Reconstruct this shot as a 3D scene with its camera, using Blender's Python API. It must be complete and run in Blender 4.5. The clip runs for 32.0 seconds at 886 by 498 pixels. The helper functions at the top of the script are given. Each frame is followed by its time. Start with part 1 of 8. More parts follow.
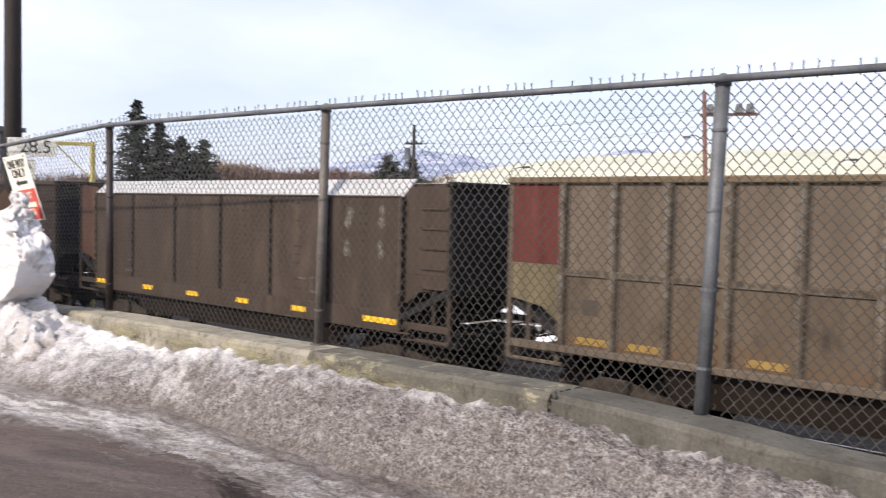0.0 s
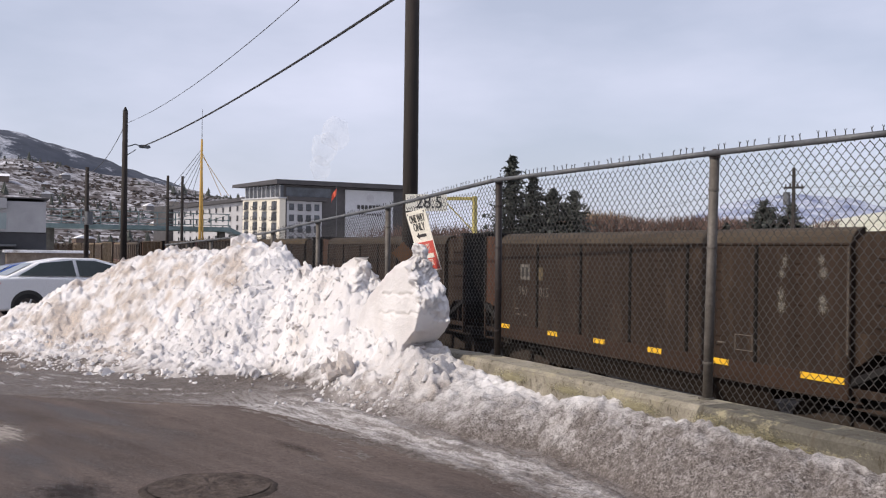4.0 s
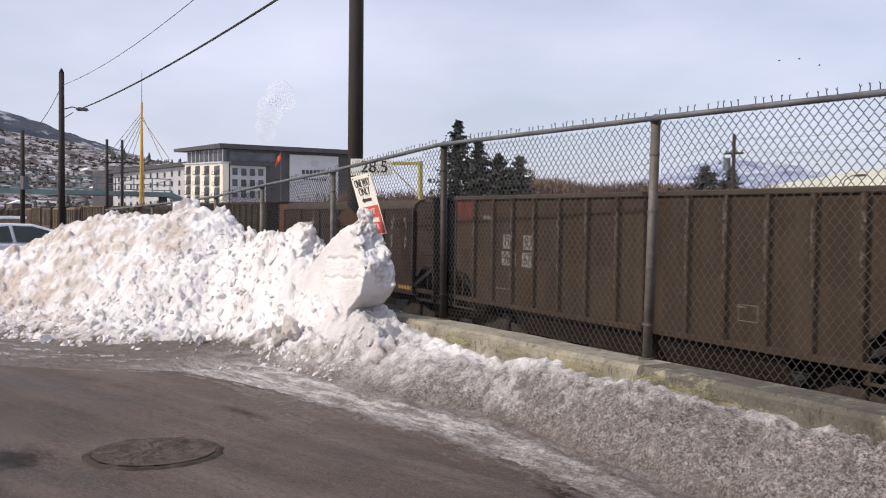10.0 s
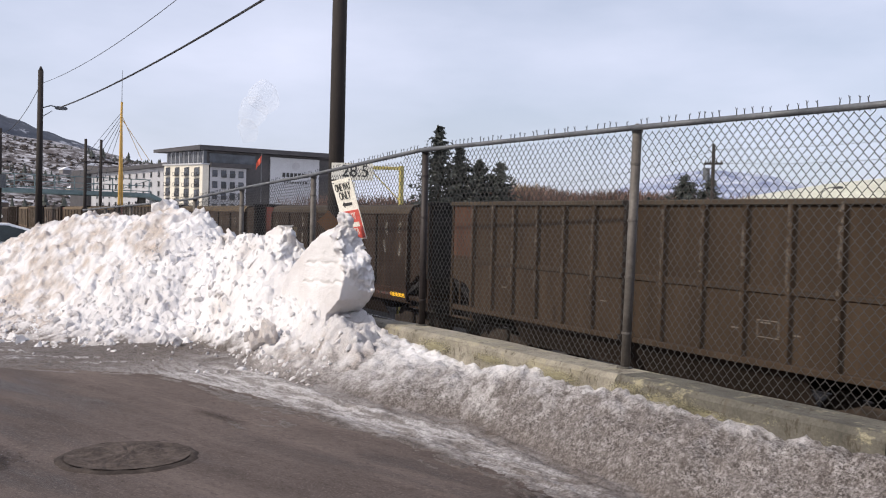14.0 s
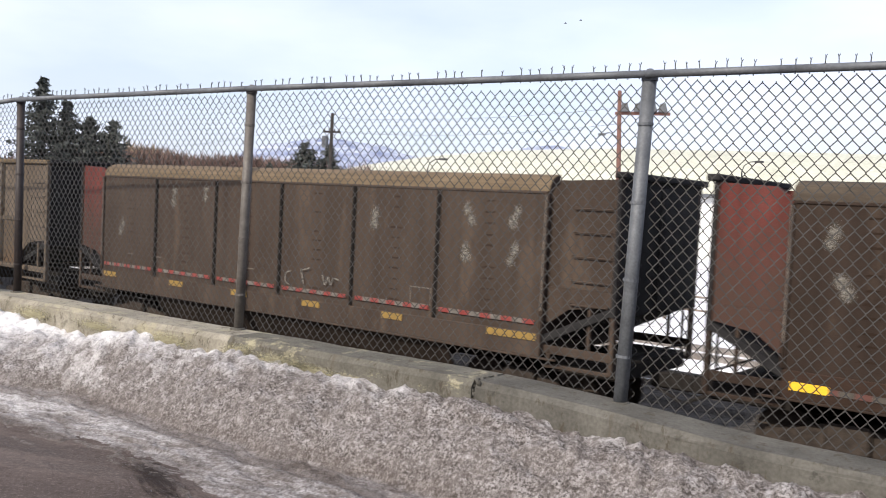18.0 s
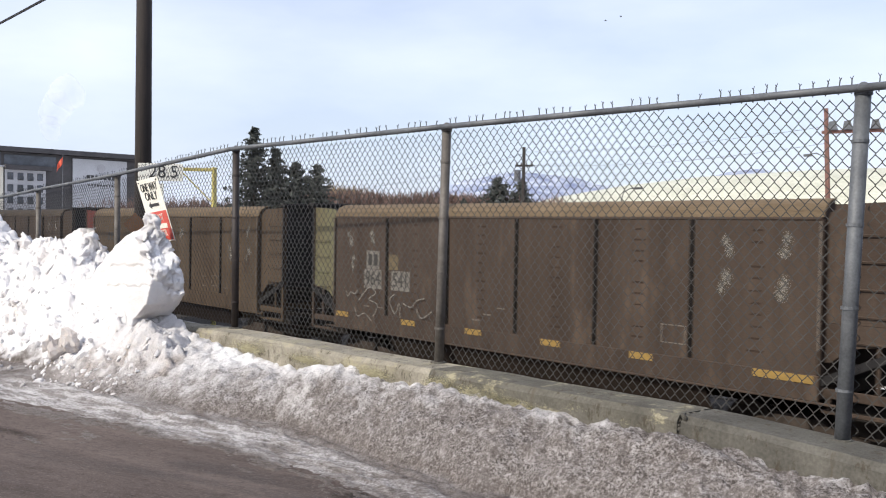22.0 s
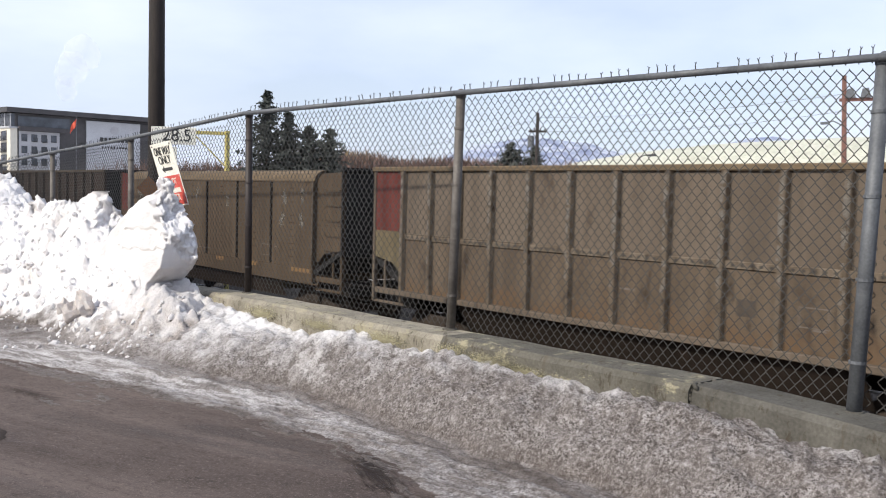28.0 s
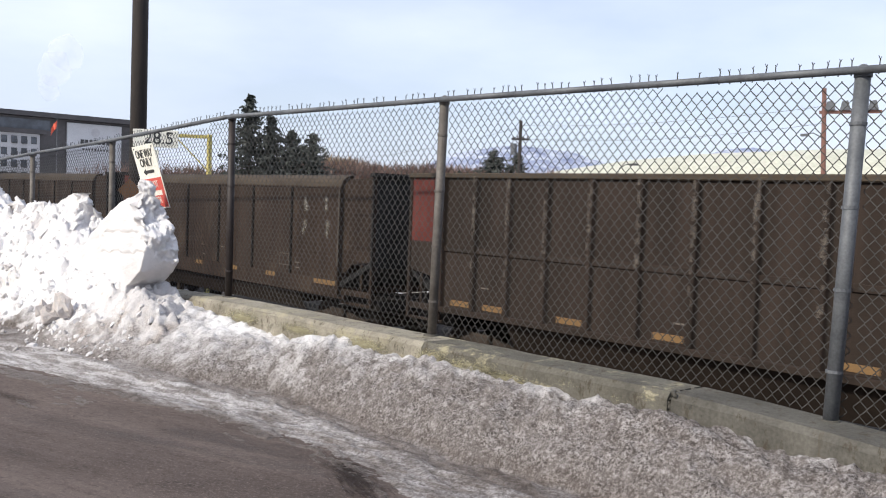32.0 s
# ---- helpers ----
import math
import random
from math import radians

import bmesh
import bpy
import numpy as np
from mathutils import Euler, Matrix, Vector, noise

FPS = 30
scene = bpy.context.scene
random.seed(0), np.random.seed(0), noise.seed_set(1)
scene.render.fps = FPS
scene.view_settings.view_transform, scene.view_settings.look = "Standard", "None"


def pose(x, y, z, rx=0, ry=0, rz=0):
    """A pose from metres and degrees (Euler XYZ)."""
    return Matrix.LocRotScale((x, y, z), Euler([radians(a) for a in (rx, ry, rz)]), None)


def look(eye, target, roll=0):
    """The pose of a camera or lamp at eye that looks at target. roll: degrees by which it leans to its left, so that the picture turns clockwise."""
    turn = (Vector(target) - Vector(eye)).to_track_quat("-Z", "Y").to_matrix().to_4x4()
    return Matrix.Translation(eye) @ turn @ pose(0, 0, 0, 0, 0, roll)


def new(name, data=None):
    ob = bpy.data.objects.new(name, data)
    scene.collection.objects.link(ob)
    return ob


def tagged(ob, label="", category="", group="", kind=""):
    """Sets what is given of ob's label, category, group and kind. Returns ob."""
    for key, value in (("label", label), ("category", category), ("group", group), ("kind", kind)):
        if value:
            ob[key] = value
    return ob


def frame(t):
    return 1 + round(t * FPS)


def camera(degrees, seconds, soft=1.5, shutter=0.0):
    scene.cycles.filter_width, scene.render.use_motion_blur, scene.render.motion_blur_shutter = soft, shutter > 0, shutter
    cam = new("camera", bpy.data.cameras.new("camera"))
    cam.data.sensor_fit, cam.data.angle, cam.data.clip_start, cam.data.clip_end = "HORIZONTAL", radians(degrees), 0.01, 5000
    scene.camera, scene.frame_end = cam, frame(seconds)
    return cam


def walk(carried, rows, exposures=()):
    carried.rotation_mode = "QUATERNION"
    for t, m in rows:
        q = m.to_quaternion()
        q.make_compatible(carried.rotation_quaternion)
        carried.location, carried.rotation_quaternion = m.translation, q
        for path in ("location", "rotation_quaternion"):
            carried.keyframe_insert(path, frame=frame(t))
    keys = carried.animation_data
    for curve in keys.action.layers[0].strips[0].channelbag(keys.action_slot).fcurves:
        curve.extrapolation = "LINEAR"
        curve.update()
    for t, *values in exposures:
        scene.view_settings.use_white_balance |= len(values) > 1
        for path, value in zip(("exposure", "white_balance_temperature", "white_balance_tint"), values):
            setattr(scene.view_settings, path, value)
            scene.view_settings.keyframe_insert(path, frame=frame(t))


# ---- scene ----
cam = camera(50.4, 32.0, soft=1.1, shutter=0.2)
PATH = [
    (0, (0.055, 0.166, 1.523), (-1.259, 1.673, 1.457), 0.7),
    (0.5, (0.0, 0.144, 1.517), (-1.514, 1.451, 1.5), 1.0),
    (1, (-0.03, 0.123, 1.511), (-1.655, 1.287, 1.527), 1.5),
    (1.5, (-0.083, 0.098, 1.502), (-1.759, 1.189, 1.48), 1.9),
    (2, (-0.07, 0.114, 1.525), (-1.859, 1.005, 1.452), 0.9),
    (2.5, (-0.056, 0.11, 1.519), (-1.917, 0.841, 1.461), 0.5),
    (3, (-0.072, 0.096, 1.524), (-1.944, 0.8, 1.527), 0.1),
    (3.5, (-0.06, 0.094, 1.521), (-1.899, 0.879, 1.562), 0.3),
    (4, (-0.055, 0.087, 1.524), (-1.84, 0.988, 1.554), 0.5),
    (4.5, (-0.047, 0.092, 1.519), (-1.818, 1.021, 1.522), 0.9),
    (6.5, (-0.027, 0.077, 1.515), (-1.769, 1.06, 1.488), 0.9),
    (7, (-0.026, 0.075, 1.523), (-1.772, 1.05, 1.504), 0.6),
    (7.5, (-0.031, 0.075, 1.518), (-1.778, 1.048, 1.515), 0.2),
    (8, (-0.026, 0.069, 1.52), (-1.77, 1.046, 1.521), 0.2),
    (8.5, (-0.033, 0.076, 1.513), (-1.775, 1.058, 1.505), 0.4),
    (9, (-0.026, 0.069, 1.515), (-1.762, 1.062, 1.502), 0.4),
    (9.5, (-0.035, 0.081, 1.516), (-1.768, 1.079, 1.492), 0.4),
    (10, (-0.025, 0.077, 1.515), (-1.754, 1.079, 1.472), 0.4),
    (10.5, (-0.034, 0.083, 1.515), (-1.76, 1.094, 1.462), 0.4),
    (11, (-0.044, 0.084, 1.514), (-1.776, 1.084, 1.472), 0.5),
    (11.5, (-0.043, 0.085, 1.52), (-1.777, 1.08, 1.481), 0.7),
    (12, (-0.035, 0.084, 1.516), (-1.767, 1.083, 1.492), 0.8),
    (12.5, (-0.033, 0.08, 1.517), (-1.755, 1.096, 1.492), 0.9),
    (13, (-0.042, 0.081, 1.514), (-1.756, 1.111, 1.48), 1.0),
    (13.5, (-0.04, 0.081, 1.516), (-1.75, 1.117, 1.484), 1.2),
    (15.5, (-0.062, 0.113, 1.523), (-1.751, 1.183, 1.491), 1.1),
    (16, (-0.053, 0.111, 1.522), (-1.695, 1.253, 1.477), 1.3),
    (16.5, (-0.042, 0.108, 1.518), (-1.633, 1.319, 1.457), 1.6),
    (17, (-0.033, 0.112, 1.492), (-1.544, 1.422, 1.438), 2.0),
    (17.5, (-0.014, 0.117, 1.494), (-1.372, 1.583, 1.432), 2.5),
    (18, (0.003, 0.117, 1.493), (-1.168, 1.736, 1.413), 2.2),
    (18.5, (0.003, 0.106, 1.491), (-1.171, 1.723, 1.401), 1.8),
    (19, (0.0, 0.112, 1.492), (-1.238, 1.681, 1.424), 1.6),
    (19.5, (-0.015, 0.121, 1.495), (-1.357, 1.603, 1.421), 1.1),
    (20, (-0.028, 0.125, 1.493), (-1.476, 1.502, 1.416), 0.7),
    (20.5, (-0.027, 0.128, 1.489), (-1.517, 1.461, 1.431), 0.5),
    (21, (-0.024, 0.127, 1.49), (-1.52, 1.454, 1.45), 0.2),
    (21.5, (-0.022, 0.121, 1.491), (-1.504, 1.464, 1.472), 0.3),
    (22, (-0.02, 0.12, 1.489), (-1.499, 1.466, 1.469), 0.5),
    (22.5, (-0.022, 0.12, 1.49), (-1.511, 1.455, 1.435), 0.3),
    (23, (-0.019, 0.116, 1.493), (-1.516, 1.441, 1.418), 0.2),
    (23.5, (-0.018, 0.114, 1.489), (-1.51, 1.443, 1.406), 0.2),
    (24, (-0.02, 0.12, 1.492), (-1.509, 1.453, 1.417), 0.3),
    (24.5, (-0.017, 0.115, 1.493), (-1.494, 1.461, 1.421), 0.4),
    (25, (-0.015, 0.115, 1.49), (-1.488, 1.466, 1.431), 0.7),
    (25.5, (-0.014, 0.111, 1.49), (-1.508, 1.44, 1.445), 0.8),
    (27.5, (-0.028, 0.121, 1.502), (-1.528, 1.442, 1.414), 0.9),
    (28, (-0.03, 0.122, 1.502), (-1.524, 1.448, 1.408), 1.0),
    (28.5, (-0.029, 0.12, 1.499), (-1.518, 1.452, 1.405), 1.1),
    (29, (-0.024, 0.115, 1.499), (-1.508, 1.454, 1.414), 1.3),
    (29.5, (-0.019, 0.12, 1.499), (-1.5, 1.462, 1.43), 1.4),
    (30, (-0.015, 0.112, 1.496), (-1.498, 1.452, 1.435), 1.3),
    (30.5, (-0.015, 0.109, 1.498), (-1.506, 1.441, 1.438), 1.3),
    (31, (-0.015, 0.109, 1.498), (-1.503, 1.444, 1.437), 1.5),
    (31.5, (-0.017, 0.111, 1.498), (-1.495, 1.457, 1.434), 1.6),
    (32, (-0.023, 0.115, 1.498), (-1.492, 1.47, 1.419), 1.7),
]
walk(cam, [(t, look(eye, target, roll)) for t, eye, target, roll in PATH],
     exposures=[(0, 0.60, 6450, 9), (1, 0.25, 6500, 11), (2, 0.18, 6500, 10), (3, 0.10, 6500, 10), (4, 0.05, 6500, 10), (7, 0.15, 6500, 10), (13.5, 0.15, 6450, 9), (16, 0.22, 6350, 7), (17, 0.34, 6350, 7), (18, 0.58, 6350, 7), (20, 0.52, 6300, 6), (25, 0.42, 6250, 5), (32, 0.42, 6250, 5)])

import functools

# ---- light ----
SUN_TO = Vector((-0.11, -0.79, 0.59)).normalized()      # towards the sun: behind the viewer, a little to the west
world = bpy.data.worlds.new("sky")
scene.world = world
world.use_nodes = True
wn, wl = world.node_tree.nodes, world.node_tree.links
sky = wn.new("ShaderNodeTexSky")
sky.sky_type, sky.sun_disc = "NISHITA", False
sky.sun_elevation = math.asin(SUN_TO.z)
sky.sun_rotation = math.atan2(SUN_TO.x, SUN_TO.y)
sky.air_density, sky.dust_density, sky.ozone_density = 1.0, 2.0, 1.5
veil = wn.new("ShaderNodeTexNoise")                      # thin high cloud
veil.inputs["Scale"].default_value, veil.inputs["Detail"].default_value = 2.2, 6.0
vmap = wn.new("ShaderNodeMapping")
vmap.inputs["Scale"].default_value = (1.0, 1.0, 3.2)
vco = wn.new("ShaderNodeTexCoord")
wl.new(vco.outputs["Generated"], vmap.inputs["Vector"])
wl.new(vmap.outputs["Vector"], veil.inputs["Vector"])
vr = wn.new("ShaderNodeValToRGB")
vr.color_ramp.elements[0].position, vr.color_ramp.elements[1].position = 0.36, 0.74
vr.color_ramp.elements[0].color, vr.color_ramp.elements[1].color = (0.50, 0.50, 0.50, 1), (0.92, 0.92, 0.92, 1)
wl.new(veil.outputs["Fac"], vr.inputs["Fac"])
vm = wn.new("ShaderNodeMix")
vm.data_type = "RGBA"
vm.inputs["B"].default_value = (8.4, 8.6, 10.5, 1)
wl.new(vr.outputs["Color"], vm.inputs["Factor"])
wl.new(sky.outputs["Color"], vm.inputs["A"])
wl.new(vm.outputs["Result"], wn["Background"].inputs["Color"])
wn["Background"].inputs["Strength"].default_value = 0.095

sun = new("sun", bpy.data.lights.new("sun", "SUN"))
sun.data.energy, sun.data.angle, sun.data.color = 3.5, radians(0.6), (1.0, 0.88, 0.75)
sun.matrix_world = look(SUN_TO * 60, (0, 0, 0))


# ---- materials ----
def surf(name, dark, light, scale=3.0, rough=0.75, metal=0.0, bump=0.25, fine=45.0, stretch=(1, 1, 1), spots=None, spot_scale=8.0, spot_at=0.62,
         random=0.0, dist=0.01, gloss=0.5, runs=0.0):
    """Painted, worn, stony or snowy surface: two tones at a large scale, grain at a small one, stains of a third colour."""
    m = bpy.data.materials.new(name)
    m.use_nodes = True
    n, l = m.node_tree.nodes, m.node_tree.links
    b = n["Principled BSDF"]
    b.inputs["Roughness"].default_value, b.inputs["Metallic"].default_value = rough, metal
    b.inputs["Specular IOR Level"].default_value = gloss
    co = n.new("ShaderNodeTexCoord")
    mp = n.new("ShaderNodeMapping")
    mp.inputs["Scale"].default_value = stretch
    l.new(co.outputs["Object"], mp.inputs["Vector"])
    info = n.new("ShaderNodeObjectInfo")
    off = n.new("ShaderNodeVectorMath")
    off.operation = "MULTIPLY_ADD"
    off.inputs[1].default_value = (17.0, 31.0, 11.0)
    l.new(info.outputs["Random"], off.inputs[0])
    l.new(mp.outputs["Vector"], off.inputs[2])
    big = n.new("ShaderNodeTexNoise")
    big.inputs["Scale"].default_value, big.inputs["Detail"].default_value, big.inputs["Roughness"].default_value = scale, 6.0, 0.62
    l.new(off.outputs[0], big.inputs["Vector"])
    ramp = n.new("ShaderNodeValToRGB")
    e = ramp.color_ramp.elements
    e[0].position, e[1].position = 0.32, 0.68
    e[0].color, e[1].color = (*dark, 1), (*light, 1)
    l.new(big.outputs["Fac"], ramp.inputs["Fac"])
    grain = n.new("ShaderNodeTexNoise")
    grain.inputs["Scale"].default_value, grain.inputs["Detail"].default_value = fine, 4.0
    l.new(co.outputs["Object"], grain.inputs["Vector"])
    var = n.new("ShaderNodeMapRange")
    var.inputs["From Min"].default_value, var.inputs["From Max"].default_value = 0.25, 0.75
    var.inputs["To Min"].default_value, var.inputs["To Max"].default_value = 0.78, 1.18
    l.new(grain.outputs["Fac"], var.inputs["Value"])
    hue = n.new("ShaderNodeHueSaturation")
    l.new(var.outputs["Result"], hue.inputs["Value"])
    l.new(ramp.outputs["Color"], hue.inputs["Color"])
    last = hue.outputs["Color"]
    if random:
        rv = n.new("ShaderNodeMapRange")
        rv.inputs["To Min"].default_value, rv.inputs["To Max"].default_value = 1 - random, 1 + random
        l.new(info.outputs["Random"], rv.inputs["Value"])
        h2 = n.new("ShaderNodeHueSaturation")
        l.new(rv.outputs["Result"], h2.inputs["Value"])
        l.new(last, h2.inputs["Color"])
        last = h2.outputs["Color"]
    if spots:
        sp = n.new("ShaderNodeTexNoise")
        sp.inputs["Scale"].default_value, sp.inputs["Detail"].default_value, sp.inputs["Roughness"].default_value = spot_scale, 8.0, 0.7
        l.new(off.outputs[0], sp.inputs["Vector"])
        sr = n.new("ShaderNodeValToRGB")
        sr.color_ramp.elements[0].position, sr.color_ramp.elements[1].position = spot_at, min(1.0, spot_at + 0.1)
        l.new(sp.outputs["Fac"], sr.inputs["Fac"])
        mx = n.new("ShaderNodeMix")
        mx.data_type = "RGBA"
        mx.inputs["B"].default_value = (*spots, 1)
        l.new(sr.outputs["Color"], mx.inputs["Factor"])
        l.new(last, mx.inputs["A"])
        last = mx.outputs["Result"]
    if runs:                                               # dirt and rust that ran down the side
        rm = n.new("ShaderNodeMapping")
        rm.inputs["Scale"].default_value = (3.2, 3.2, 0.22)
        l.new(off.outputs[0], rm.inputs["Vector"])
        rt = n.new("ShaderNodeTexNoise")
        rt.inputs["Scale"].default_value, rt.inputs["Detail"].default_value, rt.inputs["Roughness"].default_value = 1.0, 7.0, 0.65
        l.new(rm.outputs["Vector"], rt.inputs["Vector"])
        rr = n.new("ShaderNodeMapRange")
        for key, val in (("From Min", 0.34), ("From Max", 0.66), ("To Min", 1 - runs), ("To Max", 1 + runs)):
            rr.inputs[key].default_value = val
        l.new(rt.outputs["Fac"], rr.inputs["Value"])
        rh = n.new("ShaderNodeHueSaturation")
        l.new(rr.outputs["Result"], rh.inputs["Value"])
        l.new(last, rh.inputs["Color"])
        last = rh.outputs["Color"]
    l.new(last, b.inputs["Base Color"])
    if bump:
        bp = n.new("ShaderNodeBump")
        bp.inputs["Strength"].default_value, bp.inputs["Distance"].default_value = bump, dist
        l.new(grain.outputs["Fac"], bp.inputs["Height"])
        l.new(bp.outputs["Normal"], b.inputs["Normal"])
    return m




def street_asphalt():
    """Worn asphalt: grey-brown, streaked along the way of the traffic, with damp dark bands and a coarse grain."""
    m = bpy.data.materials.new("asphalt")
    m.use_nodes = True
    n, l = m.node_tree.nodes, m.node_tree.links
    b = n["Principled BSDF"]
    b.inputs["Specular IOR Level"].default_value = 0.2
    co = n.new("ShaderNodeTexCoord")

    def noise_node(scale, detail, stretch, turn=15.0, rough=0.6):
        mp = n.new("ShaderNodeMapping")
        mp.vector_type = "TEXTURE"
        mp.inputs["Rotation"].default_value = (0, 0, radians(turn))
        mp.inputs["Scale"].default_value = [1 / s for s in stretch]
        l.new(co.outputs["Object"], mp.inputs["Vector"])
        t = n.new("ShaderNodeTexNoise")
        t.inputs["Scale"].default_value, t.inputs["Detail"].default_value, t.inputs["Roughness"].default_value = scale, detail, rough
        l.new(mp.outputs["Vector"], t.inputs["Vector"])
        return t.outputs["Fac"]

    def mix(fac, a, c, lo, hi):
        r = n.new("ShaderNodeMapRange")
        r.inputs["From Min"].default_value, r.inputs["From Max"].default_value = lo, hi
        l.new(fac, r.inputs["Value"])
        x = n.new("ShaderNodeMix")
        x.data_type = "RGBA"
        l.new(r.outputs["Result"], x.inputs["Factor"])
        for key, val in (("A", a), ("B", c)):
            if isinstance(val, tuple):
                x.inputs[key].default_value = (*val, 1)
            else:
                l.new(val, x.inputs[key])
        return x.outputs["Result"], r.outputs["Result"]

    base, _ = mix(noise_node(0.7, 5, (1, 1, 1)), (0.0603, 0.0462, 0.0409), (0.1144, 0.0891, 0.0784), 0.36, 0.64)
    streak, _ = mix(noise_node(1.0, 6, (0.16, 2.2, 1)), base, (0.1560, 0.1230, 0.1091), 0.42, 0.72)
    damp, wet = mix(noise_node(0.8, 6, (0.22, 1.1, 1), 18, 0.65), streak, (0.0374, 0.0280, 0.0243), 0.52, 0.64)
    grain = noise_node(60, 5, (1, 1, 1), rough=0.85)
    worn, _ = mix(noise_node(17, 7, (0.6, 1.2, 1), rough=0.82), damp, (0.0312, 0.0236, 0.0208), 0.50, 0.72)
    gritty, _ = mix(noise_node(30, 4, (1, 1, 1), rough=0.8), worn, (0.1716, 0.1358, 0.1210), 0.54, 0.76)
    speck, _ = mix(grain, gritty, (0.2808, 0.2263, 0.2034), 0.53, 0.82)
    l.new(speck, b.inputs["Base Color"])
    rr = n.new("ShaderNodeMapRange")
    rr.inputs["To Min"].default_value, rr.inputs["To Max"].default_value = 0.85, 0.42
    l.new(wet, rr.inputs["Value"])
    l.new(rr.outputs["Result"], b.inputs["Roughness"])
    bp = n.new("ShaderNodeBump")
    bp.inputs["Strength"].default_value, bp.inputs["Distance"].default_value = 0.9, 0.012
    l.new(grain, bp.inputs["Height"])
    l.new(bp.outputs["Normal"], b.inputs["Normal"])
    return m


def soft_patch(name, dark, light, stretch=(1, 1, 1), full=1.0, rough=0.85, turn=0.0, ring=(0.35, 1.0)):
    """A stain on the street: its cover fades out raggedly towards the rim of its sheet."""
    m = surf(name, dark, light, scale=5, rough=rough, bump=0.8, fine=50, gloss=0.12)
    n, l = m.node_tree.nodes, m.node_tree.links
    co = n.new("ShaderNodeTexCoord")
    ln = n.new("ShaderNodeVectorMath")
    ln.operation = "LENGTH"
    l.new(co.outputs["Object"], ln.inputs[0])
    mp = n.new("ShaderNodeMapping")
    mp.inputs["Rotation"].default_value = (0, 0, turn)
    mp.inputs["Scale"].default_value = stretch
    l.new(co.outputs["Object"], mp.inputs["Vector"])
    t = n.new("ShaderNodeTexNoise")
    t.inputs["Scale"].default_value, t.inputs["Detail"].default_value, t.inputs["Roughness"].default_value = 4.0, 7.0, 0.7
    l.new(mp.outputs["Vector"], t.inputs["Vector"])
    r = n.new("ShaderNodeMapRange")
    for k, v in (("From Min", ring[0]), ("From Max", ring[1]), ("To Min", 0.42), ("To Max", -0.30)):
        r.inputs[k].default_value = v
    l.new(ln.outputs["Value"], r.inputs["Value"])
    a = n.new("ShaderNodeMath")
    l.new(t.outputs["Fac"], a.inputs[0])
    l.new(r.outputs["Result"], a.inputs[1])
    f = n.new("ShaderNodeMapRange")
    for k, v in (("From Min", 0.42), ("From Max", 0.66), ("To Min", 0.0), ("To Max", full)):
        f.inputs[k].default_value = v
    l.new(a.outputs["Value"], f.inputs["Value"])
    l.new(f.outputs["Result"], n["Principled BSDF"].inputs["Alpha"])
    return m


asphalt = street_asphalt()
patch_tar = surf("patched_asphalt", (0.030, 0.024, 0.021), (0.078, 0.063, 0.055), scale=6, rough=0.9, gloss=0.1, bump=0.7, fine=60)


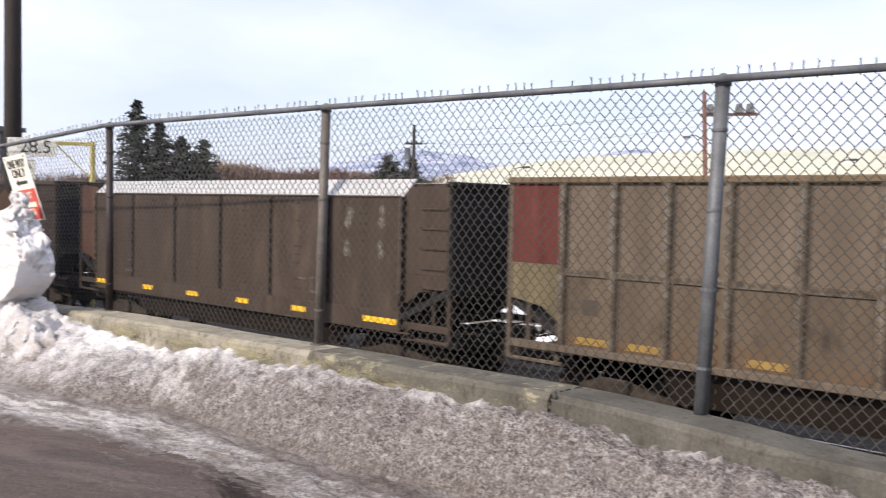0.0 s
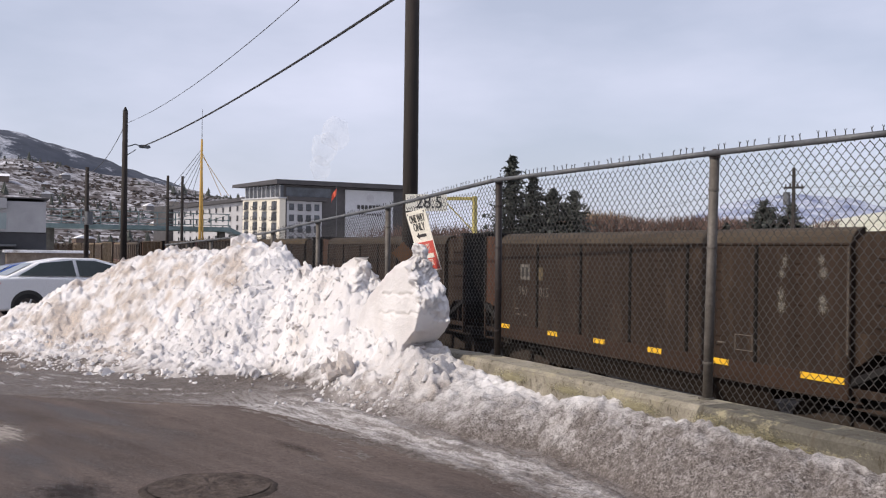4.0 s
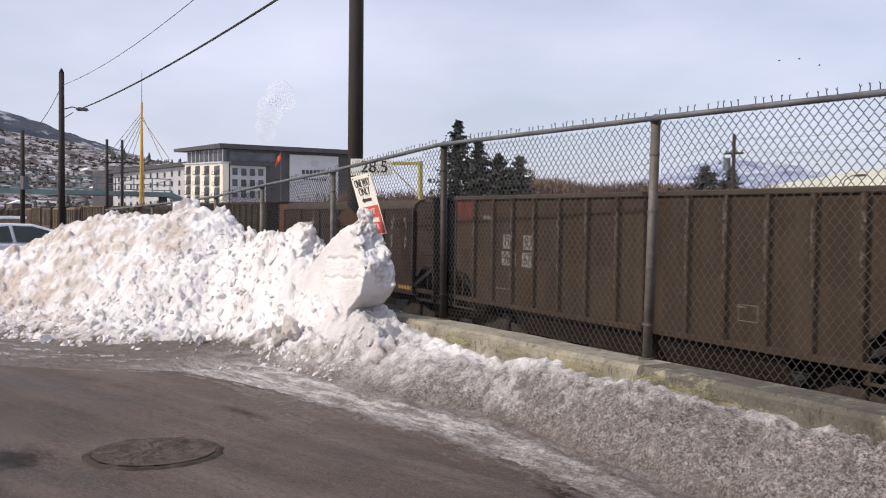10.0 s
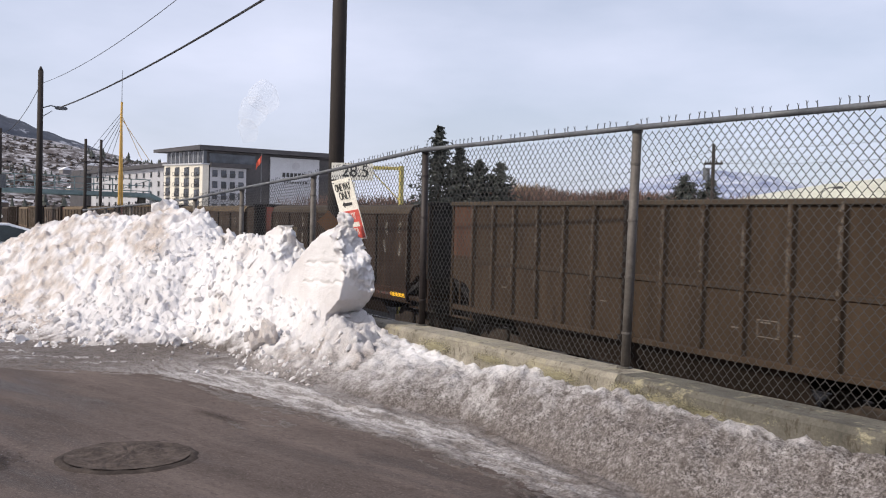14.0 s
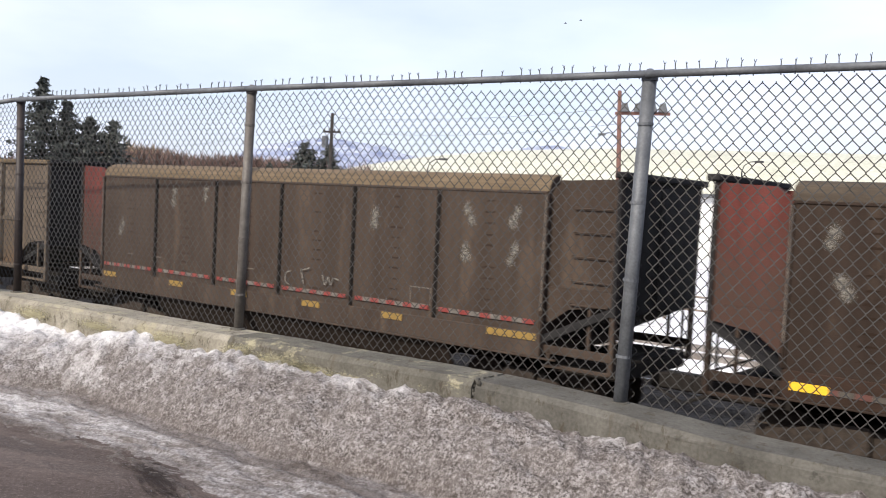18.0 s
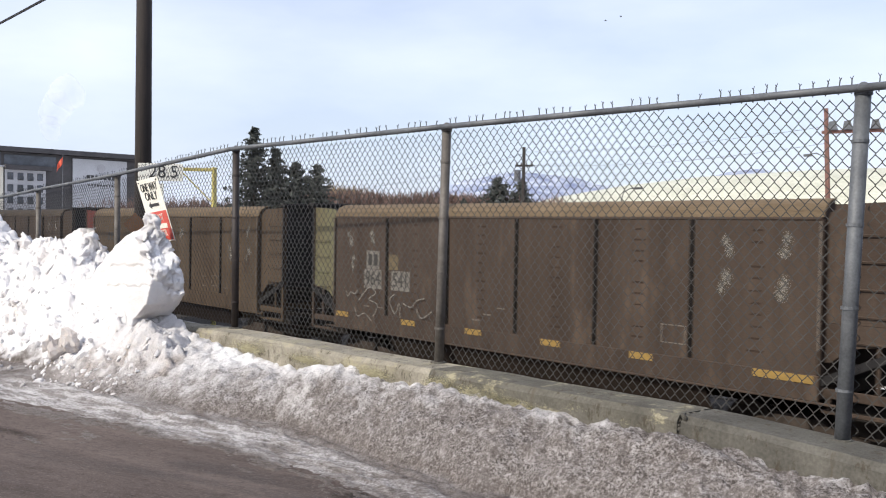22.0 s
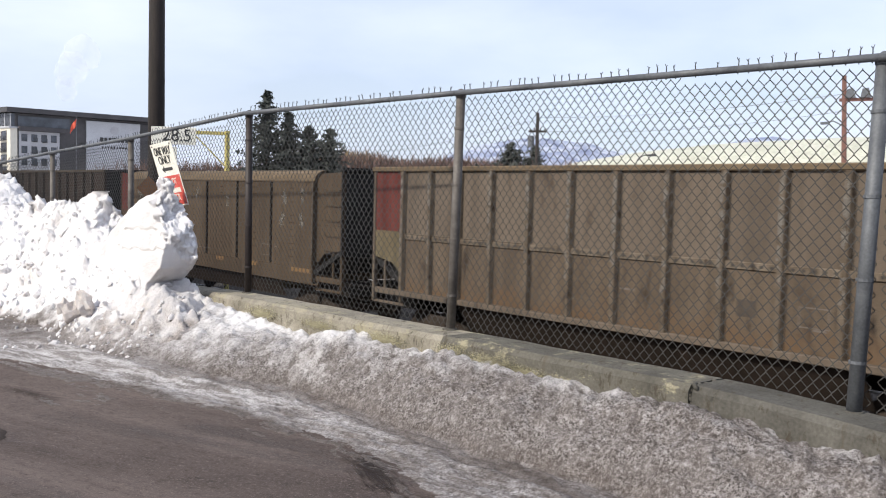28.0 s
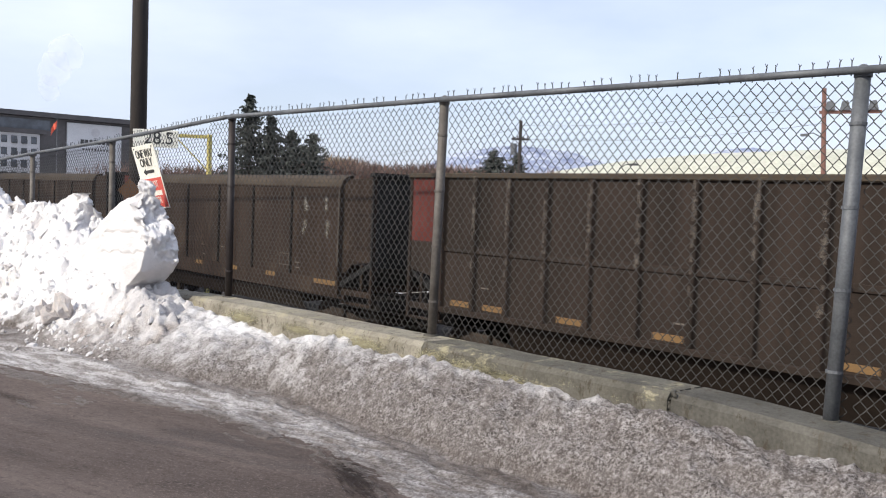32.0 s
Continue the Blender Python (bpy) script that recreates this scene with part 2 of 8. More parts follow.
def snow_surface():
    """Old snow: white, or greyed by grit, tan with soil and brown with mud as its stain map says, with a coarse icy grain."""
    m = bpy.data.materials.new("ploughed_snow")
    m.use_nodes = True
    n, l = m.node_tree.nodes, m.node_tree.links
    b = n["Principled BSDF"]
    b.inputs["Specular IOR Level"].default_value = 0.25
    co = n.new("ShaderNodeTexCoord")
    at = n.new("ShaderNodeAttribute")
    at.attribute_name = "stain"
    sep = n.new("ShaderNodeSeparateColor")
    l.new(at.outputs["Color"], sep.inputs["Color"])

    def noise_node(scale, detail=4.0, rough=0.6, stretch=(1, 1, 1), turn=0.0):
        t = n.new("ShaderNodeTexNoise")
        t.inputs["Scale"].default_value, t.inputs["Detail"].default_value, t.inputs["Roughness"].default_value = scale, detail, rough
        mp = n.new("ShaderNodeMapping")
        mp.vector_type = "TEXTURE"
        mp.inputs["Rotation"].default_value, mp.inputs["Scale"].default_value = (0, 0, radians(turn)), [1 / s for s in stretch]
        l.new(co.outputs["Object"], mp.inputs["Vector"])
        l.new(mp.outputs["Vector"], t.inputs["Vector"])
        return t.outputs["Fac"]

    def span(v, a, c, lo=0.0, hi=1.0):
        r = n.new("ShaderNodeMapRange")
        for k, x in (("From Min", a), ("From Max", c), ("To Min", lo), ("To Max", hi)):
            r.inputs[k].default_value = x
        l.new(v, r.inputs["Value"])
        return r.outputs["Result"]

    def calc(op, a, c):
        r = n.new("ShaderNodeMath")
        r.operation = op
        r.use_clamp = True
        for k, x in enumerate((a, c)):
            if isinstance(x, float):
                r.inputs[k].default_value = x
            else:
                l.new(x, r.inputs[k])
        return r.outputs["Value"]

    def mix(f, a, c):
        x = n.new("ShaderNodeMix")
        x.data_type = "RGBA"
        l.new(f, x.inputs["Factor"])
        for k, v in (("A", a), ("B", c)):
            if isinstance(v, tuple):
                x.inputs[k].default_value = (*v, 1)
            else:
                l.new(v, x.inputs[k])
        return x.outputs["Result"]

    big, blot, mid, fine = noise_node(1.4), noise_node(7.0, 5.0, 0.65), noise_node(20.0, 6.0, 0.72), noise_node(60.0, 3.0, 0.75)
    lanes = noise_node(2.2, 8.0, 0.72, (1.0, 8.0, 1.0), 12.0)
    soil = sep.outputs["Blue"]
    dirt = calc("MULTIPLY", sep.outputs["Red"], span(blot, 0.30, 0.68, 1.25, 0.82))
    mud = calc("MAXIMUM", sep.outputs["Green"], calc("MULTIPLY", at.outputs["Alpha"], span(lanes, 0.56, 0.45)))
    white = mix(span(big, 0.35, 0.65), (0.64, 0.624, 0.630), (0.80, 0.788, 0.795))
    tan = mix(span(mid, 0.40, 0.62), (0.23, 0.175, 0.135), (0.58, 0.50, 0.44))
    soiled = mix(calc("MULTIPLY", soil, span(mid, 0.30, 0.60, 0.35, 1.0)), white, tan)
    grey = mix(span(mid, 0.34, 0.66), (0.095, 0.080, 0.072), (0.232, 0.209, 0.200))
    gritty = mix(calc("MULTIPLY", dirt, span(mid, 0.30, 0.66, 1.25, 0.85)), soiled, grey)
    speck = mix(calc("MULTIPLY", calc("MULTIPLY", span(fine, 0.50, 0.58), dirt), span(blot, 0.38, 0.60, 0.35, 1.0)), gritty, (0.036, 0.029, 0.025))
    glint = mix(calc("MULTIPLY", calc("MULTIPLY", span(fine, 0.44, 0.34), dirt), 0.5), speck, (0.42, 0.405, 0.405))
    brown = mix(span(mid, 0.35, 0.65), (0.050, 0.0385, 0.0315), (0.108, 0.084, 0.069))
    l.new(mix(calc("MULTIPLY", mud, span(fine, 0.3, 0.6, 0.75, 1.0)), glint, brown), b.inputs["Base Color"])
    l.new(span(mud, 0.0, 1.0, 0.62, 0.5), b.inputs["Roughness"])
    b.inputs["Subsurface Weight"].default_value, b.inputs["Subsurface Scale"].default_value = 0.15, 0.03
    b.inputs["Subsurface Radius"].default_value = (1.0, 0.95, 0.9)
    h = calc("ADD", calc("MULTIPLY", fine, 0.35), calc("MULTIPLY", mid, 0.65))
    bp = n.new("ShaderNodeBump")
    bp.inputs["Strength"].default_value, bp.inputs["Distance"].default_value = 0.85, 0.034
    l.new(h, bp.inputs["Height"])
    l.new(bp.outputs["Normal"], b.inputs["Normal"])
    return m


snow_clean = snow_surface()
snow_flat = surf("yard_snow", (0.60, 0.60, 0.62), (0.85, 0.85, 0.87), scale=0.5, rough=0.7, bump=0.4, fine=12, spots=(0.22, 0.19, 0.17), spot_scale=0.6, spot_at=0.55, dist=0.03)
galv = surf("galvanised_steel", (0.085, 0.091, 0.100), (0.140, 0.147, 0.158), scale=7, rough=0.62, metal=0.35, bump=0.1, fine=70)
galv_brown = surf("rusty_dark_post", (0.020, 0.015, 0.014), (0.038, 0.029, 0.027), scale=7, rough=0.6, metal=0.2, bump=0.15)
galv_dull = surf("dull_brownish_post", (0.075, 0.066, 0.058), (0.135, 0.122, 0.110), scale=7, rough=0.65, metal=0.2, bump=0.15)


def old_concrete(name, dark, light, paint):
    """Board-cast concrete: blotches, runs of damp, pits, and flakes of old yellow paint where paint is over 0."""
    m = surf(name, dark, light, scale=2.4, rough=0.88, bump=0.0, fine=55, gloss=0.15, spots=[c * 0.55 for c in dark], spot_scale=5, spot_at=0.60, runs=0.16)
    n, l = m.node_tree.nodes, m.node_tree.links
    b = n["Principled BSDF"]
    co = n.new("ShaderNodeTexCoord")

    def field(scale, detail, rough, stretch):
        mp = n.new("ShaderNodeMapping")
        mp.inputs["Scale"].default_value = stretch
        l.new(co.outputs["Object"], mp.inputs["Vector"])
        t = n.new("ShaderNodeTexNoise")
        t.inputs["Scale"].default_value, t.inputs["Detail"].default_value, t.inputs["Roughness"].default_value = scale, detail, rough
        l.new(mp.outputs["Vector"], t.inputs["Vector"])
        return t.outputs["Fac"]

    def over(fac, lo, hi, full, colour, below):
        r = n.new("ShaderNodeMapRange")
        for key, val in (("From Min", lo), ("From Max", hi), ("To Min", 0.0), ("To Max", full)):
            r.inputs[key].default_value = val
        l.new(fac, r.inputs["Value"])
        x = n.new("ShaderNodeMix")
        x.data_type = "RGBA"
        x.inputs["B"].default_value = (*colour, 1)
        l.new(r.outputs["Result"], x.inputs["Factor"])
        l.new(below, x.inputs["A"])
        return x.outputs["Result"]

    below = b.inputs["Base Color"].links[0].from_socket
    if paint > 0:
        below = over(field(3.4, 9.0, 0.78, (1, 1, 1.6)), 0.56 - 0.06 * paint, 0.62, 0.75, (0.335, 0.305, 0.205), below)
        below = over(field(2.1, 4.0, 0.6, (1, 1, 0.6)), 0.50, 0.66, 0.5 * paint, (0.265, 0.245, 0.185), below)
    pits = field(11.0, 7.0, 0.75, (1.6, 1, 0.7))
    below = over(pits, 0.565, 0.62, 0.8, (0.060, 0.049, 0.036), below)
    below = over(field(4.0, 6.0, 0.7, (3.2, 1, 0.35)), 0.60, 0.68, 0.55, (0.085, 0.070, 0.052), below)
    below = over(field(6.0, 3.0, 0.5, (0.25, 1, 6.0)), 0.66, 0.72, 0.35, (0.055, 0.048, 0.040), below)
    l.new(below, b.inputs["Base Color"])
    bp = n.new("ShaderNodeBump")
    bp.inputs["Strength"].default_value, bp.inputs["Distance"].default_value = 0.8, -0.02
    l.new(pits, bp.inputs["Height"])
    l.new(bp.outputs["Normal"], b.inputs["Normal"])
    return m


concrete = old_concrete("weathered_concrete", (0.070, 0.066, 0.057), (0.130, 0.123, 0.107), 0.0)
concrete_yellow = old_concrete("yellow_stained_concrete", (0.185, 0.168, 0.134), (0.315, 0.290, 0.238), 0.8)
concrete_faded = old_concrete("faded_yellow_concrete", (0.078, 0.073, 0.061), (0.145, 0.136, 0.114), 0.15)
wire = surf("dull_fence_wire", (0.026, 0.0248, 0.0236), (0.048, 0.0462, 0.0446), scale=9, rough=0.6, metal=0.1, bump=0, gloss=0.3)
pole_wood = surf("creosoted_pole_wood", (0.010, 0.0072, 0.0062), (0.024, 0.0170, 0.0140), scale=5, rough=0.85, bump=0.6, fine=40, stretch=(6, 6, 0.5))
pole_red = surf("weathered_red_brown_pole", (0.10, 0.045, 0.035), (0.17, 0.085, 0.065), scale=5, rough=0.85, bump=0.5, fine=40, stretch=(6, 6, 0.5))
rail_steel = surf("worn_rail_steel", (0.20, 0.17, 0.15), (0.42, 0.40, 0.38), scale=4, rough=0.4, metal=0.8, bump=0.1)
ballast = surf("dirty_ballast", (0.030, 0.027, 0.024), (0.102, 0.090, 0.078), scale=9, rough=0.95, bump=1.0, fine=24, dist=0.04, gloss=0.1)
tie_wood = surf("dark_tie_wood", (0.04, 0.03, 0.025), (0.09, 0.07, 0.06), scale=6, rough=0.9, bump=0.4)
CAR = {
    "brown": surf("dusty_brown_car_paint", (0.0228, 0.0152, 0.0113), (0.0376, 0.0254, 0.0192), scale=1.3, rough=0.85, bump=0.12, fine=60, stretch=(1.2, 1.2, 0.3), spots=(0.0506, 0.0352, 0.0257), spot_scale=1.8, spot_at=0.54, random=0.06, gloss=0.15, runs=0.13),
    "tan": surf("dusty_tan_car_paint", (0.090, 0.070, 0.053), (0.130, 0.104, 0.080), scale=1.4, rough=0.85, bump=0.12, fine=60, stretch=(1.2, 1.2, 0.3), spots=(0.0532, 0.0380, 0.0274), spot_scale=2.0, spot_at=0.60, random=0.06, gloss=0.15, runs=0.13),
    "ochre": surf("sunburnt_ochre_car_paint", (0.0552, 0.0391, 0.0259), (0.0828, 0.0598, 0.0397), scale=1.0, rough=0.85, bump=0.12, fine=60, stretch=(1.2, 1.2, 0.35), spots=(0.0350, 0.0228, 0.0166), spot_scale=1.4, spot_at=0.60, random=0.06, gloss=0.15, runs=0.13),
    "taupe": surf("dusty_grey_brown_car_paint", (0.0430, 0.0305, 0.0236), (0.0640, 0.0470, 0.0365), scale=1.1, rough=0.85, bump=0.12, fine=60, stretch=(1.2, 1.2, 0.3), spots=(0.0760, 0.0545, 0.0405), spot_scale=1.7, spot_at=0.55, random=0.06, gloss=0.15, runs=0.13),
    "umber": surf("dull_umber_car_paint", (0.0335, 0.0228, 0.0152), (0.0530, 0.0366, 0.0246), scale=1.2, rough=0.85, bump=0.12, fine=60, stretch=(1.2, 1.2, 0.3), spots=(0.0280, 0.0190, 0.0140), spot_scale=1.7, spot_at=0.58, random=0.06, gloss=0.15, runs=0.13),
    "sill": surf("rusty_brown_sill_paint", (0.030, 0.018, 0.0125), (0.047, 0.028, 0.020), scale=1.2, rough=0.85, bump=0.12, fine=60, stretch=(0.5, 1.2, 1.2), spots=(0.028, 0.020, 0.016), spot_scale=3.0, spot_at=0.58, gloss=0.15, runs=0.13),
    "low_tan": surf("grimy_tan_car_paint", (0.076, 0.057, 0.041), (0.112, 0.086, 0.062), scale=1.6, rough=0.85, bump=0.12, fine=60, stretch=(1.2, 1.2, 0.35), spots=(0.0365, 0.0274, 0.0205), spot_scale=2.5, spot_at=0.56, gloss=0.15, runs=0.13),
    "tan_rib": surf("chipped_tan_rib_paint", (0.075, 0.056, 0.040), (0.150, 0.122, 0.092), scale=5.0, rough=0.85, bump=0.25, fine=60, stretch=(1.2, 1.2, 0.5), spots=(0.030, 0.021, 0.015), spot_scale=7.0, spot_at=0.54, random=0.10, gloss=0.15, runs=0.2),
    "dark": surf("sooty_and_shaded_car_paint", (0.0209, 0.0154, 0.0121), (0.0353, 0.0253, 0.0204), scale=1.4, rough=0.85, bump=0.12, fine=60, stretch=(1.2, 1.2, 0.3), spots=(0.0451, 0.0302, 0.0223), spot_scale=2.0, spot_at=0.62, random=0.06, gloss=0.15, runs=0.13),
}
# lighter than the sides: sunlight on the car tops is put into the paint
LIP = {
    "tan": surf("sunlit_dusty_tan_chord", (0.0968, 0.0708, 0.0438), (0.1452, 0.1080, 0.0693), scale=2, rough=0.8, bump=0.15, stretch=(0.6, 2, 2), spots=(0.0685, 0.0447, 0.0255), spot_scale=3, gloss=0.15),
    "brown": surf("sunlit_brown_chord", (0.0435, 0.0333, 0.0250), (0.0704, 0.0550, 0.0397), scale=2, rough=0.8, bump=0.15, stretch=(0.6, 2, 2), spots=(0.0864, 0.0634, 0.0397), spot_scale=3, gloss=0.15),
    "ochre": surf("sunlit_dusty_ochre_chord", (0.066, 0.047, 0.027), (0.098, 0.071, 0.041), scale=2, rough=0.8, bump=0.15, stretch=(0.6, 2, 2), spots=(0.050, 0.035, 0.022), spot_scale=3, gloss=0.15),
    # pale because the sloping plate is coloured as brightly sunlit
    "pale": surf("sunlit_pale_grey_top", (0.3200, 0.3200, 0.3200), (0.4224, 0.4224, 0.4224), scale=2, rough=0.45, bump=0.08),
}
END = {
    "red": surf("faded_red_end_paint", (0.0801, 0.0190, 0.0152), (0.1118, 0.0333, 0.0276), scale=2, rough=0.65, bump=0.1, stretch=(1, 1, 0.4), spots=(0.0531, 0.0312, 0.0242), spot_scale=3, gloss=0.15, runs=0.2),
    "brown": surf("rusty_brown_end_paint", (0.0589, 0.0294, 0.0198), (0.0858, 0.0454, 0.0294), scale=2, rough=0.7, bump=0.1, stretch=(1, 1, 0.4), gloss=0.15, runs=0.2),
    "orange": surf("rusted_orange_end_paint", (0.1018, 0.0416, 0.0173), (0.1408, 0.0627, 0.0294), scale=2, rough=0.7, bump=0.1, stretch=(1, 1, 0.4), gloss=0.15, runs=0.2),
    "yellow": surf("dirty_yellow_end_paint", (0.1408, 0.0858, 0.0173), (0.1798, 0.1178, 0.0314), scale=2, rough=0.65, bump=0.1, stretch=(1, 1, 0.4), gloss=0.15, runs=0.2),
    "green": surf("pale_cream_and_green_end_paint", (0.110, 0.094, 0.052), (0.125, 0.122, 0.070), scale=1.2, rough=0.65, bump=0.1, stretch=(0.6, 0.6, 1), gloss=0.15, runs=0.2),
    "tan": surf("dusty_tan_end_paint", (0.0941, 0.0742, 0.0429), (0.1331, 0.1101, 0.0666), scale=2, rough=0.7, bump=0.1, stretch=(1, 1, 0.4), gloss=0.15, runs=0.2),
}


def grimed_end(m, colour, z0, z1):
    """Lays road grime over an end paint, thick below z0 and gone above z1, with a ragged edge."""
    n, l = m.node_tree.nodes, m.node_tree.links
    b = n["Principled BSDF"]
    below = b.inputs["Base Color"].links[0].from_socket
    co, sp, t, a, r, x = (n.new("ShaderNode" + k) for k in ("TexCoord", "SeparateXYZ", "TexNoise", "Math", "MapRange", "Mix"))
    t.inputs["Scale"].default_value, t.inputs["Detail"].default_value = 2.2, 6.0
    l.new(co.outputs["Object"], sp.inputs["Vector"])
    l.new(co.outputs["Object"], t.inputs["Vector"])
    a.operation = "MULTIPLY_ADD"
    a.inputs[1].default_value = 1.6
    l.new(t.outputs["Fac"], a.inputs[0])
    l.new(sp.outputs["Z"], a.inputs[2])
    for key, val in (("From Min", z1 + 0.8), ("From Max", z0 + 0.8), ("To Min", 0.0), ("To Max", 0.9)):
        r.inputs[key].default_value = val
    l.new(a.outputs["Value"], r.inputs["Value"])
    x.data_type = "RGBA"
    x.inputs["B"].default_value = (*colour, 1)
    l.new(r.outputs["Result"], x.inputs["Factor"])
    l.new(below, x.inputs["A"])
    l.new(x.outputs["Result"], b.inputs["Base Color"])
    return m


grimed_end(CAR["low_tan"], (0.105, 0.066, 0.038), 1.25, 1.80)
END["grimy_red"] = grimed_end(surf("grimed_red_end_paint", (0.0801, 0.0190, 0.0152), (0.1118, 0.0333, 0.0276), scale=2, rough=0.7, bump=0.1, stretch=(1, 1, 0.4), gloss=0.15, runs=0.2), (0.055, 0.034, 0.026), 2.5, 3.7)
END["red_cap"] = grimed_end(surf("nearly_covered_red_end_paint", (0.0801, 0.0190, 0.0152), (0.1118, 0.0333, 0.0276), scale=2, rough=0.7, bump=0.1, stretch=(1, 1, 0.4), gloss=0.15, runs=0.2), (0.040, 0.026, 0.017), 3.25, 3.80)
WELD = {
    "brown": surf("dark_weld_rust", (0.018, 0.0115, 0.0085), (0.030, 0.019, 0.0140), scale=6, rough=0.9, bump=0, gloss=0.1),
    "taupe": surf("dull_weld_rust", (0.030, 0.021, 0.016), (0.046, 0.032, 0.025), scale=6, rough=0.9, bump=0, gloss=0.1),
    "ochre": surf("ochre_weld_rust", (0.036, 0.0235, 0.015), (0.056, 0.038, 0.025), scale=6, rough=0.9, bump=0, gloss=0.1),
}
# near-black for the underframe, the inner posts and the shade strips by the ribs
under = surf("near_black_car_steel", (0.013, 0.012, 0.011), (0.029, 0.025, 0.023), scale=4, rough=0.95, bump=0.3, gloss=0.1)
truck_rust = surf("dusty_rusty_truck_steel", (0.026, 0.021, 0.018), (0.058, 0.046, 0.038), scale=5, rough=0.9, bump=0.3, gloss=0.1)
# end and slope sheets: the shade on them is put into this near-black
end_shade = surf("shaded_end_sheet", (0.016, 0.015, 0.016), (0.029, 0.028, 0.028), scale=3, rough=0.95, bump=0.2, gloss=0.1)
reflector = surf("yellow_reflective_sheet", (0.75, 0.42, 0.02), (0.85, 0.52, 0.03), scale=6, rough=0.45, bump=0)
refl_dull = surf("dirty_yellow_sheet", (0.19, 0.118, 0.030), (0.27, 0.170, 0.036), scale=8, rough=0.6, bump=0)
refl_faint = surf("rusted_over_yellow_sheet", (0.13, 0.075, 0.026), (0.18, 0.100, 0.034), scale=8, rough=0.7, bump=0)
tape_dirty = surf("dirty_red_tape", (0.065, 0.022, 0.016), (0.100, 0.034, 0.024), scale=6, rough=0.6, bump=0)
refl_red = surf("red_reflective_tape", (0.16, 0.024, 0.020), (0.22, 0.042, 0.034), scale=6, rough=0.5, bump=0)
mark_white = surf("faded_white_stencil", (0.085, 0.074, 0.062), (0.165, 0.152, 0.135), scale=9, rough=0.8, bump=0)
mark_board = surf("chalky_white_board", (0.115, 0.105, 0.092), (0.188, 0.176, 0.158), scale=7, rough=0.8, bump=0)
mark_worn = surf("nearly_gone_white_paint", (0.075, 0.061, 0.050), (0.140, 0.119, 0.100), scale=7, rough=0.85, bump=0)
mark_grimy = surf("grimy_white_board", (0.050, 0.041, 0.033), (0.085, 0.072, 0.060), scale=7, rough=0.85, bump=0)
mark_dark = surf("black_stencil", (0.014, 0.0125, 0.011), (0.028, 0.025, 0.021), scale=9, rough=0.8, bump=0)
mark_chalk = surf("chalky_white_line", (0.13, 0.12, 0.105), (0.21, 0.20, 0.18), scale=9, rough=0.8, bump=0)
grimed = surf("grime_darkened_mark", (0.040, 0.030, 0.022), (0.062, 0.047, 0.034), scale=7, rough=0.85, bump=0)
spray_pale = surf("pale_teal_spray_paint", (0.026, 0.046, 0.043), (0.052, 0.084, 0.079), scale=3, rough=0.7, bump=0)
sign_white = surf("sign_white", (0.72, 0.70, 0.62), (0.80, 0.78, 0.70), scale=6, rough=0.5, bump=0)
sign_red = surf("sign_red", (0.50, 0.07, 0.05), (0.58, 0.10, 0.08), scale=6, rough=0.5, bump=0)
sign_black = surf("sign_black", (0.02, 0.02, 0.02), (0.03, 0.03, 0.03), scale=6, rough=0.5, bump=0)
mast_yellow = surf("ochre_painted_steel", (0.45, 0.26, 0.05), (0.58, 0.36, 0.09), scale=3, rough=0.5, bump=0.05)


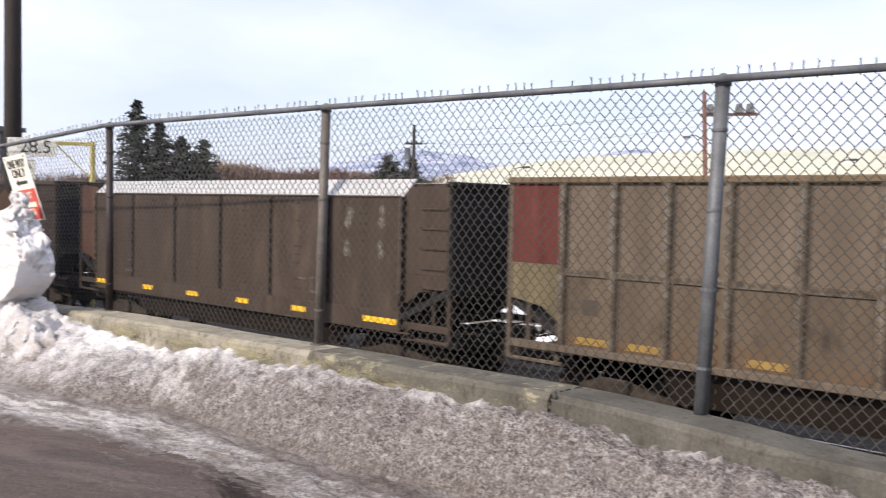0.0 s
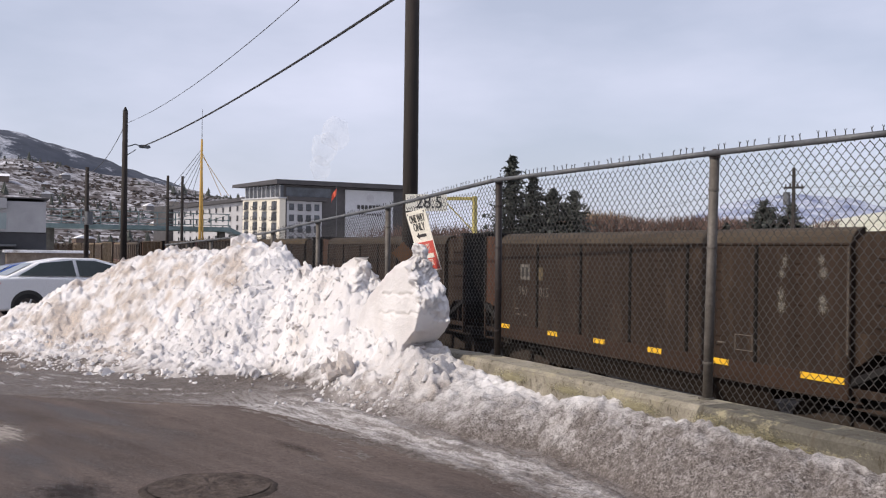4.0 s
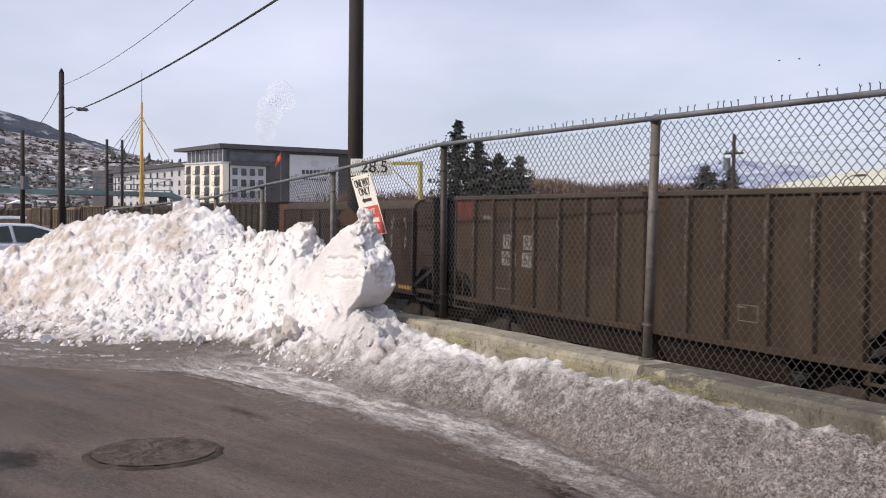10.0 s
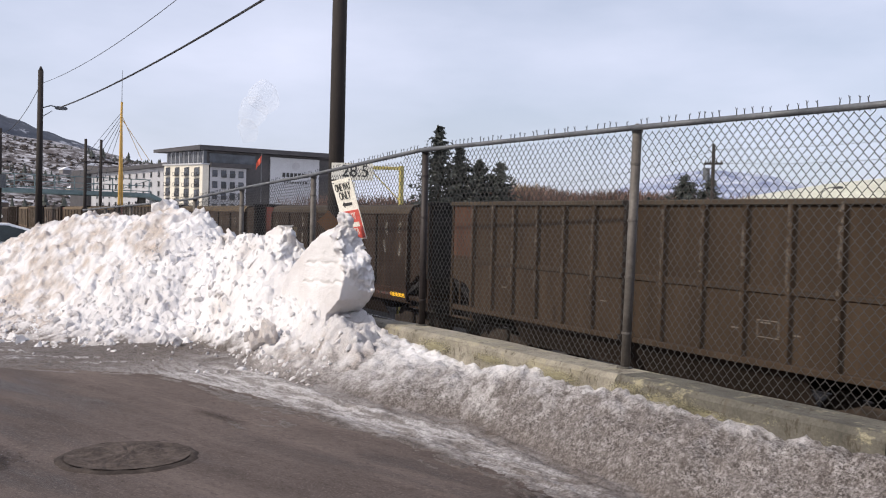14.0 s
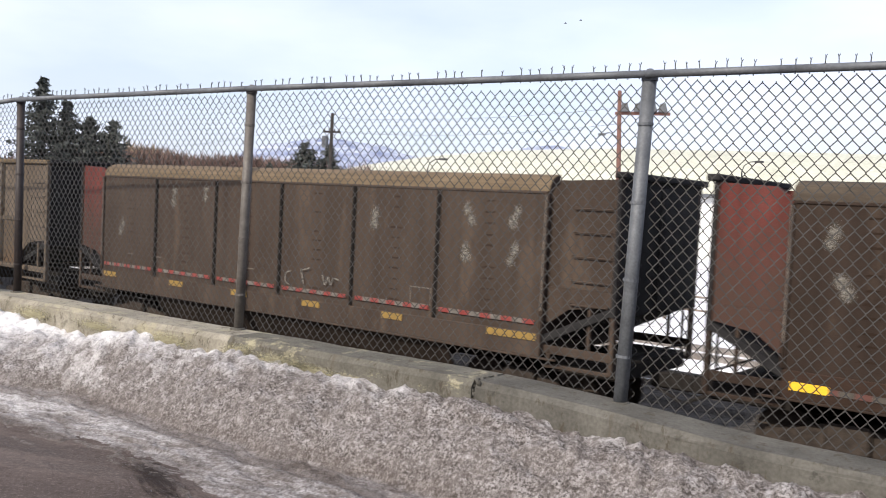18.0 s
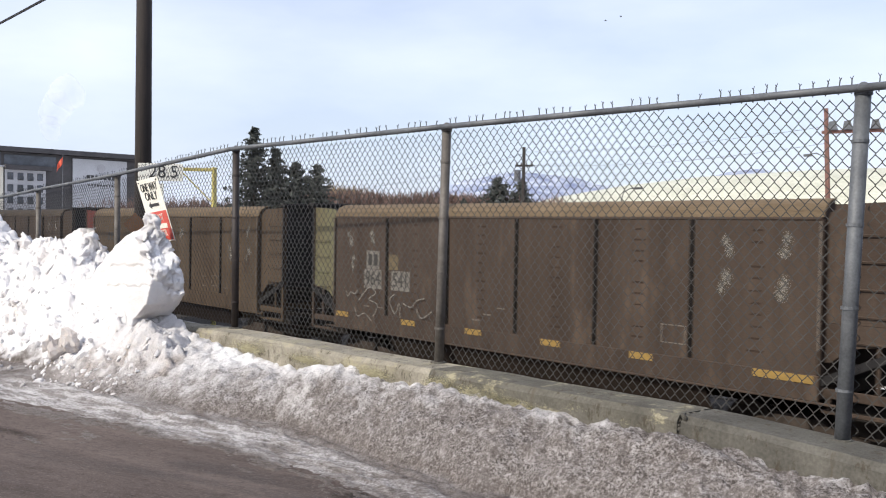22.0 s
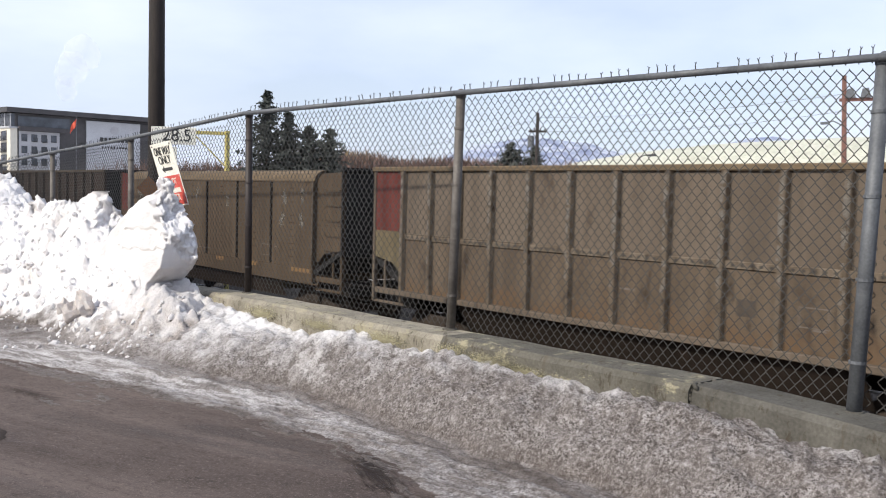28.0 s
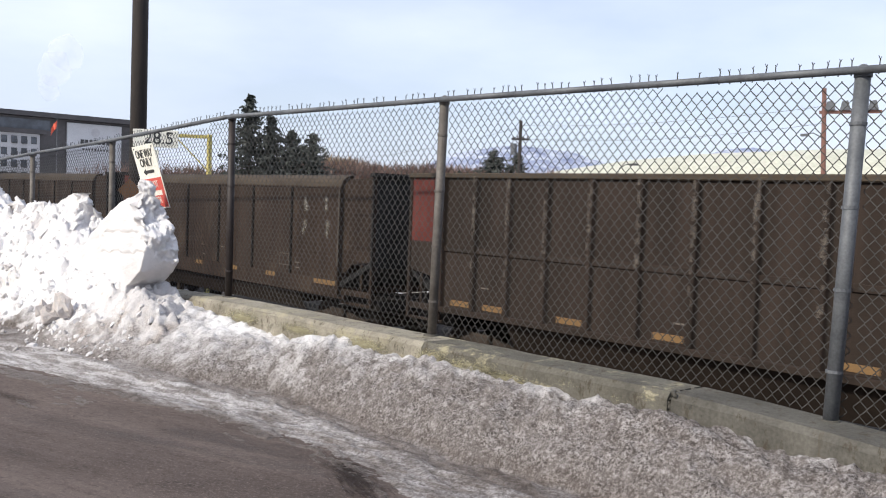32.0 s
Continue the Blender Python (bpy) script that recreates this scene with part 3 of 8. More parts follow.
# ---- mesh tools ----
class Geo:
    """Vertices and faces gathered for one mesh."""

    def __init__(self):
        self.v, self.f = [], []

    def add(self, v, f):
        o = len(self.v)
        self.v += v
        self.f += [[i + o for i in q] for q in f]
        return self

    def box(self, x0, x1, y0, y1, z0, z1, b=0.0):
        if b <= 0:
            return self.add([(x, y, z) for x in (x0, x1) for y in (y0, y1) for z in (z0, z1)],
                            [(0, 1, 3, 2), (4, 6, 7, 5), (0, 4, 5, 1), (2, 3, 7, 6), (0, 2, 6, 4), (1, 5, 7, 3)])
        b = min(b, (x1 - x0) * 0.45, (y1 - y0) * 0.45, (z1 - z0) * 0.45)
        lo, hi = (x0, y0, z0), (x1, y1, z1)
        ids, v, f = {}, [], []
        for cx in (0, 1):
            for cy in (0, 1):
                for cz in (0, 1):
                    c = (cx, cy, cz)
                    for ax in range(3):
                        p = [(hi[k] - b if c[k] else lo[k] + b) for k in range(3)]
                        p[ax] = hi[ax] if c[ax] else lo[ax]
                        ids[c, ax] = len(v)
                        v.append(tuple(p))
        for ax in range(3):
            i, j = (ax + 1) % 3, (ax + 2) % 3
            for s in (0, 1):
                def c(a, d):
                    q = [0, 0, 0]
                    q[ax], q[i], q[j] = s, a, d
                    return tuple(q)
                q = [ids[c(0, 0), ax], ids[c(1, 0), ax], ids[c(1, 1), ax], ids[c(0, 1), ax]]
                f.append(q if s else q[::-1])
            for a in (0, 1):
                for d in (0, 1):
                    p, q = [0, 0, 0], [0, 0, 0]
                    p[ax], q[ax] = 0, 1
                    p[i] = q[i] = a
                    p[j] = q[j] = d
                    p, q = tuple(p), tuple(q)
                    w = [ids[p, i], ids[q, i], ids[q, j], ids[p, j]]
                    f.append(w if a != d else w[::-1])
        for c in [(x, y, z) for x in (0, 1) for y in (0, 1) for z in (0, 1)]:
            w = [ids[c, 0], ids[c, 1], ids[c, 2]]
            f.append(w if sum(c) % 2 else w[::-1])
        return self.add(v, f)

    def tube(self, p, q, r, n=8, r2=None, cap=True):
        p, q = Vector(p), Vector(q)
        d = (q - p).normalized()
        a = d.orthogonal().normalized()
        b = d.cross(a)
        r2 = r if r2 is None else r2
        v = [tuple(p + (a * math.cos(t) + b * math.sin(t)) * r) for t in [2 * math.pi * k / n for k in range(n)]]
        v += [tuple(q + (a * math.cos(t) + b * math.sin(t)) * r2) for t in [2 * math.pi * k / n for k in range(n)]]
        f = [(k, (k + 1) % n, n + (k + 1) % n, n + k) for k in range(n)]
        if cap:
            f += [tuple(range(n - 1, -1, -1)), tuple(range(n, 2 * n))]
        return self.add(v, f)

    def path(self, pts, r, n=6):
        """One bent bar or cable through the points."""
        pts = [Vector(p) for p in pts]
        v, f = [], []
        for i, p in enumerate(pts):
            d = (pts[min(i + 1, len(pts) - 1)] - pts[max(i - 1, 0)]).normalized()
            a = d.cross(Vector((0.31, 0.17, 0.93))).normalized()
            b = d.cross(a)
            v += [tuple(p + (a * math.cos(6.28319 * k / n) + b * math.sin(6.28319 * k / n)) * r) for k in range(n)]
        for i in range(len(pts) - 1):
            f += [(i * n + k, i * n + (k + 1) % n, (i + 1) * n + (k + 1) % n, (i + 1) * n + k) for k in range(n)]
        f += [tuple(range(n - 1, -1, -1)), tuple(range((len(pts) - 1) * n, len(pts) * n))]
        return self.add(v, f)

    def prism(self, poly, d0, d1, axis="y"):
        """A polygon of (u, w) carried along an axis: y: u=x, w=z; x: u=y, w=z; z: u=x, w=y."""
        def at(u, w, d):
            return (u, d, w) if axis == "y" else (d, u, w) if axis == "x" else (u, w, d)
        n = len(poly)
        v = [at(u, w, d0) for u, w in poly] + [at(u, w, d1) for u, w in poly]
        f = [(k, (k + 1) % n, n + (k + 1) % n, n + k) for k in range(n)] + [tuple(range(n - 1, -1, -1)), tuple(range(n, 2 * n))]
        return self.add(v, f)

    def ribbon(self, pts, w, y, axis="y"):
        """A flat painted stroke in an upright plane, one strip from end to end."""
        v = []
        for i, (a, b) in enumerate(pts):
            p, q = pts[max(i - 1, 0)], pts[min(i + 1, len(pts) - 1)]
            t = Vector((q[0] - p[0], q[1] - p[1]))
            n = Vector((-t.y, t.x)).normalized() * w / 2 if t.length > 1e-6 else Vector((0, w / 2))
            v += [(a + n.x, y, b + n.y), (a - n.x, y, b - n.y)]
        return self.add(v, [(2 * i, 2 * i + 2, 2 * i + 3, 2 * i + 1) for i in range(len(pts) - 1)])

    def mesh(self, name, material=None, smooth=False):
        me = bpy.data.meshes.new(name)
        me.from_pydata(self.v, [], self.f)
        if material:
            me.materials.append(material)
        bm = bmesh.new()
        bm.from_mesh(me)
        bmesh.ops.recalc_face_normals(bm, faces=bm.faces)
        bm.to_mesh(me)
        bm.free()
        if smooth:
            for p in me.polygons:
                p.use_smooth = True
        me.update()
        return me


CACHE = {}


def part(name, geo, material, parent=None, label="", at=None, smooth=False, key=None):
    """Links a Geo as one mesh object under a thing or a part; pieces with the same key share one mesh."""
    if key and (key, material.name) in CACHE:
        me = CACHE[key, material.name]
    else:
        g = geo() if callable(geo) else geo
        me = g.mesh(name, material, smooth)
        if key:
            CACHE[key, material.name] = me
    ob = new(name, me)
    if parent:
        ob.parent = parent
    if at is not None:
        ob.matrix_basis = at if isinstance(at, Matrix) else Matrix.Translation(at)
    if label:
        tagged(ob, label)
    return ob


def thing(name, label, category, group="", at=None, kind=""):
    ob = new(name)
    ob.empty_display_size = 0.2
    if at is not None:
        ob.matrix_basis = at if isinstance(at, Matrix) else Matrix.Translation(at)
    return tagged(ob, label, category, group, kind)


def lettering(text, size, material, name="lettering"):
    """Raised letters from the built-in font, lying in x and z, their back at y = 0, their middle at the origin."""
    cu = bpy.data.curves.new(name, "FONT")
    cu.body, cu.size, cu.extrude, cu.align_x, cu.align_y = text, size, 0.002, "CENTER", "CENTER"
    ob = bpy.data.objects.new(name, cu)
    scene.collection.objects.link(ob)
    bpy.context.view_layer.update()
    me = bpy.data.meshes.new_from_object(ob)
    bpy.data.objects.remove(ob)
    bpy.data.curves.remove(cu)
    me.transform(Matrix.Rotation(radians(90), 4, "X"))
    me.materials.clear()
    me.materials.append(material)
    return me


def smooth01(x):
    x = min(1.0, max(0.0, x))
    return x * x * (3 - 2 * x)


def lerp_table(x, table):
    if x <= table[0][0]:
        return table[0][1]
    for (a, b), (c, d) in zip(table, table[1:]):
        if x <= c:
            return b + (d - b) * (x - a) / (c - a)
    return table[-1][1]


def stain_map(me, values):
    """Stores grit, mud and soil for each vertex of a snow mesh."""
    at = me.attributes.new("stain", "FLOAT_COLOR", "POINT")
    at.data.foreach_set("color", [c for v in values for c in (v[0], v[1], v[2], v[3] if len(v) > 3 else 0.0)])


def grid(name, x0, x1, nx, y0, y1, ny, height, material, keep=None, smooth=True, stain=None):
    """A height field; where keep says no, the face is left out."""
    v, f = [], []
    for j in range(ny + 1):
        for i in range(nx + 1):
            x, y = x0 + (x1 - x0) * i / nx, y0 + (y1 - y0) * j / ny
            v.append((x, y, height(x, y)))
    for j in range(ny):
        for i in range(nx):
            q = (j * (nx + 1) + i, j * (nx + 1) + i + 1, (j + 1) * (nx + 1) + i + 1, (j + 1) * (nx + 1) + i)
            if keep is None or any(keep(*v[k]) for k in q):
                f.append(q)
    me = bpy.data.meshes.new(name)
    me.from_pydata(v, [], f)
    me.materials.append(material)
    if stain:
        stain_map(me, [stain(*p) for p in v])
    if smooth:
        for p in me.polygons:
            p.use_smooth = True
    return new(name, me)


# ---- the ground ----
FENCE_Y, MESH_Y, WALL_Y0, WALL_Y1 = 4.757, 4.85, 4.525, 4.885
TRACK_A, TRACK_G = 0.03838, 0.01433                      # the line's turn against the wall, and its rise to the west
TRACK_O = Vector((-3.0, 12.945, -1.99))                  # rail height under the near side of the cars


def rail_z(x):
    return TRACK_O.z - TRACK_G * (x - TRACK_O.x)


def ground_z(x, y):
    low = rail_z(max(-160.0, min(30.0, x))) - 0.42
    top = -0.04
    k = smooth01((y - 5.0) / 2.6)
    z = top + (low - top) * k
    far = math.hypot(x, y)
    if far > 40 and y > 8:
        z += 0.25 * (noise.noise((x * 0.03, y * 0.03, 0)))
    return z


def ground():
    v, f = [], []
    xs = [-4000, -2000, -1000, -500, -300, -220, -160, -120, -90, -70, -55, -44] + [-36 + 1.5 * i for i in range(32)] + [14, 22, 34, 60, 100, 200, 500, 1000, 2000, 4000]
    ys = [-4000, -1000, -300, -100, -40, -15, -5, 0, 3, 4.6, 4.9, 5.1, 5.4, 5.7, 6.0, 6.4, 6.8, 7.2, 7.6, 8.2, 9, 10, 12, 15, 18, 21, 25, 30, 36, 44, 55, 70, 100, 160, 300, 700, 1500, 4000]
    for y in ys:
        for x in xs:
            v.append((x, y, ground_z(x, y)))
    n = len(xs)
    for j in range(len(ys) - 1):
        for i in range(n - 1):
            f.append((j * n + i, j * n + i + 1, (j + 1) * n + i + 1, (j + 1) * n + i))
    me = bpy.data.meshes.new("ground")
    me.from_pydata(v, [], f)
    me.materials.append(snow_flat)
    tagged(new("ground", me), "snow-covered yard with dirty bare patches", "ground", kind="structure")


ground()

road = grid("road", -70, 14, 168, -26, 4.5, 61, lambda x, y: 0.012 * noise.noise((x * 0.35, y * 0.35, 3)), asphalt)
tagged(road, "damp worn grey asphalt street", "road", kind="structure")

# roadside snow: a low bank against the wall, streaks of slush beside it, and the ploughed heap
EDGE = [(-17.0, -2.0), (-14.5, -0.6), (-12.6, 0.2), (-11.7, 0.75), (-11.0, 1.50), (-10.4, 2.15), (-9.8, 2.72), (-8.7, 3.05), (-7.3, 3.33), (-6.5, 3.45), (-5.4, 3.60), (-5.0, 3.57), (-4.2, 3.50), (-3.8, 3.36), (-2.5, 3.05), (2.0, 2.7), (5.0, 3.2), (7.2, 4.6)]
FOOT = [(-17.0, -0.6), (-15.6, 0.75), (-14.3, 1.6), (-13.1, 2.3), (-12.2, 2.95), (-11.2, 3.45), (-10.0, 3.66), (-8.6, 3.66), (-7.6, 3.68), (-7.0, 3.74), (-6.2, 4.02), (-5.4, 4.00), (-4.7, 3.95), (-4.0, 3.92), (-3.0, 3.98), (-1.0, 3.85), (2.0, 3.4), (5.0, 3.8), (7.2, 4.7)]
FOOT_Z = [(-15.0, 0.05), (-13.0, 0.12), (-11.2, 0.20), (-10.0, 0.22), (-8.6, 0.18), (-7.2, 0.13), (-5.5, 0.10), (-4.0, 0.08), (2.0, 0.06)]
BANK = [(-12.0, 0.80), (-9.6, 0.70), (-8.8, 0.53), (-7.8, 0.46), (-7.0, 0.41), (-6.6, 0.37), (-6.3, 0.46), (-6.0, 0.47), (-5.5, 0.41), (-5.1, 0.43), (-4.85, 0.47), (-4.5, 0.42), (-3.95, 0.44), (-3.5, 0.40), (-2.7, 0.40), (-2.4, 0.35), (-1.8, 0.34), (-1.3, 0.29), (3.0, 0.24), (5.5, 0.18), (7.2, 0.0)]
GRIT = [(-10.5, 0.02), (-9.0, 0.06), (-7.6, 0.18), (-6.0, 0.36), (-4.5, 0.66), (-3.0, 0.84), (-1.5, 0.92)]
RIDGE = [(-16.95, 0.75, 0.22), (-16.55, 1.1, 0.80), (-16.1, 1.75, 1.17), (-15.75, 2.5, 1.57), (-15.1, 3.0, 1.70), (-14.3, 3.55, 1.73), (-13.9, 3.8, 1.84), (-13.6, 3.95, 1.80), (-13.25, 4.1, 1.70), (-12.85, 4.15, 1.36),
         (-12.2, 4.2, 1.41), (-11.6, 4.22, 1.44), (-11.0, 4.22, 1.46), (-10.5, 4.22, 1.44), (-10.1, 4.24, 1.05), (-9.5, 4.25, 0.80), (-8.95, 4.25, 0.68), (-8.45, 4.25, 0.58)]


def clumps(x, y, z, scale):
    """Rounded clods packed side by side, 0 in the clefts to 1 on their crowns."""
    d = noise.voronoi((x * scale, y * scale, z * scale))[0]
    return max(0.0, 1.0 - d[0] * d[0] * 1.6) * min(1.0, (d[1] - d[0]) * 3.0 + 0.35)


def rubble(x, y, z, scale):
    """Broken blocks side by side: each cell is a facet with its own height and tilt, cut off by clefts."""
    q = Vector((x * scale, y * scale, z * scale))
    d, p = noise.voronoi(q)
    n = noise.cell_vector(p[0] * 7.31)
    h = noise.cell(p[0] * 11.7 + Vector((3.1, 0.7, 5.3)))
    return (0.45 + 0.55 * h + 0.9 * (q - p[0]).dot(n)) * min(1.0, (d[1] - d[0]) * 5.0) - 0.35


@functools.lru_cache(maxsize=None)
def bank_at(x, y):
    """Height, grit, mud and soil of the roadside snow."""
    e, f, zf = lerp_table(x, EDGE), lerp_table(x, FOOT), lerp_table(x, FOOT_Z)
    f += 0.10 * noise.noise((x * 1.3, 5, 2)) + 0.05 * noise.noise((x * 4.2, 5, 3))
    e += 0.10 * noise.noise((x * 1.6, 8, 1)) + 0.05 * noise.noise((x * 6.0, 8, 2))
    u = (y - e) / (f - e)
    n1 = noise.fractal((x * 1.7, y * 1.7, 1.3), 1.0, 2.0, 3)
    n4 = noise.fractal((x * 17, y * 17, 2.0), 0.9, 2.0, 3)
    streak = noise.fractal((x * 0.75 + y * 0.2, (y - e) * 6.5, 9.0), 0.75, 2.0, 4)
    fine = noise.fractal((x * 2.6 + y * 0.7, (y - e) * 15.0, 4.0), 0.8, 2.0, 3)
    grit = lerp_table(x, GRIT)
    if y < f:
        z = 0.012 + zf * smooth01(u) * 0.9 + 0.014 * streak + 0.012 * fine + 0.008 * n4
        lane = smooth01((u - 0.56 + 0.20 * smooth01((-8.8 - x) / 1.0)) / 0.18)                 # muddy lane at the foot of the bank
        west = smooth01((-9.0 - x) / 1.8)                  # in front of the heap nearly all of it is mud
        mud = max(lane * (0.70 + 0.6 * streak), west * max(smooth01((0.42 - streak) / 0.16), smooth01((abs(u - 0.34) - 0.20) / 0.12) * 0.95))
        if u < 0:
            z += 0.07 * max(-1.0, u) * (f - e)
            mud = max(mud, smooth01(-u * 4))
        z -= 0.04 * lane * (1 - 0.5 * west)
        return z, 0.44 + 0.44 * grit, min(1.0, max(0.0, mud)), 0.0, 0.78 + 0.22 * west
    t = min(1.0, (y - f) / max(0.05, WALL_Y0 - f))
    rise = math.sin(t * 1.5708) ** 0.85
    c1, c2 = clumps(x, y * 1.2, 0.0, 4.5), clumps(x, y, 3.0, 11.0)
    k = 0.3 + 0.7 * smooth01(t * 2.5)
    low = zf * 0.9 - 0.03
    z = low + (lerp_table(x, BANK) + 0.015 - low) * rise + k * (0.026 * (c1 - 0.4) + 0.016 * (c2 - 0.4) + 0.014 * n4 + 0.030 * noise.fractal((x * 6.0, y * 6.0, 6.0), 0.5, 2.1, 5) + 0.025 * n1)
    dirt = grit + 0.16 + 0.25 * (0.5 - c1) + 0.22 * (0.5 - c2) + 0.45 * (1 - t) ** 1.4 - 0.16 * smooth01(t * 2 - 1) + 0.28 * n1
    mud = 0.65 * smooth01(1 - t * 7) * (1 - 0.6 * c2)
    return z, min(1.0, max(0.0, dirt)), mud, 0.25 * smooth01((x + 8.0) / 4) * (1 - t), 0.5 * smooth01(1 - 5 * t)


def bank_z(x, y):
    return bank_at(x, y)[0]


for name, x0, x1, nx, y0, ny in (("snow_bank", -17.5, -8.0, 330, -2.2, 200), ("snow_bank", -8.0, -1.0, 350, 2.5, 100), ("snow_bank", -1.0, 7.3, 200, 2.2, 60)):
    bank = grid(name, x0, x1, nx, y0, 4.56, ny, bank_z, snow_clean, keep=lambda x, y, z: z > -0.03, stain=lambda x, y, z: bank_at(x, y)[1:])
    tagged(bank, "low grey bank of icy old snow along the concrete wall", "snow", kind="stuff")


APRON = [(-11.5, 0.95), (-10.2, 0.95), (-9.4, 0.86), (-8.8, 0.76), (-8.4, 0.62), (-8.0, 0.46), (-7.6, 0.20), (-7.2, -0.2)]


def heap_z(x, y):
    best = -0.3
    for (ax, ay, ah), (bx, by, bh) in zip(RIDGE, RIDGE[1:]):
        dx, dy = bx - ax, by - ay
        t = max(0.0, min(1.0, ((x - ax) * dx + (y - ay) * dy) / (dx * dx + dy * dy)))
        px, py, ph = ax + dx * t, ay + dy * t, ah + (bh - ah) * t
        side = (x - px) * dy - (y - py) * dx              # towards the street or the fence
        d = math.hypot(x - px, y - py)
        w = (1.25 + 0.85 * ph) if side > 0 else 0.8
        if px > -13.2 and side > 0:
            w += (1.05 - w) * smooth01((px + 13.2) / 1.6)
        s = d / w
        soft = (1 - s) ** 1.25 * 0.6 + (1 - smooth01(s)) * 0.4 if s < 1 else 0.0
        cliff = 0.72 * (1 - smooth01((s - 0.06) / 0.60)) + 0.28 * (1 - s) if s < 1 else 0.0
        w = 0.75 * smooth01((-12.9 - px) / 0.8) if side > 0 else 0.0
        h = ph * (soft + (cliff - soft) * w) if s < 1 else -0.25 * (s - 1)
        best = max(best, h)
    if x > -11.5:                                          # an apron of ploughed snow before the standing slab
        up = smooth01((y - 3.40 - 0.22 * smooth01((-8.7 - x) / 0.8) - 0.12 * noise.noise((x * 2, 0, 3))) / 0.66)
        best = max(best, lerp_table(x, APRON) * up * (1 - smooth01((y - 4.42) / 0.2)) - 0.3 * (1 - up))
    n1 = noise.fractal((x * 1.1, y * 1.1, 2.3), 1.0, 2.0, 3)
    n3 = noise.fractal((x * 9.0, y * 9.0, best * 9.0), 0.8, 2.0, 3)
    k = smooth01((best + 0.05) / 0.5)
    crumb = smooth01((x + 13.6) / 1.0) * 0.7 + 0.3           # the mound to the west is packed, the rest is crumbly
    c1, c2 = rubble(x, y, best, 4.2), rubble(x, y, best + 9.0, 10.0)
    rough = noise.fractal((x * 3.4, y * 3.4, best * 3.4), 0.55, 2.1, 6)
    crumb *= 1 - 0.15 * smooth01((x + 9.7) / 0.6)
    blocks = smooth01(0.5 + 1.4 * noise.noise((x * 1.4, y * 1.4, best * 1.4 + 3)))
    lift = 0.09 * n1 + crumb * (0.085 * blocks * c1 + 0.045 * c2 + 0.06 * rough) + (1 - crumb) * (0.045 * n3 - 0.06 * abs(noise.fractal((x * 2.6, y * 2.6, best * 2.6), 0.9, 2.0, 4)) + 0.03 * c1)
    return best + k * lift + (0.008 + 0.014 * k) * n3


def heap_stain(x, y, z):
    n1 = noise.fractal((x * 1.3, y * 1.3 + z, 8.3), 1.0, 2.0, 4)
    n2 = noise.fractal((x * 5.0, y * 5.0, z * 5.0), 0.9, 2.0, 3)
    west = smooth01((-12.7 - x + 0.5 * n1) / 0.7)
    soil = west * min(1.0, max(0.0, 0.46 + 1.1 * n1 + 1.1 * n2)) + (1 - west) * max(0.0, 0.9 * n1 - 0.15) * 0.8
    soil = max(soil, smooth01((x + 9.9) / 0.5) * smooth01((0.72 - z) / 0.3) * min(1.0, max(0.0, 0.20 + 0.9 * n1 + 0.7 * n2)))
    foot = smooth01((0.30 - z) / 0.3)
    rim = smooth01((x + 11.6) / 0.8) * smooth01((0.46 - z + 0.25 * n2) / 0.25)
    return 0.05 + 0.35 * foot + 0.2 * smooth01((x + 9.4) / 1.4) + 0.40 * rim, max(0.30 * foot * foot, 0.95 * smooth01((0.20 + 0.10 * rim - z + 0.15 * n2) / 0.12) * smooth01((-8.9 - x) / 0.8)), min(1.0, max(soil, 0.8 * foot))


heap = grid("snow_heap", -18.6, -7.2, 570, -1.8, 4.9, 330, heap_z, snow_clean, keep=lambda x, y, z: z > -0.06, stain=heap_stain)
tagged(heap, "big ploughed heap of white snow with dirty brown lumps", "snow", kind="stuff")

# ---- the concrete wall and the chain-link fence ----
TOP = [(-30.0, 1.90), (-25.8, 1.94), (-18.2, 1.997), (-15.97, 2.03), (-13.6, 2.13), (-10.95, 2.22), (-8.18, 2.353), (-5.14, 2.315), (-2.08, 2.254), (1.0, 2.19), (4.1, 2.12), (7.2, 2.05)]
BASE = [(-30.0, 0.25), (-16.0, 0.42), (-10.95, 0.55), (-8.4, 0.605), (-7.0, 0.597), (-6.0, 0.580), (-5.3, 0.574), (-4.5, 0.566), (-3.5, 0.552), (-2.82, 0.541), (-2.2, 0.500), (-1.8, 0.465), (-1.3, 0.425), (1.0, 0.36), (4.1, 0.30), (7.2, 0.26)]


def wall_piece(x0, x1, parent):
    n = max(2, int((x1 - x0) / 0.25))
    g = Geo()
    prof = lambda x: [(WALL_Y0 - 0.02, -0.3), (WALL_Y0, lerp_table(x, BASE) - 0.035), (WALL_Y0 + 0.03, lerp_table(x, BASE)), (WALL_Y1 - 0.03, lerp_table(x, BASE)), (WALL_Y1, lerp_table(x, BASE) - 0.03), (WALL_Y1 + 0.02, -1.2)]
    rows = []
    for i in range(n + 1):
        x = x0 + (x1 - x0) * i / n
        rows.append([(x, y + 0.007 * noise.noise((x * 2, k, 0)), z + 0.008 * noise.noise((x * 2.3, k, 5))) for k, (y, z) in enumerate(prof(x))])
    v = [p for r in rows for p in r]
    f = [(i * 6 + k, i * 6 + k + 1, i * 6 + 7 + k, i * 6 + 6 + k) for i in range(n) for k in range(5)]
    f += [tuple(range(5, -1, -1)), tuple(n * 6 + k for k in range(6))]
    g.add(v, f)
    return part("wall_section", g, concrete_yellow if x1 < -4.9 else concrete_faded if x1 < -2.8 else concrete, parent)


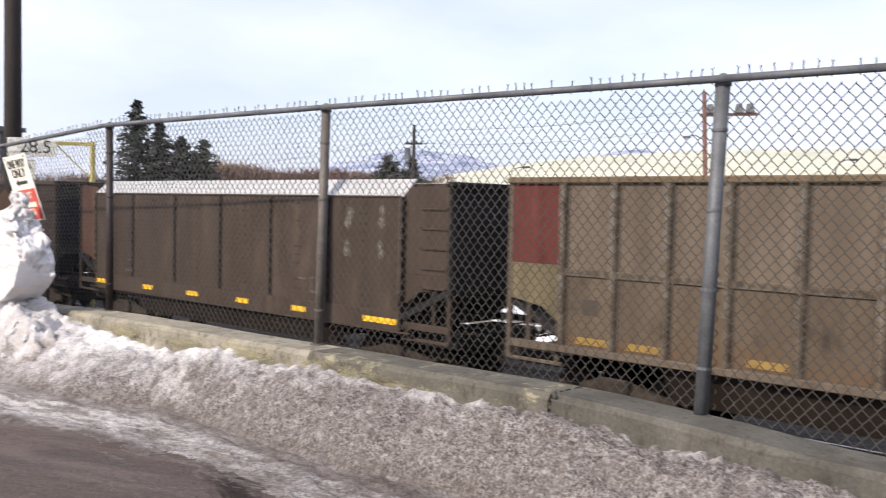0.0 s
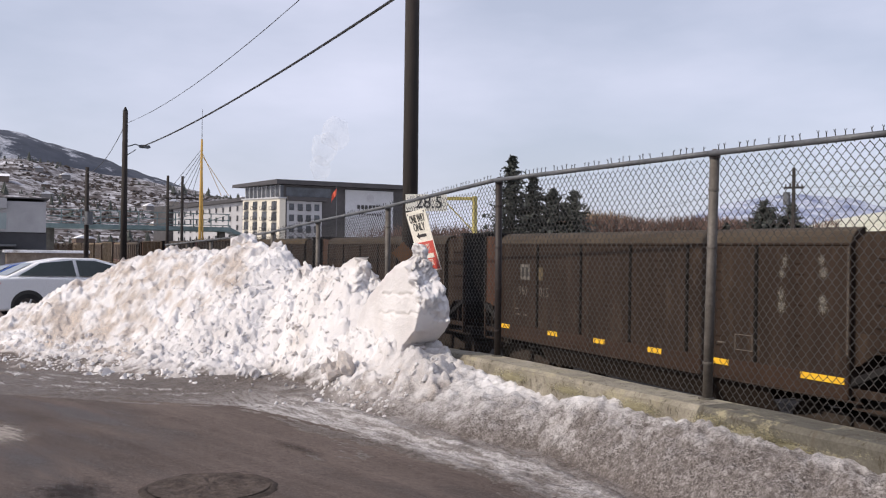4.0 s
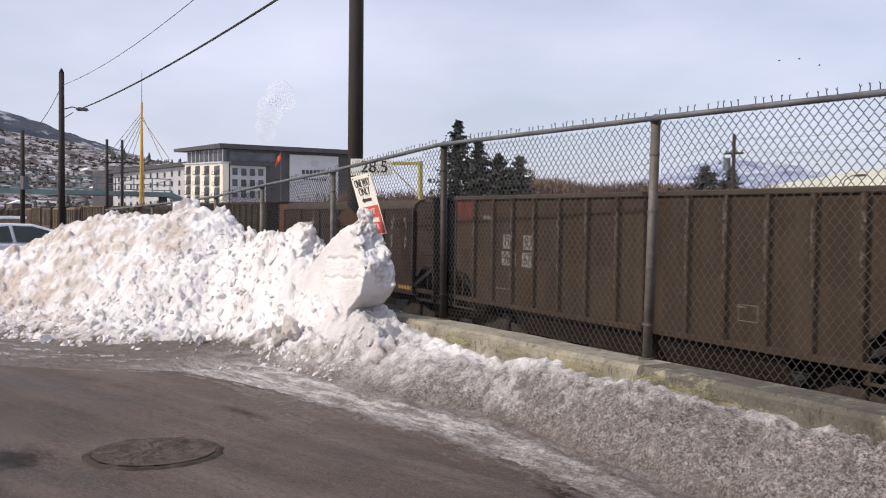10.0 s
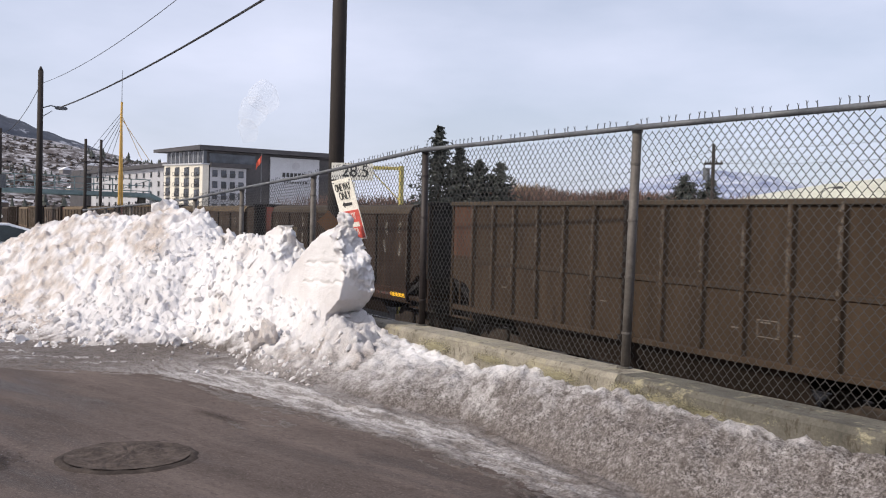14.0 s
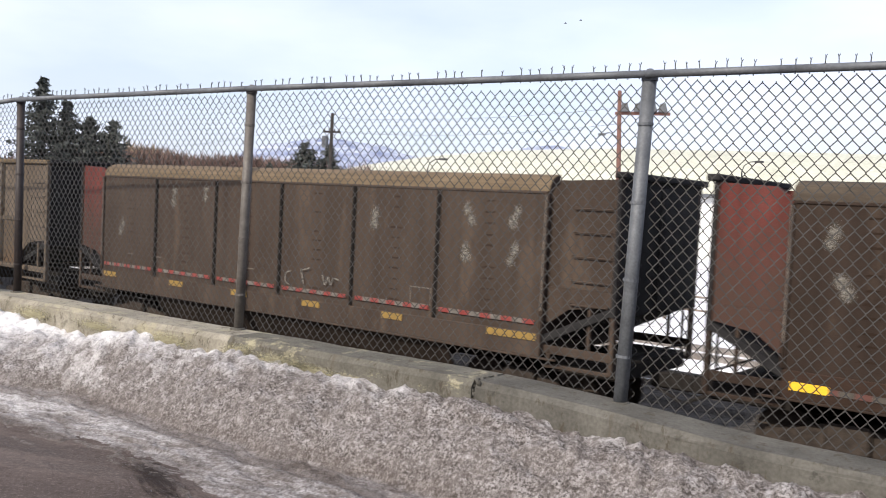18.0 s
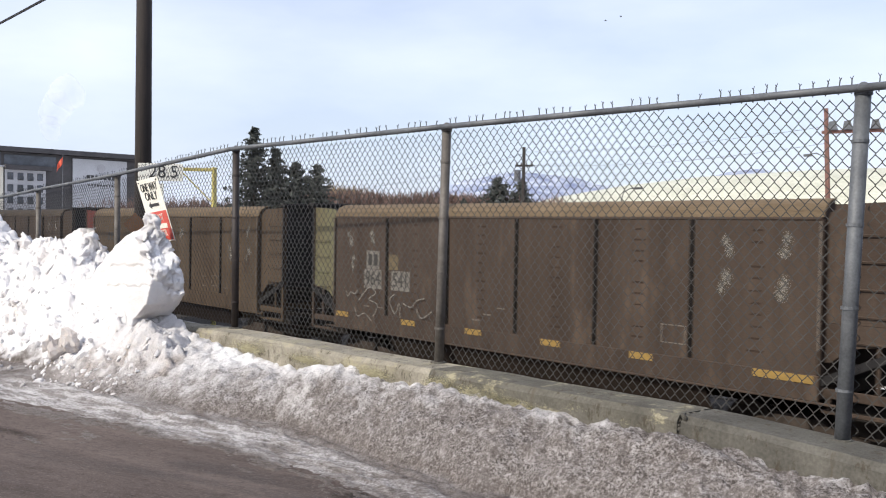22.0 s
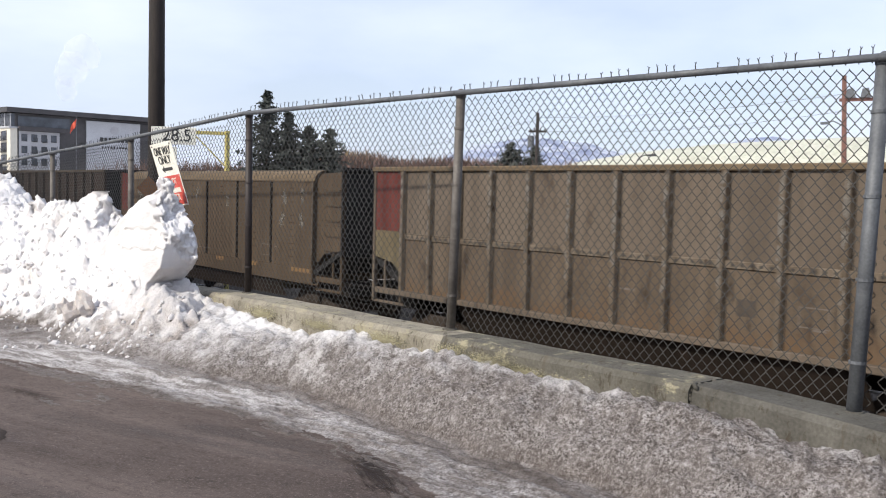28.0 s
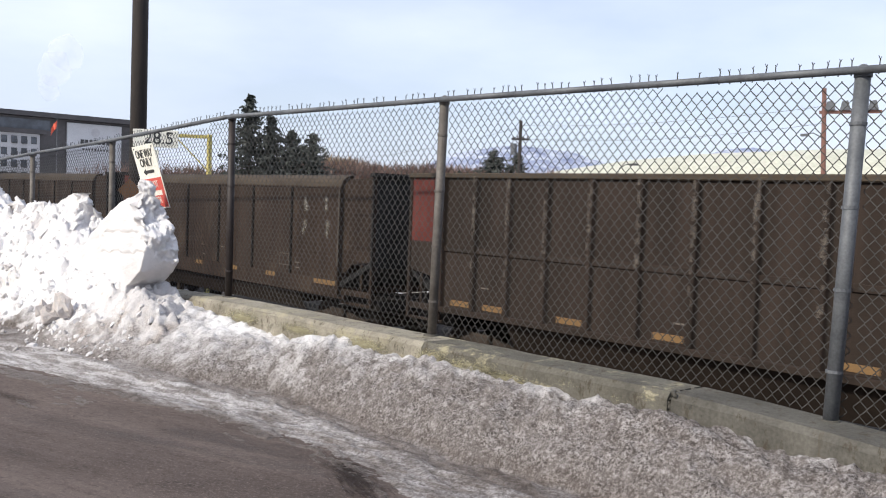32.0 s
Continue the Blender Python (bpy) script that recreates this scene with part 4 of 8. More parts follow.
wall = thing("wall_south", "low weathered concrete retaining wall, stained and cracked", "wall", kind="structure")
for a, b in ((-30, -20.6), (-20.585, -14.5), (-14.485, -8.45), (-8.442, -5.0), (-4.994, -2.95), (-2.925, 3.6), (3.61, 7.3)):
    wall_piece(a, b, wall)

part("wall_core", Geo().box(-29.8, 7.2, WALL_Y0 + 0.05, WALL_Y1 - 0.05, -0.3, 0.24), concrete, wall)

POSTS = [-25.6, -23.1, -20.6, -18.2, -15.97, -13.6, -10.95, -8.18, -5.14, -2.08, 1.0, 4.1, 7.2]
LEAN_X = {-5.14: -0.07, -2.08: -0.09}
fence = thing("chain_link_fence", "galvanised chain-link fence on a low concrete wall", "fence")


def diamond_bay(x0, x1):
    """Woven wires: each one a zigzag that hooks its neighbours at the knuckles."""
    v, f = [], []
    W, H, r = 0.03366, 0.03876, 0.0028
    zt = lambda x: lerp_table(x, TOP) - 0.012
    zb = lambda x: lerp_table(x, BASE) + 0.012

    def seg(a, b):
        dx, dz = b[0] - a[0], b[2] - a[2]
        l = math.hypot(dx, dz)
        nx, nz = -dz / l * r, dx / l * r
        o = len(v)
        for p in (a, b):
            v.extend(((p[0] + nx, p[1] - r * 0.5, p[2] + nz), (p[0] - nx, p[1] - r * 0.5, p[2] - nz), (p[0], p[1] + r, p[2])))
        f.extend(((o, o + 1, o + 4, o + 3), (o + 1, o + 2, o + 5, o + 4), (o + 2, o, o + 3, o + 5)))

    for k in range(int(x0 / W) - 1, int(x1 / W) + 2):
        c = k * W
        if not x0 + 0.02 < c < x1 - 0.02:
            continue
        n = int((zt(c) - zb(c)) / H)
        z0 = zb(c)
        bow = 0.012 * math.sin(c * 2.1) + 0.006 * math.sin(c * 7.3)
        last = None
        for i in range(n + 1):
            s = 1 if (i + k) % 2 == 0 else -1
            z = z0 + i * H
            y = MESH_Y + 0.0015 * s + bow * math.sin(math.pi * i / n)
            x = c + s * (W / 2 - 0.001)
            p, q = (x, y, z - 0.0035), (x, y, z + 0.0035)
            if last:
                seg(last, p)
            seg(p, q)
            last = q
    g = Geo()
    g.v, g.f = v, f
    return g


def tips_bay(x0, x1):
    """Twisted wire ends that stand over the rail, one to a diamond, each with a small fork."""
    g = Geo()
    TIP_Y = MESH_Y - 0.05
    W = 0.0673
    rnd = random.Random(int(x0 * 10))
    for k in range(int(x0 / W) - 1, int(x1 / W) + 1):
        x = k * W + 0.0165
        if not x0 + 0.03 < x < x1 - 0.03 or rnd.random() < 0.12:
            continue
        z = lerp_table(x, TOP)
        h = rnd.uniform(0.056, 0.072)
        t = rnd.gauss(0, 0.008) if rnd.random() < 0.85 else rnd.uniform(-0.03, 0.03)
        g.tube((x, TIP_Y, z - 0.02), (x + t, TIP_Y + rnd.uniform(-0.006, 0.006), z + h * 0.8), 0.0036, 4, 0.0030)
        for s in (-1, 1):
            g.tube((x + t, TIP_Y, z + h * 0.78), (x + t + s * rnd.uniform(0.002, 0.007), TIP_Y + s * 0.004, z + h + rnd.uniform(-0.003, 0.006)), 0.0021, 4)
    return g


for a, b in zip(POSTS, POSTS[1:]):
    part("wire_mesh", diamond_bay(a, b), wire, fence)
    n = 4
    g = Geo()
    for i in range(n):
        xa, xb = a + (b - a) * i / n, a + (b - a) * (i + 1) / n
        g.tube((xa, FENCE_Y, lerp_table(xa, TOP)), (xb, FENCE_Y, lerp_table(xb, TOP)), 0.021, 10)
    part("top_rail", g, galv, fence, smooth=True)
tips = Geo()
for a, b in zip(POSTS, POSTS[1:]):
    q = tips_bay(a, b)
    tips.add(q.v, q.f)
tagged(part("wire_fringe", tips, wire, fence), kind="stuff")
for x in POSTS:
    zb, zt = lerp_table(x, BASE), lerp_table(x, TOP)
    r = 0.038 if x > -3 else 0.034
    xb = x + LEAN_X.get(x, 0.0)
    m = galv_brown if x == -8.18 else galv_dull if x < -5 else galv
    po = part("post", Geo().tube((xb, FENCE_Y + 0.05, zb - 0.1), (x, FENCE_Y + 0.05, zt - 0.005), r, 20), m, fence, smooth=True)
    part("post_cap", Geo().tube((x, FENCE_Y + 0.05, zt - 0.03), (x, FENCE_Y + 0.05, zt + 0.012), r + 0.006, 14).tube((x, FENCE_Y + 0.05, zt + 0.012), (x, FENCE_Y + 0.05, zt + 0.035), r + 0.004, 14, 0.012), m, po)
    for k in range(4):
        z = zb + 0.25 + k * (zt - zb - 0.35) / 3.4
        xx = xb + (x - xb) * (z - zb) / (zt - zb)
        part("tie_band", Geo().tube((xx, FENCE_Y + 0.05, z), (xx, FENCE_Y + 0.05, z + 0.016), r + 0.005, 12), m, po)
    part("footing", Geo().tube((xb, FENCE_Y + 0.045, zb - 0.05), (xb, FENCE_Y + 0.045, zb + 0.012), 0.075, 12, 0.055), concrete, po)

# ---- the railway ----
def along(s, y=0.0, z=0.0):
    """A place on the line: s metres towards the east of its origin, y across it, z above the rails."""
    c, si = math.cos(TRACK_A), math.sin(TRACK_A)
    return Vector((TRACK_O.x + s * c + y * si, TRACK_O.y - s * si + y * c, TRACK_O.z - TRACK_G * s + z))


def line_pose(s):
    p = along(s)
    return pose(p.x, p.y, p.z, 0, math.degrees(TRACK_G), -math.degrees(TRACK_A))


for n, y in enumerate((1.55, 6.6, 11.2)):
    track = thing("railway_track", "steel rails on dark wooden ties in snowy ballast", "railway track", "parallel tracks", line_pose(0), kind="structure")
    part("ballast_bed", Geo().prism([(y - 2.6, -0.75), (y - 1.6, -0.17), (y + 1.6, -0.17), (y + 2.6, -0.75)], -230, 60, "x"), ballast if n < 2 else snow_flat, track)
    for ry in (y - 0.755, y + 0.755):
        part("rail", Geo().prism([(ry - 0.07, -0.17), (ry - 0.07, -0.155), (ry - 0.012, -0.13), (ry - 0.012, -0.045), (ry - 0.036, -0.03), (ry - 0.036, 0), (ry + 0.036, 0), (ry + 0.036, -0.03), (ry + 0.012, -0.045), (ry + 0.012, -0.13), (ry + 0.07, -0.155), (ry + 0.07, -0.17)], -230, 60, "x"), rail_steel, track)
    if n == 0:
        for k in range(70):
            part("tie", lambda: Geo().box(-0.12, 0.12, y - 1.3, y + 1.3, -0.3, -0.155, 0.015), tie_wood, track, at=(-28 + k * 0.55, 0, 0), key=("tie", n))

# dark cinders over the snow; their colour also gives the shade under the train
side = grid("trackside", -60, 30, 90, 5.02, 22.0, 44, lambda x, y: ground_z(x, y) + 0.13 + 0.03 * noise.noise((x * 2, y * 2, 1)), ballast)
tagged(side, "dark cindery ground, shade under the train put into its colour", "ground", kind="structure")

PITCH, LONG, WIDE = 16.18, 14.75, 3.1


def wheel_geo():
    g = Geo()
    n = 22
    for (ya, ra), (yb, rb) in zip([(0, 0.30), (0, 0.45), (0.11, 0.46), (0.11, 0.49), (0.14, 0.49)], [(0, 0.45), (0.11, 0.46), (0.11, 0.49), (0.14, 0.49), (0.14, 0.1)]):
        o = len(g.v)
        v = [(ra * math.cos(6.28319 * k / n), ya, ra * math.sin(6.28319 * k / n)) for k in range(n)] + [(rb * math.cos(6.28319 * k / n), yb, rb * math.sin(6.28319 * k / n)) for k in range(n)]
        g.add(v, [(k, (k + 1) % n, n + (k + 1) % n, n + k) for k in range(n)])
    g.add([(0.30 * math.cos(6.28319 * k / n), 0.03, 0.30 * math.sin(6.28319 * k / n)) for k in range(n)], [tuple(range(n))])
    g.tube((0, -0.06, 0), (0, 0.06, 0), 0.12, 10)
    return g


def side_frame_geo(y0, y1):
    g = Geo()
    g.prism([(-1.12, 0.42), (-1.12, 0.60), (-0.75, 0.66), (-0.35, 0.80), (0.35, 0.80), (0.75, 0.66), (1.12, 0.60), (1.12, 0.42), (0.78, 0.42), (0.40, 0.22), (-0.40, 0.22), (-0.78, 0.42)], y0, y1)
    for k in range(3):
        for i in range(5):
            g.tube((-0.2 + k * 0.2, y0 - 0.05, 0.36 + i * 0.07), (-0.2 + k * 0.2, y0 - 0.05, 0.40 + i * 0.07), 0.075, 8)
    return g


def truck(parent, x):
    t = part("truck", Geo().box(-0.3, 0.3, 0.4, WIDE - 0.4, 0.45, 0.85, 0.04).box(-1.0, 1.0, 1.35, 1.75, 0.5, 0.62).tube((-0.89, 0.62, 0.46), (-0.89, WIDE - 0.62, 0.46), 0.08, 8).tube((0.89, 0.62, 0.46), (0.89, WIDE - 0.62, 0.46), 0.08, 8),
             truck_rust, parent, "sooty four-wheel truck", at=(x, 0, 0), key="truck")
    for y0, y1 in ((0.52, 0.66), (WIDE - 0.66, WIDE - 0.52)):
        part("side_frame", lambda: side_frame_geo(y0, y1), truck_rust, t, key=("sf", y0))
    wheels = []
    for wx in (-0.89, 0.89):
        wheels.append(part("wheel", wheel_geo, truck_rust, t, at=(wx, 0.74, 0.46), key="wheel"))
        part("wheel", wheel_geo, truck_rust, t, at=pose(wx, WIDE - 0.74, 0.46, 0, 0, 180), key="wheel")
    return wheels


def tub(x0, x1, z0, kind):
    """The car's body: upright sides with the top rolled or squared, and an empty pit above the floor."""
    if kind == "rolled":
        out = [(0, z0), (0, 3.80), (0.03, 3.90), (0.10, 3.99), (0.22, 4.05), (0.34, 4.07)]
    elif kind == "hipped":
        out = [(0, z0), (0, 3.78), (0.34, 4.10), (0.36, 4.12)]
    else:
        out = [(0, z0), (0, 4.04), (0.10, 4.04)]
    inner = [(out[-1][0] + 0.02, out[-1][1]), (0.38, 1.9)]
    left = out + inner
    poly = left + [(WIDE - y, z) for y, z in reversed(left)]
    return Geo().prism(poly, x0, x1, "x")


def grab(parent, x0, x1, z, mt, y=0.0):
    part("grab_iron", lambda: Geo().path([(x0, y, z + 0.03), (x0, y - 0.045, z), (x1, y - 0.045, z), (x1, y, z + 0.03)], 0.011, 5), mt, parent, key=("grab", x0, x1, z, y))


S_POSTS = [1.13, 3.23, 5.33, 7.36, 9.34, 11.33, 13.5]
R_POSTS = [1.16, 2.14, 3.09, 4.08, 5.14, 6.21, 7.29, 8.38, 9.45, 10.46, 11.45, 12.45, 13.42]
MOVING, WHEELS = [], []


def coal_car(k, style, paint, lip, end, label, plates="row", reflect=False, rusty=False):
    """An open coal wagon; k counts the cars from the east. x runs east along it, y away from the street, z up from the rails."""
    car = thing("coal_car", label, "railway wagon", "coal cars in the train", line_pose(0))
    MOVING.append((car, k))
    m = CAR[paint]
    posts = R_POSTS if style == "ribbed" else S_POSTS
    x0, x1 = posts[0], posts[-1]
    kind = {"smooth": "rolled", "hipped": "hipped", "ribbed": "square"}[style]
    zb = 1.36 if style == "ribbed" else 1.20
    body = part("body", lambda: tub(x0, x1, zb, kind).prism([(0.5, zb), (WIDE - 0.5, zb), (WIDE - 0.8, 0.75), (0.8, 0.75)], x0 + 2.6, x1 - 2.6, "x"), m, car, key=("body", style))
    # top chord and bottom sill
    if style == "ribbed":
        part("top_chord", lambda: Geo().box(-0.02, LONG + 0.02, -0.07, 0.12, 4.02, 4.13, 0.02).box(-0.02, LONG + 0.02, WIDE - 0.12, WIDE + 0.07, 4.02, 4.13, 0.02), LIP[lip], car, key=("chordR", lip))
        part("bottom_sill", lambda: Geo().box(0.9, LONG - 0.9, -0.09, 0.02, 1.24, 1.36, 0.015).box(0.9, LONG - 0.9, WIDE - 0.02, WIDE + 0.09, 1.24, 1.36, 0.015), m, car, key="sillR")
        band = CAR["tan_rib"] if paint == "tan" else m
        if k != 7:
            part("waist_band", lambda: Geo().box(x0, x1, -0.035, 0.01, 2.51, 2.63, 0.01), band, car, key="waist")
        # shade on the lower body is put into this dark paint
        part("lower_hopper", lambda: Geo().prism([(0.03, 1.25), (0.05, 1.25), (0.46, 0.62), (0.44, 0.62)], 3.0, LONG - 3.0, "x"), CAR["dark"], car, "lower hopper side, coloured dark as if in shade", key="hopperR")
    else:
        pr = [(-0.004, 3.80), (0.026, 3.905), (0.096, 3.997), (0.218, 4.057), (0.34, 4.077), (0.34, 4.06), (0.22, 4.04), (0.11, 3.98), (0.045, 3.89), (0.02, 3.79)] if style == "smooth" else [(-0.006, 3.775), (0.336, 4.11), (0.37, 4.13), (0.37, 4.10), (0.34, 4.08), (0.01, 3.76)]
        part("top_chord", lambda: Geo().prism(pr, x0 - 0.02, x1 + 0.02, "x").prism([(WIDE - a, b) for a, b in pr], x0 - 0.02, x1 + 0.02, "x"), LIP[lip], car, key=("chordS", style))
        part("bead", lambda: Geo().box(x0, x1, -0.02, 0.01, 3.755, 3.795, 0.008), m, car, key="bead")
        part("bottom_sill", lambda: Geo().box(x0, x1, -0.018, 0.015, 1.16, 1.54, 0.012), CAR["sill"] if rusty else m, car, key="sillS")
        part("sill_lip", lambda: Geo().box(x0 - 0.3, x1 + 0.3, -0.035, 0.015, 1.13, 1.165, 0.008), m, car, key="silllip")
        # dark paint stands for the shade below the sill here too
        part("lower_hopper", lambda: Geo().prism([(0.03, 1.17), (0.05, 1.17), (0.42, 0.62), (0.40, 0.62)], 3.2, LONG - 3.2, "x"), CAR["dark"], car, "lower hopper side, coloured dark as if in shade", key="hopper")
        rnd = random.Random(k * 13)
        welds = Geo()
        for xa, xb in zip(posts, posts[1:]):               # a column of rusty weld marks on each panel
            xc = (xa + xb) / 2 + rnd.uniform(-0.08, 0.08)
            for q in range(11):
                z, w = 1.78 + 0.182 * q + rnd.uniform(-0.01, 0.01), rnd.uniform(0.09, 0.16)
                if rnd.random() < 0.9:
                    welds.add([(xc - w, -0.003, z - 0.016), (xc + w * rnd.uniform(0.5, 1), -0.003, z - rnd.uniform(0.008, 0.022)), (xc + w, -0.003, z + 0.016), (xc - w * rnd.uniform(0.4, 1), -0.003, z + rnd.uniform(0.012, 0.024))], [(0, 1, 2, 3)])
        tagged(part("weld_rust", welds, WELD.get(paint, WELD["brown"]), car), "faint rusty weld marks on the panels", kind="stuff")
    if style == "ribbed":
        rnd = random.Random(k * 7)
        low = CAR["low_tan"] if paint == "tan" else m
        part("lower_panel", lambda: Geo().box(x0, x1, -0.004, 0.0, 1.37, 2.51), low, car, "grimy lower panel", key="lowerpanel")
        chips, holes = Geo(), Geo()
        for x in posts:
            for q in range(34 if paint == "tan" else 22):
                z = rnd.choice((rnd.uniform(2.0, 3.95), rnd.uniform(2.9, 3.9)))
                w, h = rnd.uniform(0.015, 0.04), rnd.uniform(0.03, 0.16)
                o = x + rnd.choice((-0.03, -0.02, 0.02))
                chips.add([(o - w * 0.5, -0.088, z), (o + w * 0.5, -0.088, z + rnd.uniform(-0.02, 0.02)), (o + w * 0.3, -0.088, z + h), (o - w * 0.3, -0.088, z + h * 0.9)], [(0, 1, 2, 3)])
            if x < posts[-1] and k != 7:
                for q in range(5):
                    holes.add([(x + 0.20 + q * 0.165 + 0.032 * math.cos(a), -0.0385, 2.57 + 0.030 * math.sin(a)) for a in (0, 1.05, 2.1, 3.14, 4.19, 5.24)], [tuple(range(6))])
        tagged(part("chipped_paint", chips, mark_board if paint == "tan" else mark_worn, car), "pale chipped paint on the ribs", kind="stuff")
        if k != 7:
            tagged(part("perforation", holes, mark_dark, car), "row of dark holes along the band", kind="stuff")
    for n, x in enumerate(posts):
        if style == "ribbed":
            part("rib", lambda: Geo().prism([(-0.075, 0.0), (-0.045, -0.085), (0.045, -0.085), (0.075, 0.0)], 1.36, 4.03, "z"), band, car, at=(x, 0, 0), key="rib")
            # shade at both feet of the rib, drawn as thin dark strips
            part("rib_seam", lambda: Geo().box(0.070, 0.094, -0.007, 0.0, 1.37, 4.02).box(-0.086, -0.070, -0.007, 0.0, 1.37, 4.02), under, car, "dark strips painted as the rib's shade on the panel", at=(x, 0, 0), key="ribshade")
            part("rib", lambda: Geo().prism([(-0.075, 0.0), (-0.045, 0.085), (0.045, 0.085), (0.075, 0.0)], 1.36, 4.03, "z"), m, car, at=(x, WIDE, 0), key="ribfar")
        else:
            if n in (0, len(posts) - 1):
                part("edge_strip", lambda: Geo().box(-0.012, 0.012, -0.052, -0.044, 1.9, 3.74, 0.002), mark_worn, car, "pale worn edge of the end post", at=(x, 0, 0), key="estrip")
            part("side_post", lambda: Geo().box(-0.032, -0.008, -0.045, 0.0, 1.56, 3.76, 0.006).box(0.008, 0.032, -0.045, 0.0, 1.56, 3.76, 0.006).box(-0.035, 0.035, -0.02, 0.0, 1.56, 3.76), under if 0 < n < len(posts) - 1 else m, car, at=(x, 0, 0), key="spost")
    # ends: upright sheet, side wings, sloping floor sheet, corner posts, steps
    for side in (0, 1):
        xe = 0.0 if side == 0 else LONG
        xi = x0 if side == 0 else x1
        d = 1 if side == 0 else -1
        top = 4.05 if style != "hipped" else 3.98
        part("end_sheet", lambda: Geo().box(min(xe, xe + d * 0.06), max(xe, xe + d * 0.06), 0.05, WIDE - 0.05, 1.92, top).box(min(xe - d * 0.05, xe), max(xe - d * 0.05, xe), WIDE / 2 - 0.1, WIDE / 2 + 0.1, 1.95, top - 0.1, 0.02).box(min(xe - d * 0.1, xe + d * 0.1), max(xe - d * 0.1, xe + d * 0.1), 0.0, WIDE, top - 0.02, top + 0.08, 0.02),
             end_shade, car, "end sheet with its shade put into a near-black colour", key=("end", side, style))
        part("slope_sheet", lambda: Geo().prism([(xe + d * 0.06, 1.94), (xi + d * 0.35, 1.22), (xi + d * 0.35, 1.36), (xe + d * 0.06, 2.06)], 0.05, WIDE - 0.05), end_shade, car, key=("slope", side, style))
        inset = 0.0 if style == "ribbed" else 0.09
        for y0, y1, far in ((inset, inset + 0.05, 0), (WIDE - inset - 0.05, WIDE - inset, 1)):
            a, b = min(xe, xi), max(xe, xi)
            split = 2.68 if style == "ribbed" or k in (14, 17) else 2.30
            up = m if side else END["red_cap"] if k == 7 else END["grimy_red"] if end == "red" and style == "smooth" and k not in (14, 17) else END[end]
            if style == "hipped":
                poly = [(xe, split), (xi, split), (xi, 3.78), (xi - d * 0.1, 3.95), (xe, 4.02)]
            else:
                poly = [(xe, split), (xi, split), (xi, 4.05), (xe, 4.05)] if style == "ribbed" else [(xe, split), (xi, split), (xi, 3.70), (xi - d * 0.07, 3.86), (xi - d * 0.26, 3.98), (xe, 4.02)]
            part("wing_plate", lambda: Geo().prism(poly, y0, y1), up, car, (("faded red" if end == "red" else end) + " end wing plate") if side == 0 and not far else "", key=("wing", side, style, far, split))
            low = up if side or split < 2.5 else END["tan"] if paint == "tan" else m
            part("wing_skirt", lambda: Geo().prism([(xe, split - 0.004), (xi, split - 0.004), (xi, 1.72), (xi - d * 0.12, 1.74), (xi - d * 0.42, 1.96), (xe + d * 0.02, 2.08)], y0, y1), low, car, key=("skirt", side, style, far, split))
            part("corner_post", lambda: Geo().box(min(xe, xe + d * 0.08), max(xe, xe + d * 0.08), y0 - 0.03, y1 + 0.03, 1.02, 4.04, 0.01), m, car, key=("cpost", side, far))
            part("step_frame", lambda: Geo().box(a, b, y0, y1, 1.22, 1.36, 0.01).box(xe + d * 0.45 - 0.03, xe + d * 0.45 + 0.03, y0, y1, 1.36, 2.0, 0.01).box(a, b, y0, y1, 1.0, 1.06, 0.01).box(xi - d * 0.1 - 0.03, xi - d * 0.1 + 0.03, y0, y1, 1.0, 1.3), m, car, key=("step", side, style, far))
        w0, w1 = (0.16, min(0.74, x0 - 0.1)) if side == 0 else (LONG - 0.78, LONG - 0.12)
        for z in (2.05, 2.42, 2.80, 3.18, 3.55) if side or end in ("orange", "green", "tan") else ():
            grab(car, w0, w1, z, m if side or z < split else END[end], inset)
        part("coupler", lambda: Geo().box(min(xe, xe - d * 0.72), max(xe, xe - d * 0.72), WIDE / 2 - 0.11, WIDE / 2 + 0.11, 0.72, 0.98, 0.03).box(min(xe + d * 1.2, xe), max(xe + d * 1.2, xe), 0.35, WIDE - 0.35, 0.9, 1.18, 0.03).tube((xe - d * 0.3, WIDE / 2 - 0.5, 0.8), (xe - d * 0.68, WIDE / 2 - 0.45, 0.62), 0.03, 6), under, car, key=("coupler", side))
        part("brake_rod", lambda: Geo().path([(xe + d * 0.02, 0.5, 1.0), (xe + d * 0.02, 0.5, 1.95)], 0.025, 5).path([(xe + d * 0.02, WIDE - 0.5, 1.0), (xe + d * 0.02, WIDE - 0.5, 1.95)], 0.025, 5).path([(xe, 0.4, 1.3), (xe, WIDE - 0.4, 1.3)], 0.02, 5), under, car, key=("rod", side))
    for x in (1.9, LONG - 1.9):
        WHEELS.append((truck(car, x), k))
    part("centre_sill", lambda: Geo().box(0.5, LONG - 0.5, WIDE / 2 - 0.2, WIDE / 2 + 0.2, 0.75, 1.2, 0.02), under, car, key="csill")
    # yellow plates
    y = -0.024 if style != "ribbed" else -0.006
    if plates:
        mt = {"bright": reflector, "dull": refl_dull, "faint": refl_faint}[plates]
        spots = [(1.5, 0.25), (4.05, 0.24), (6.18, 0.24), (8.3, 0.24), (10.38, 0.24), (12.95, 0.48)] if style != "ribbed" else [(1.75, 0.3), (2.72, 0.3), (4.70, 0.3), (6.85, 0.3), (10.0, 0.3), (12.0, 0.3)]
        for n, (x, w) in enumerate(spots):
            zc = 1.47 if style == "ribbed" else 1.34 if k in (2, 6, 8, 10) else 1.64 if k == 5 else 1.47
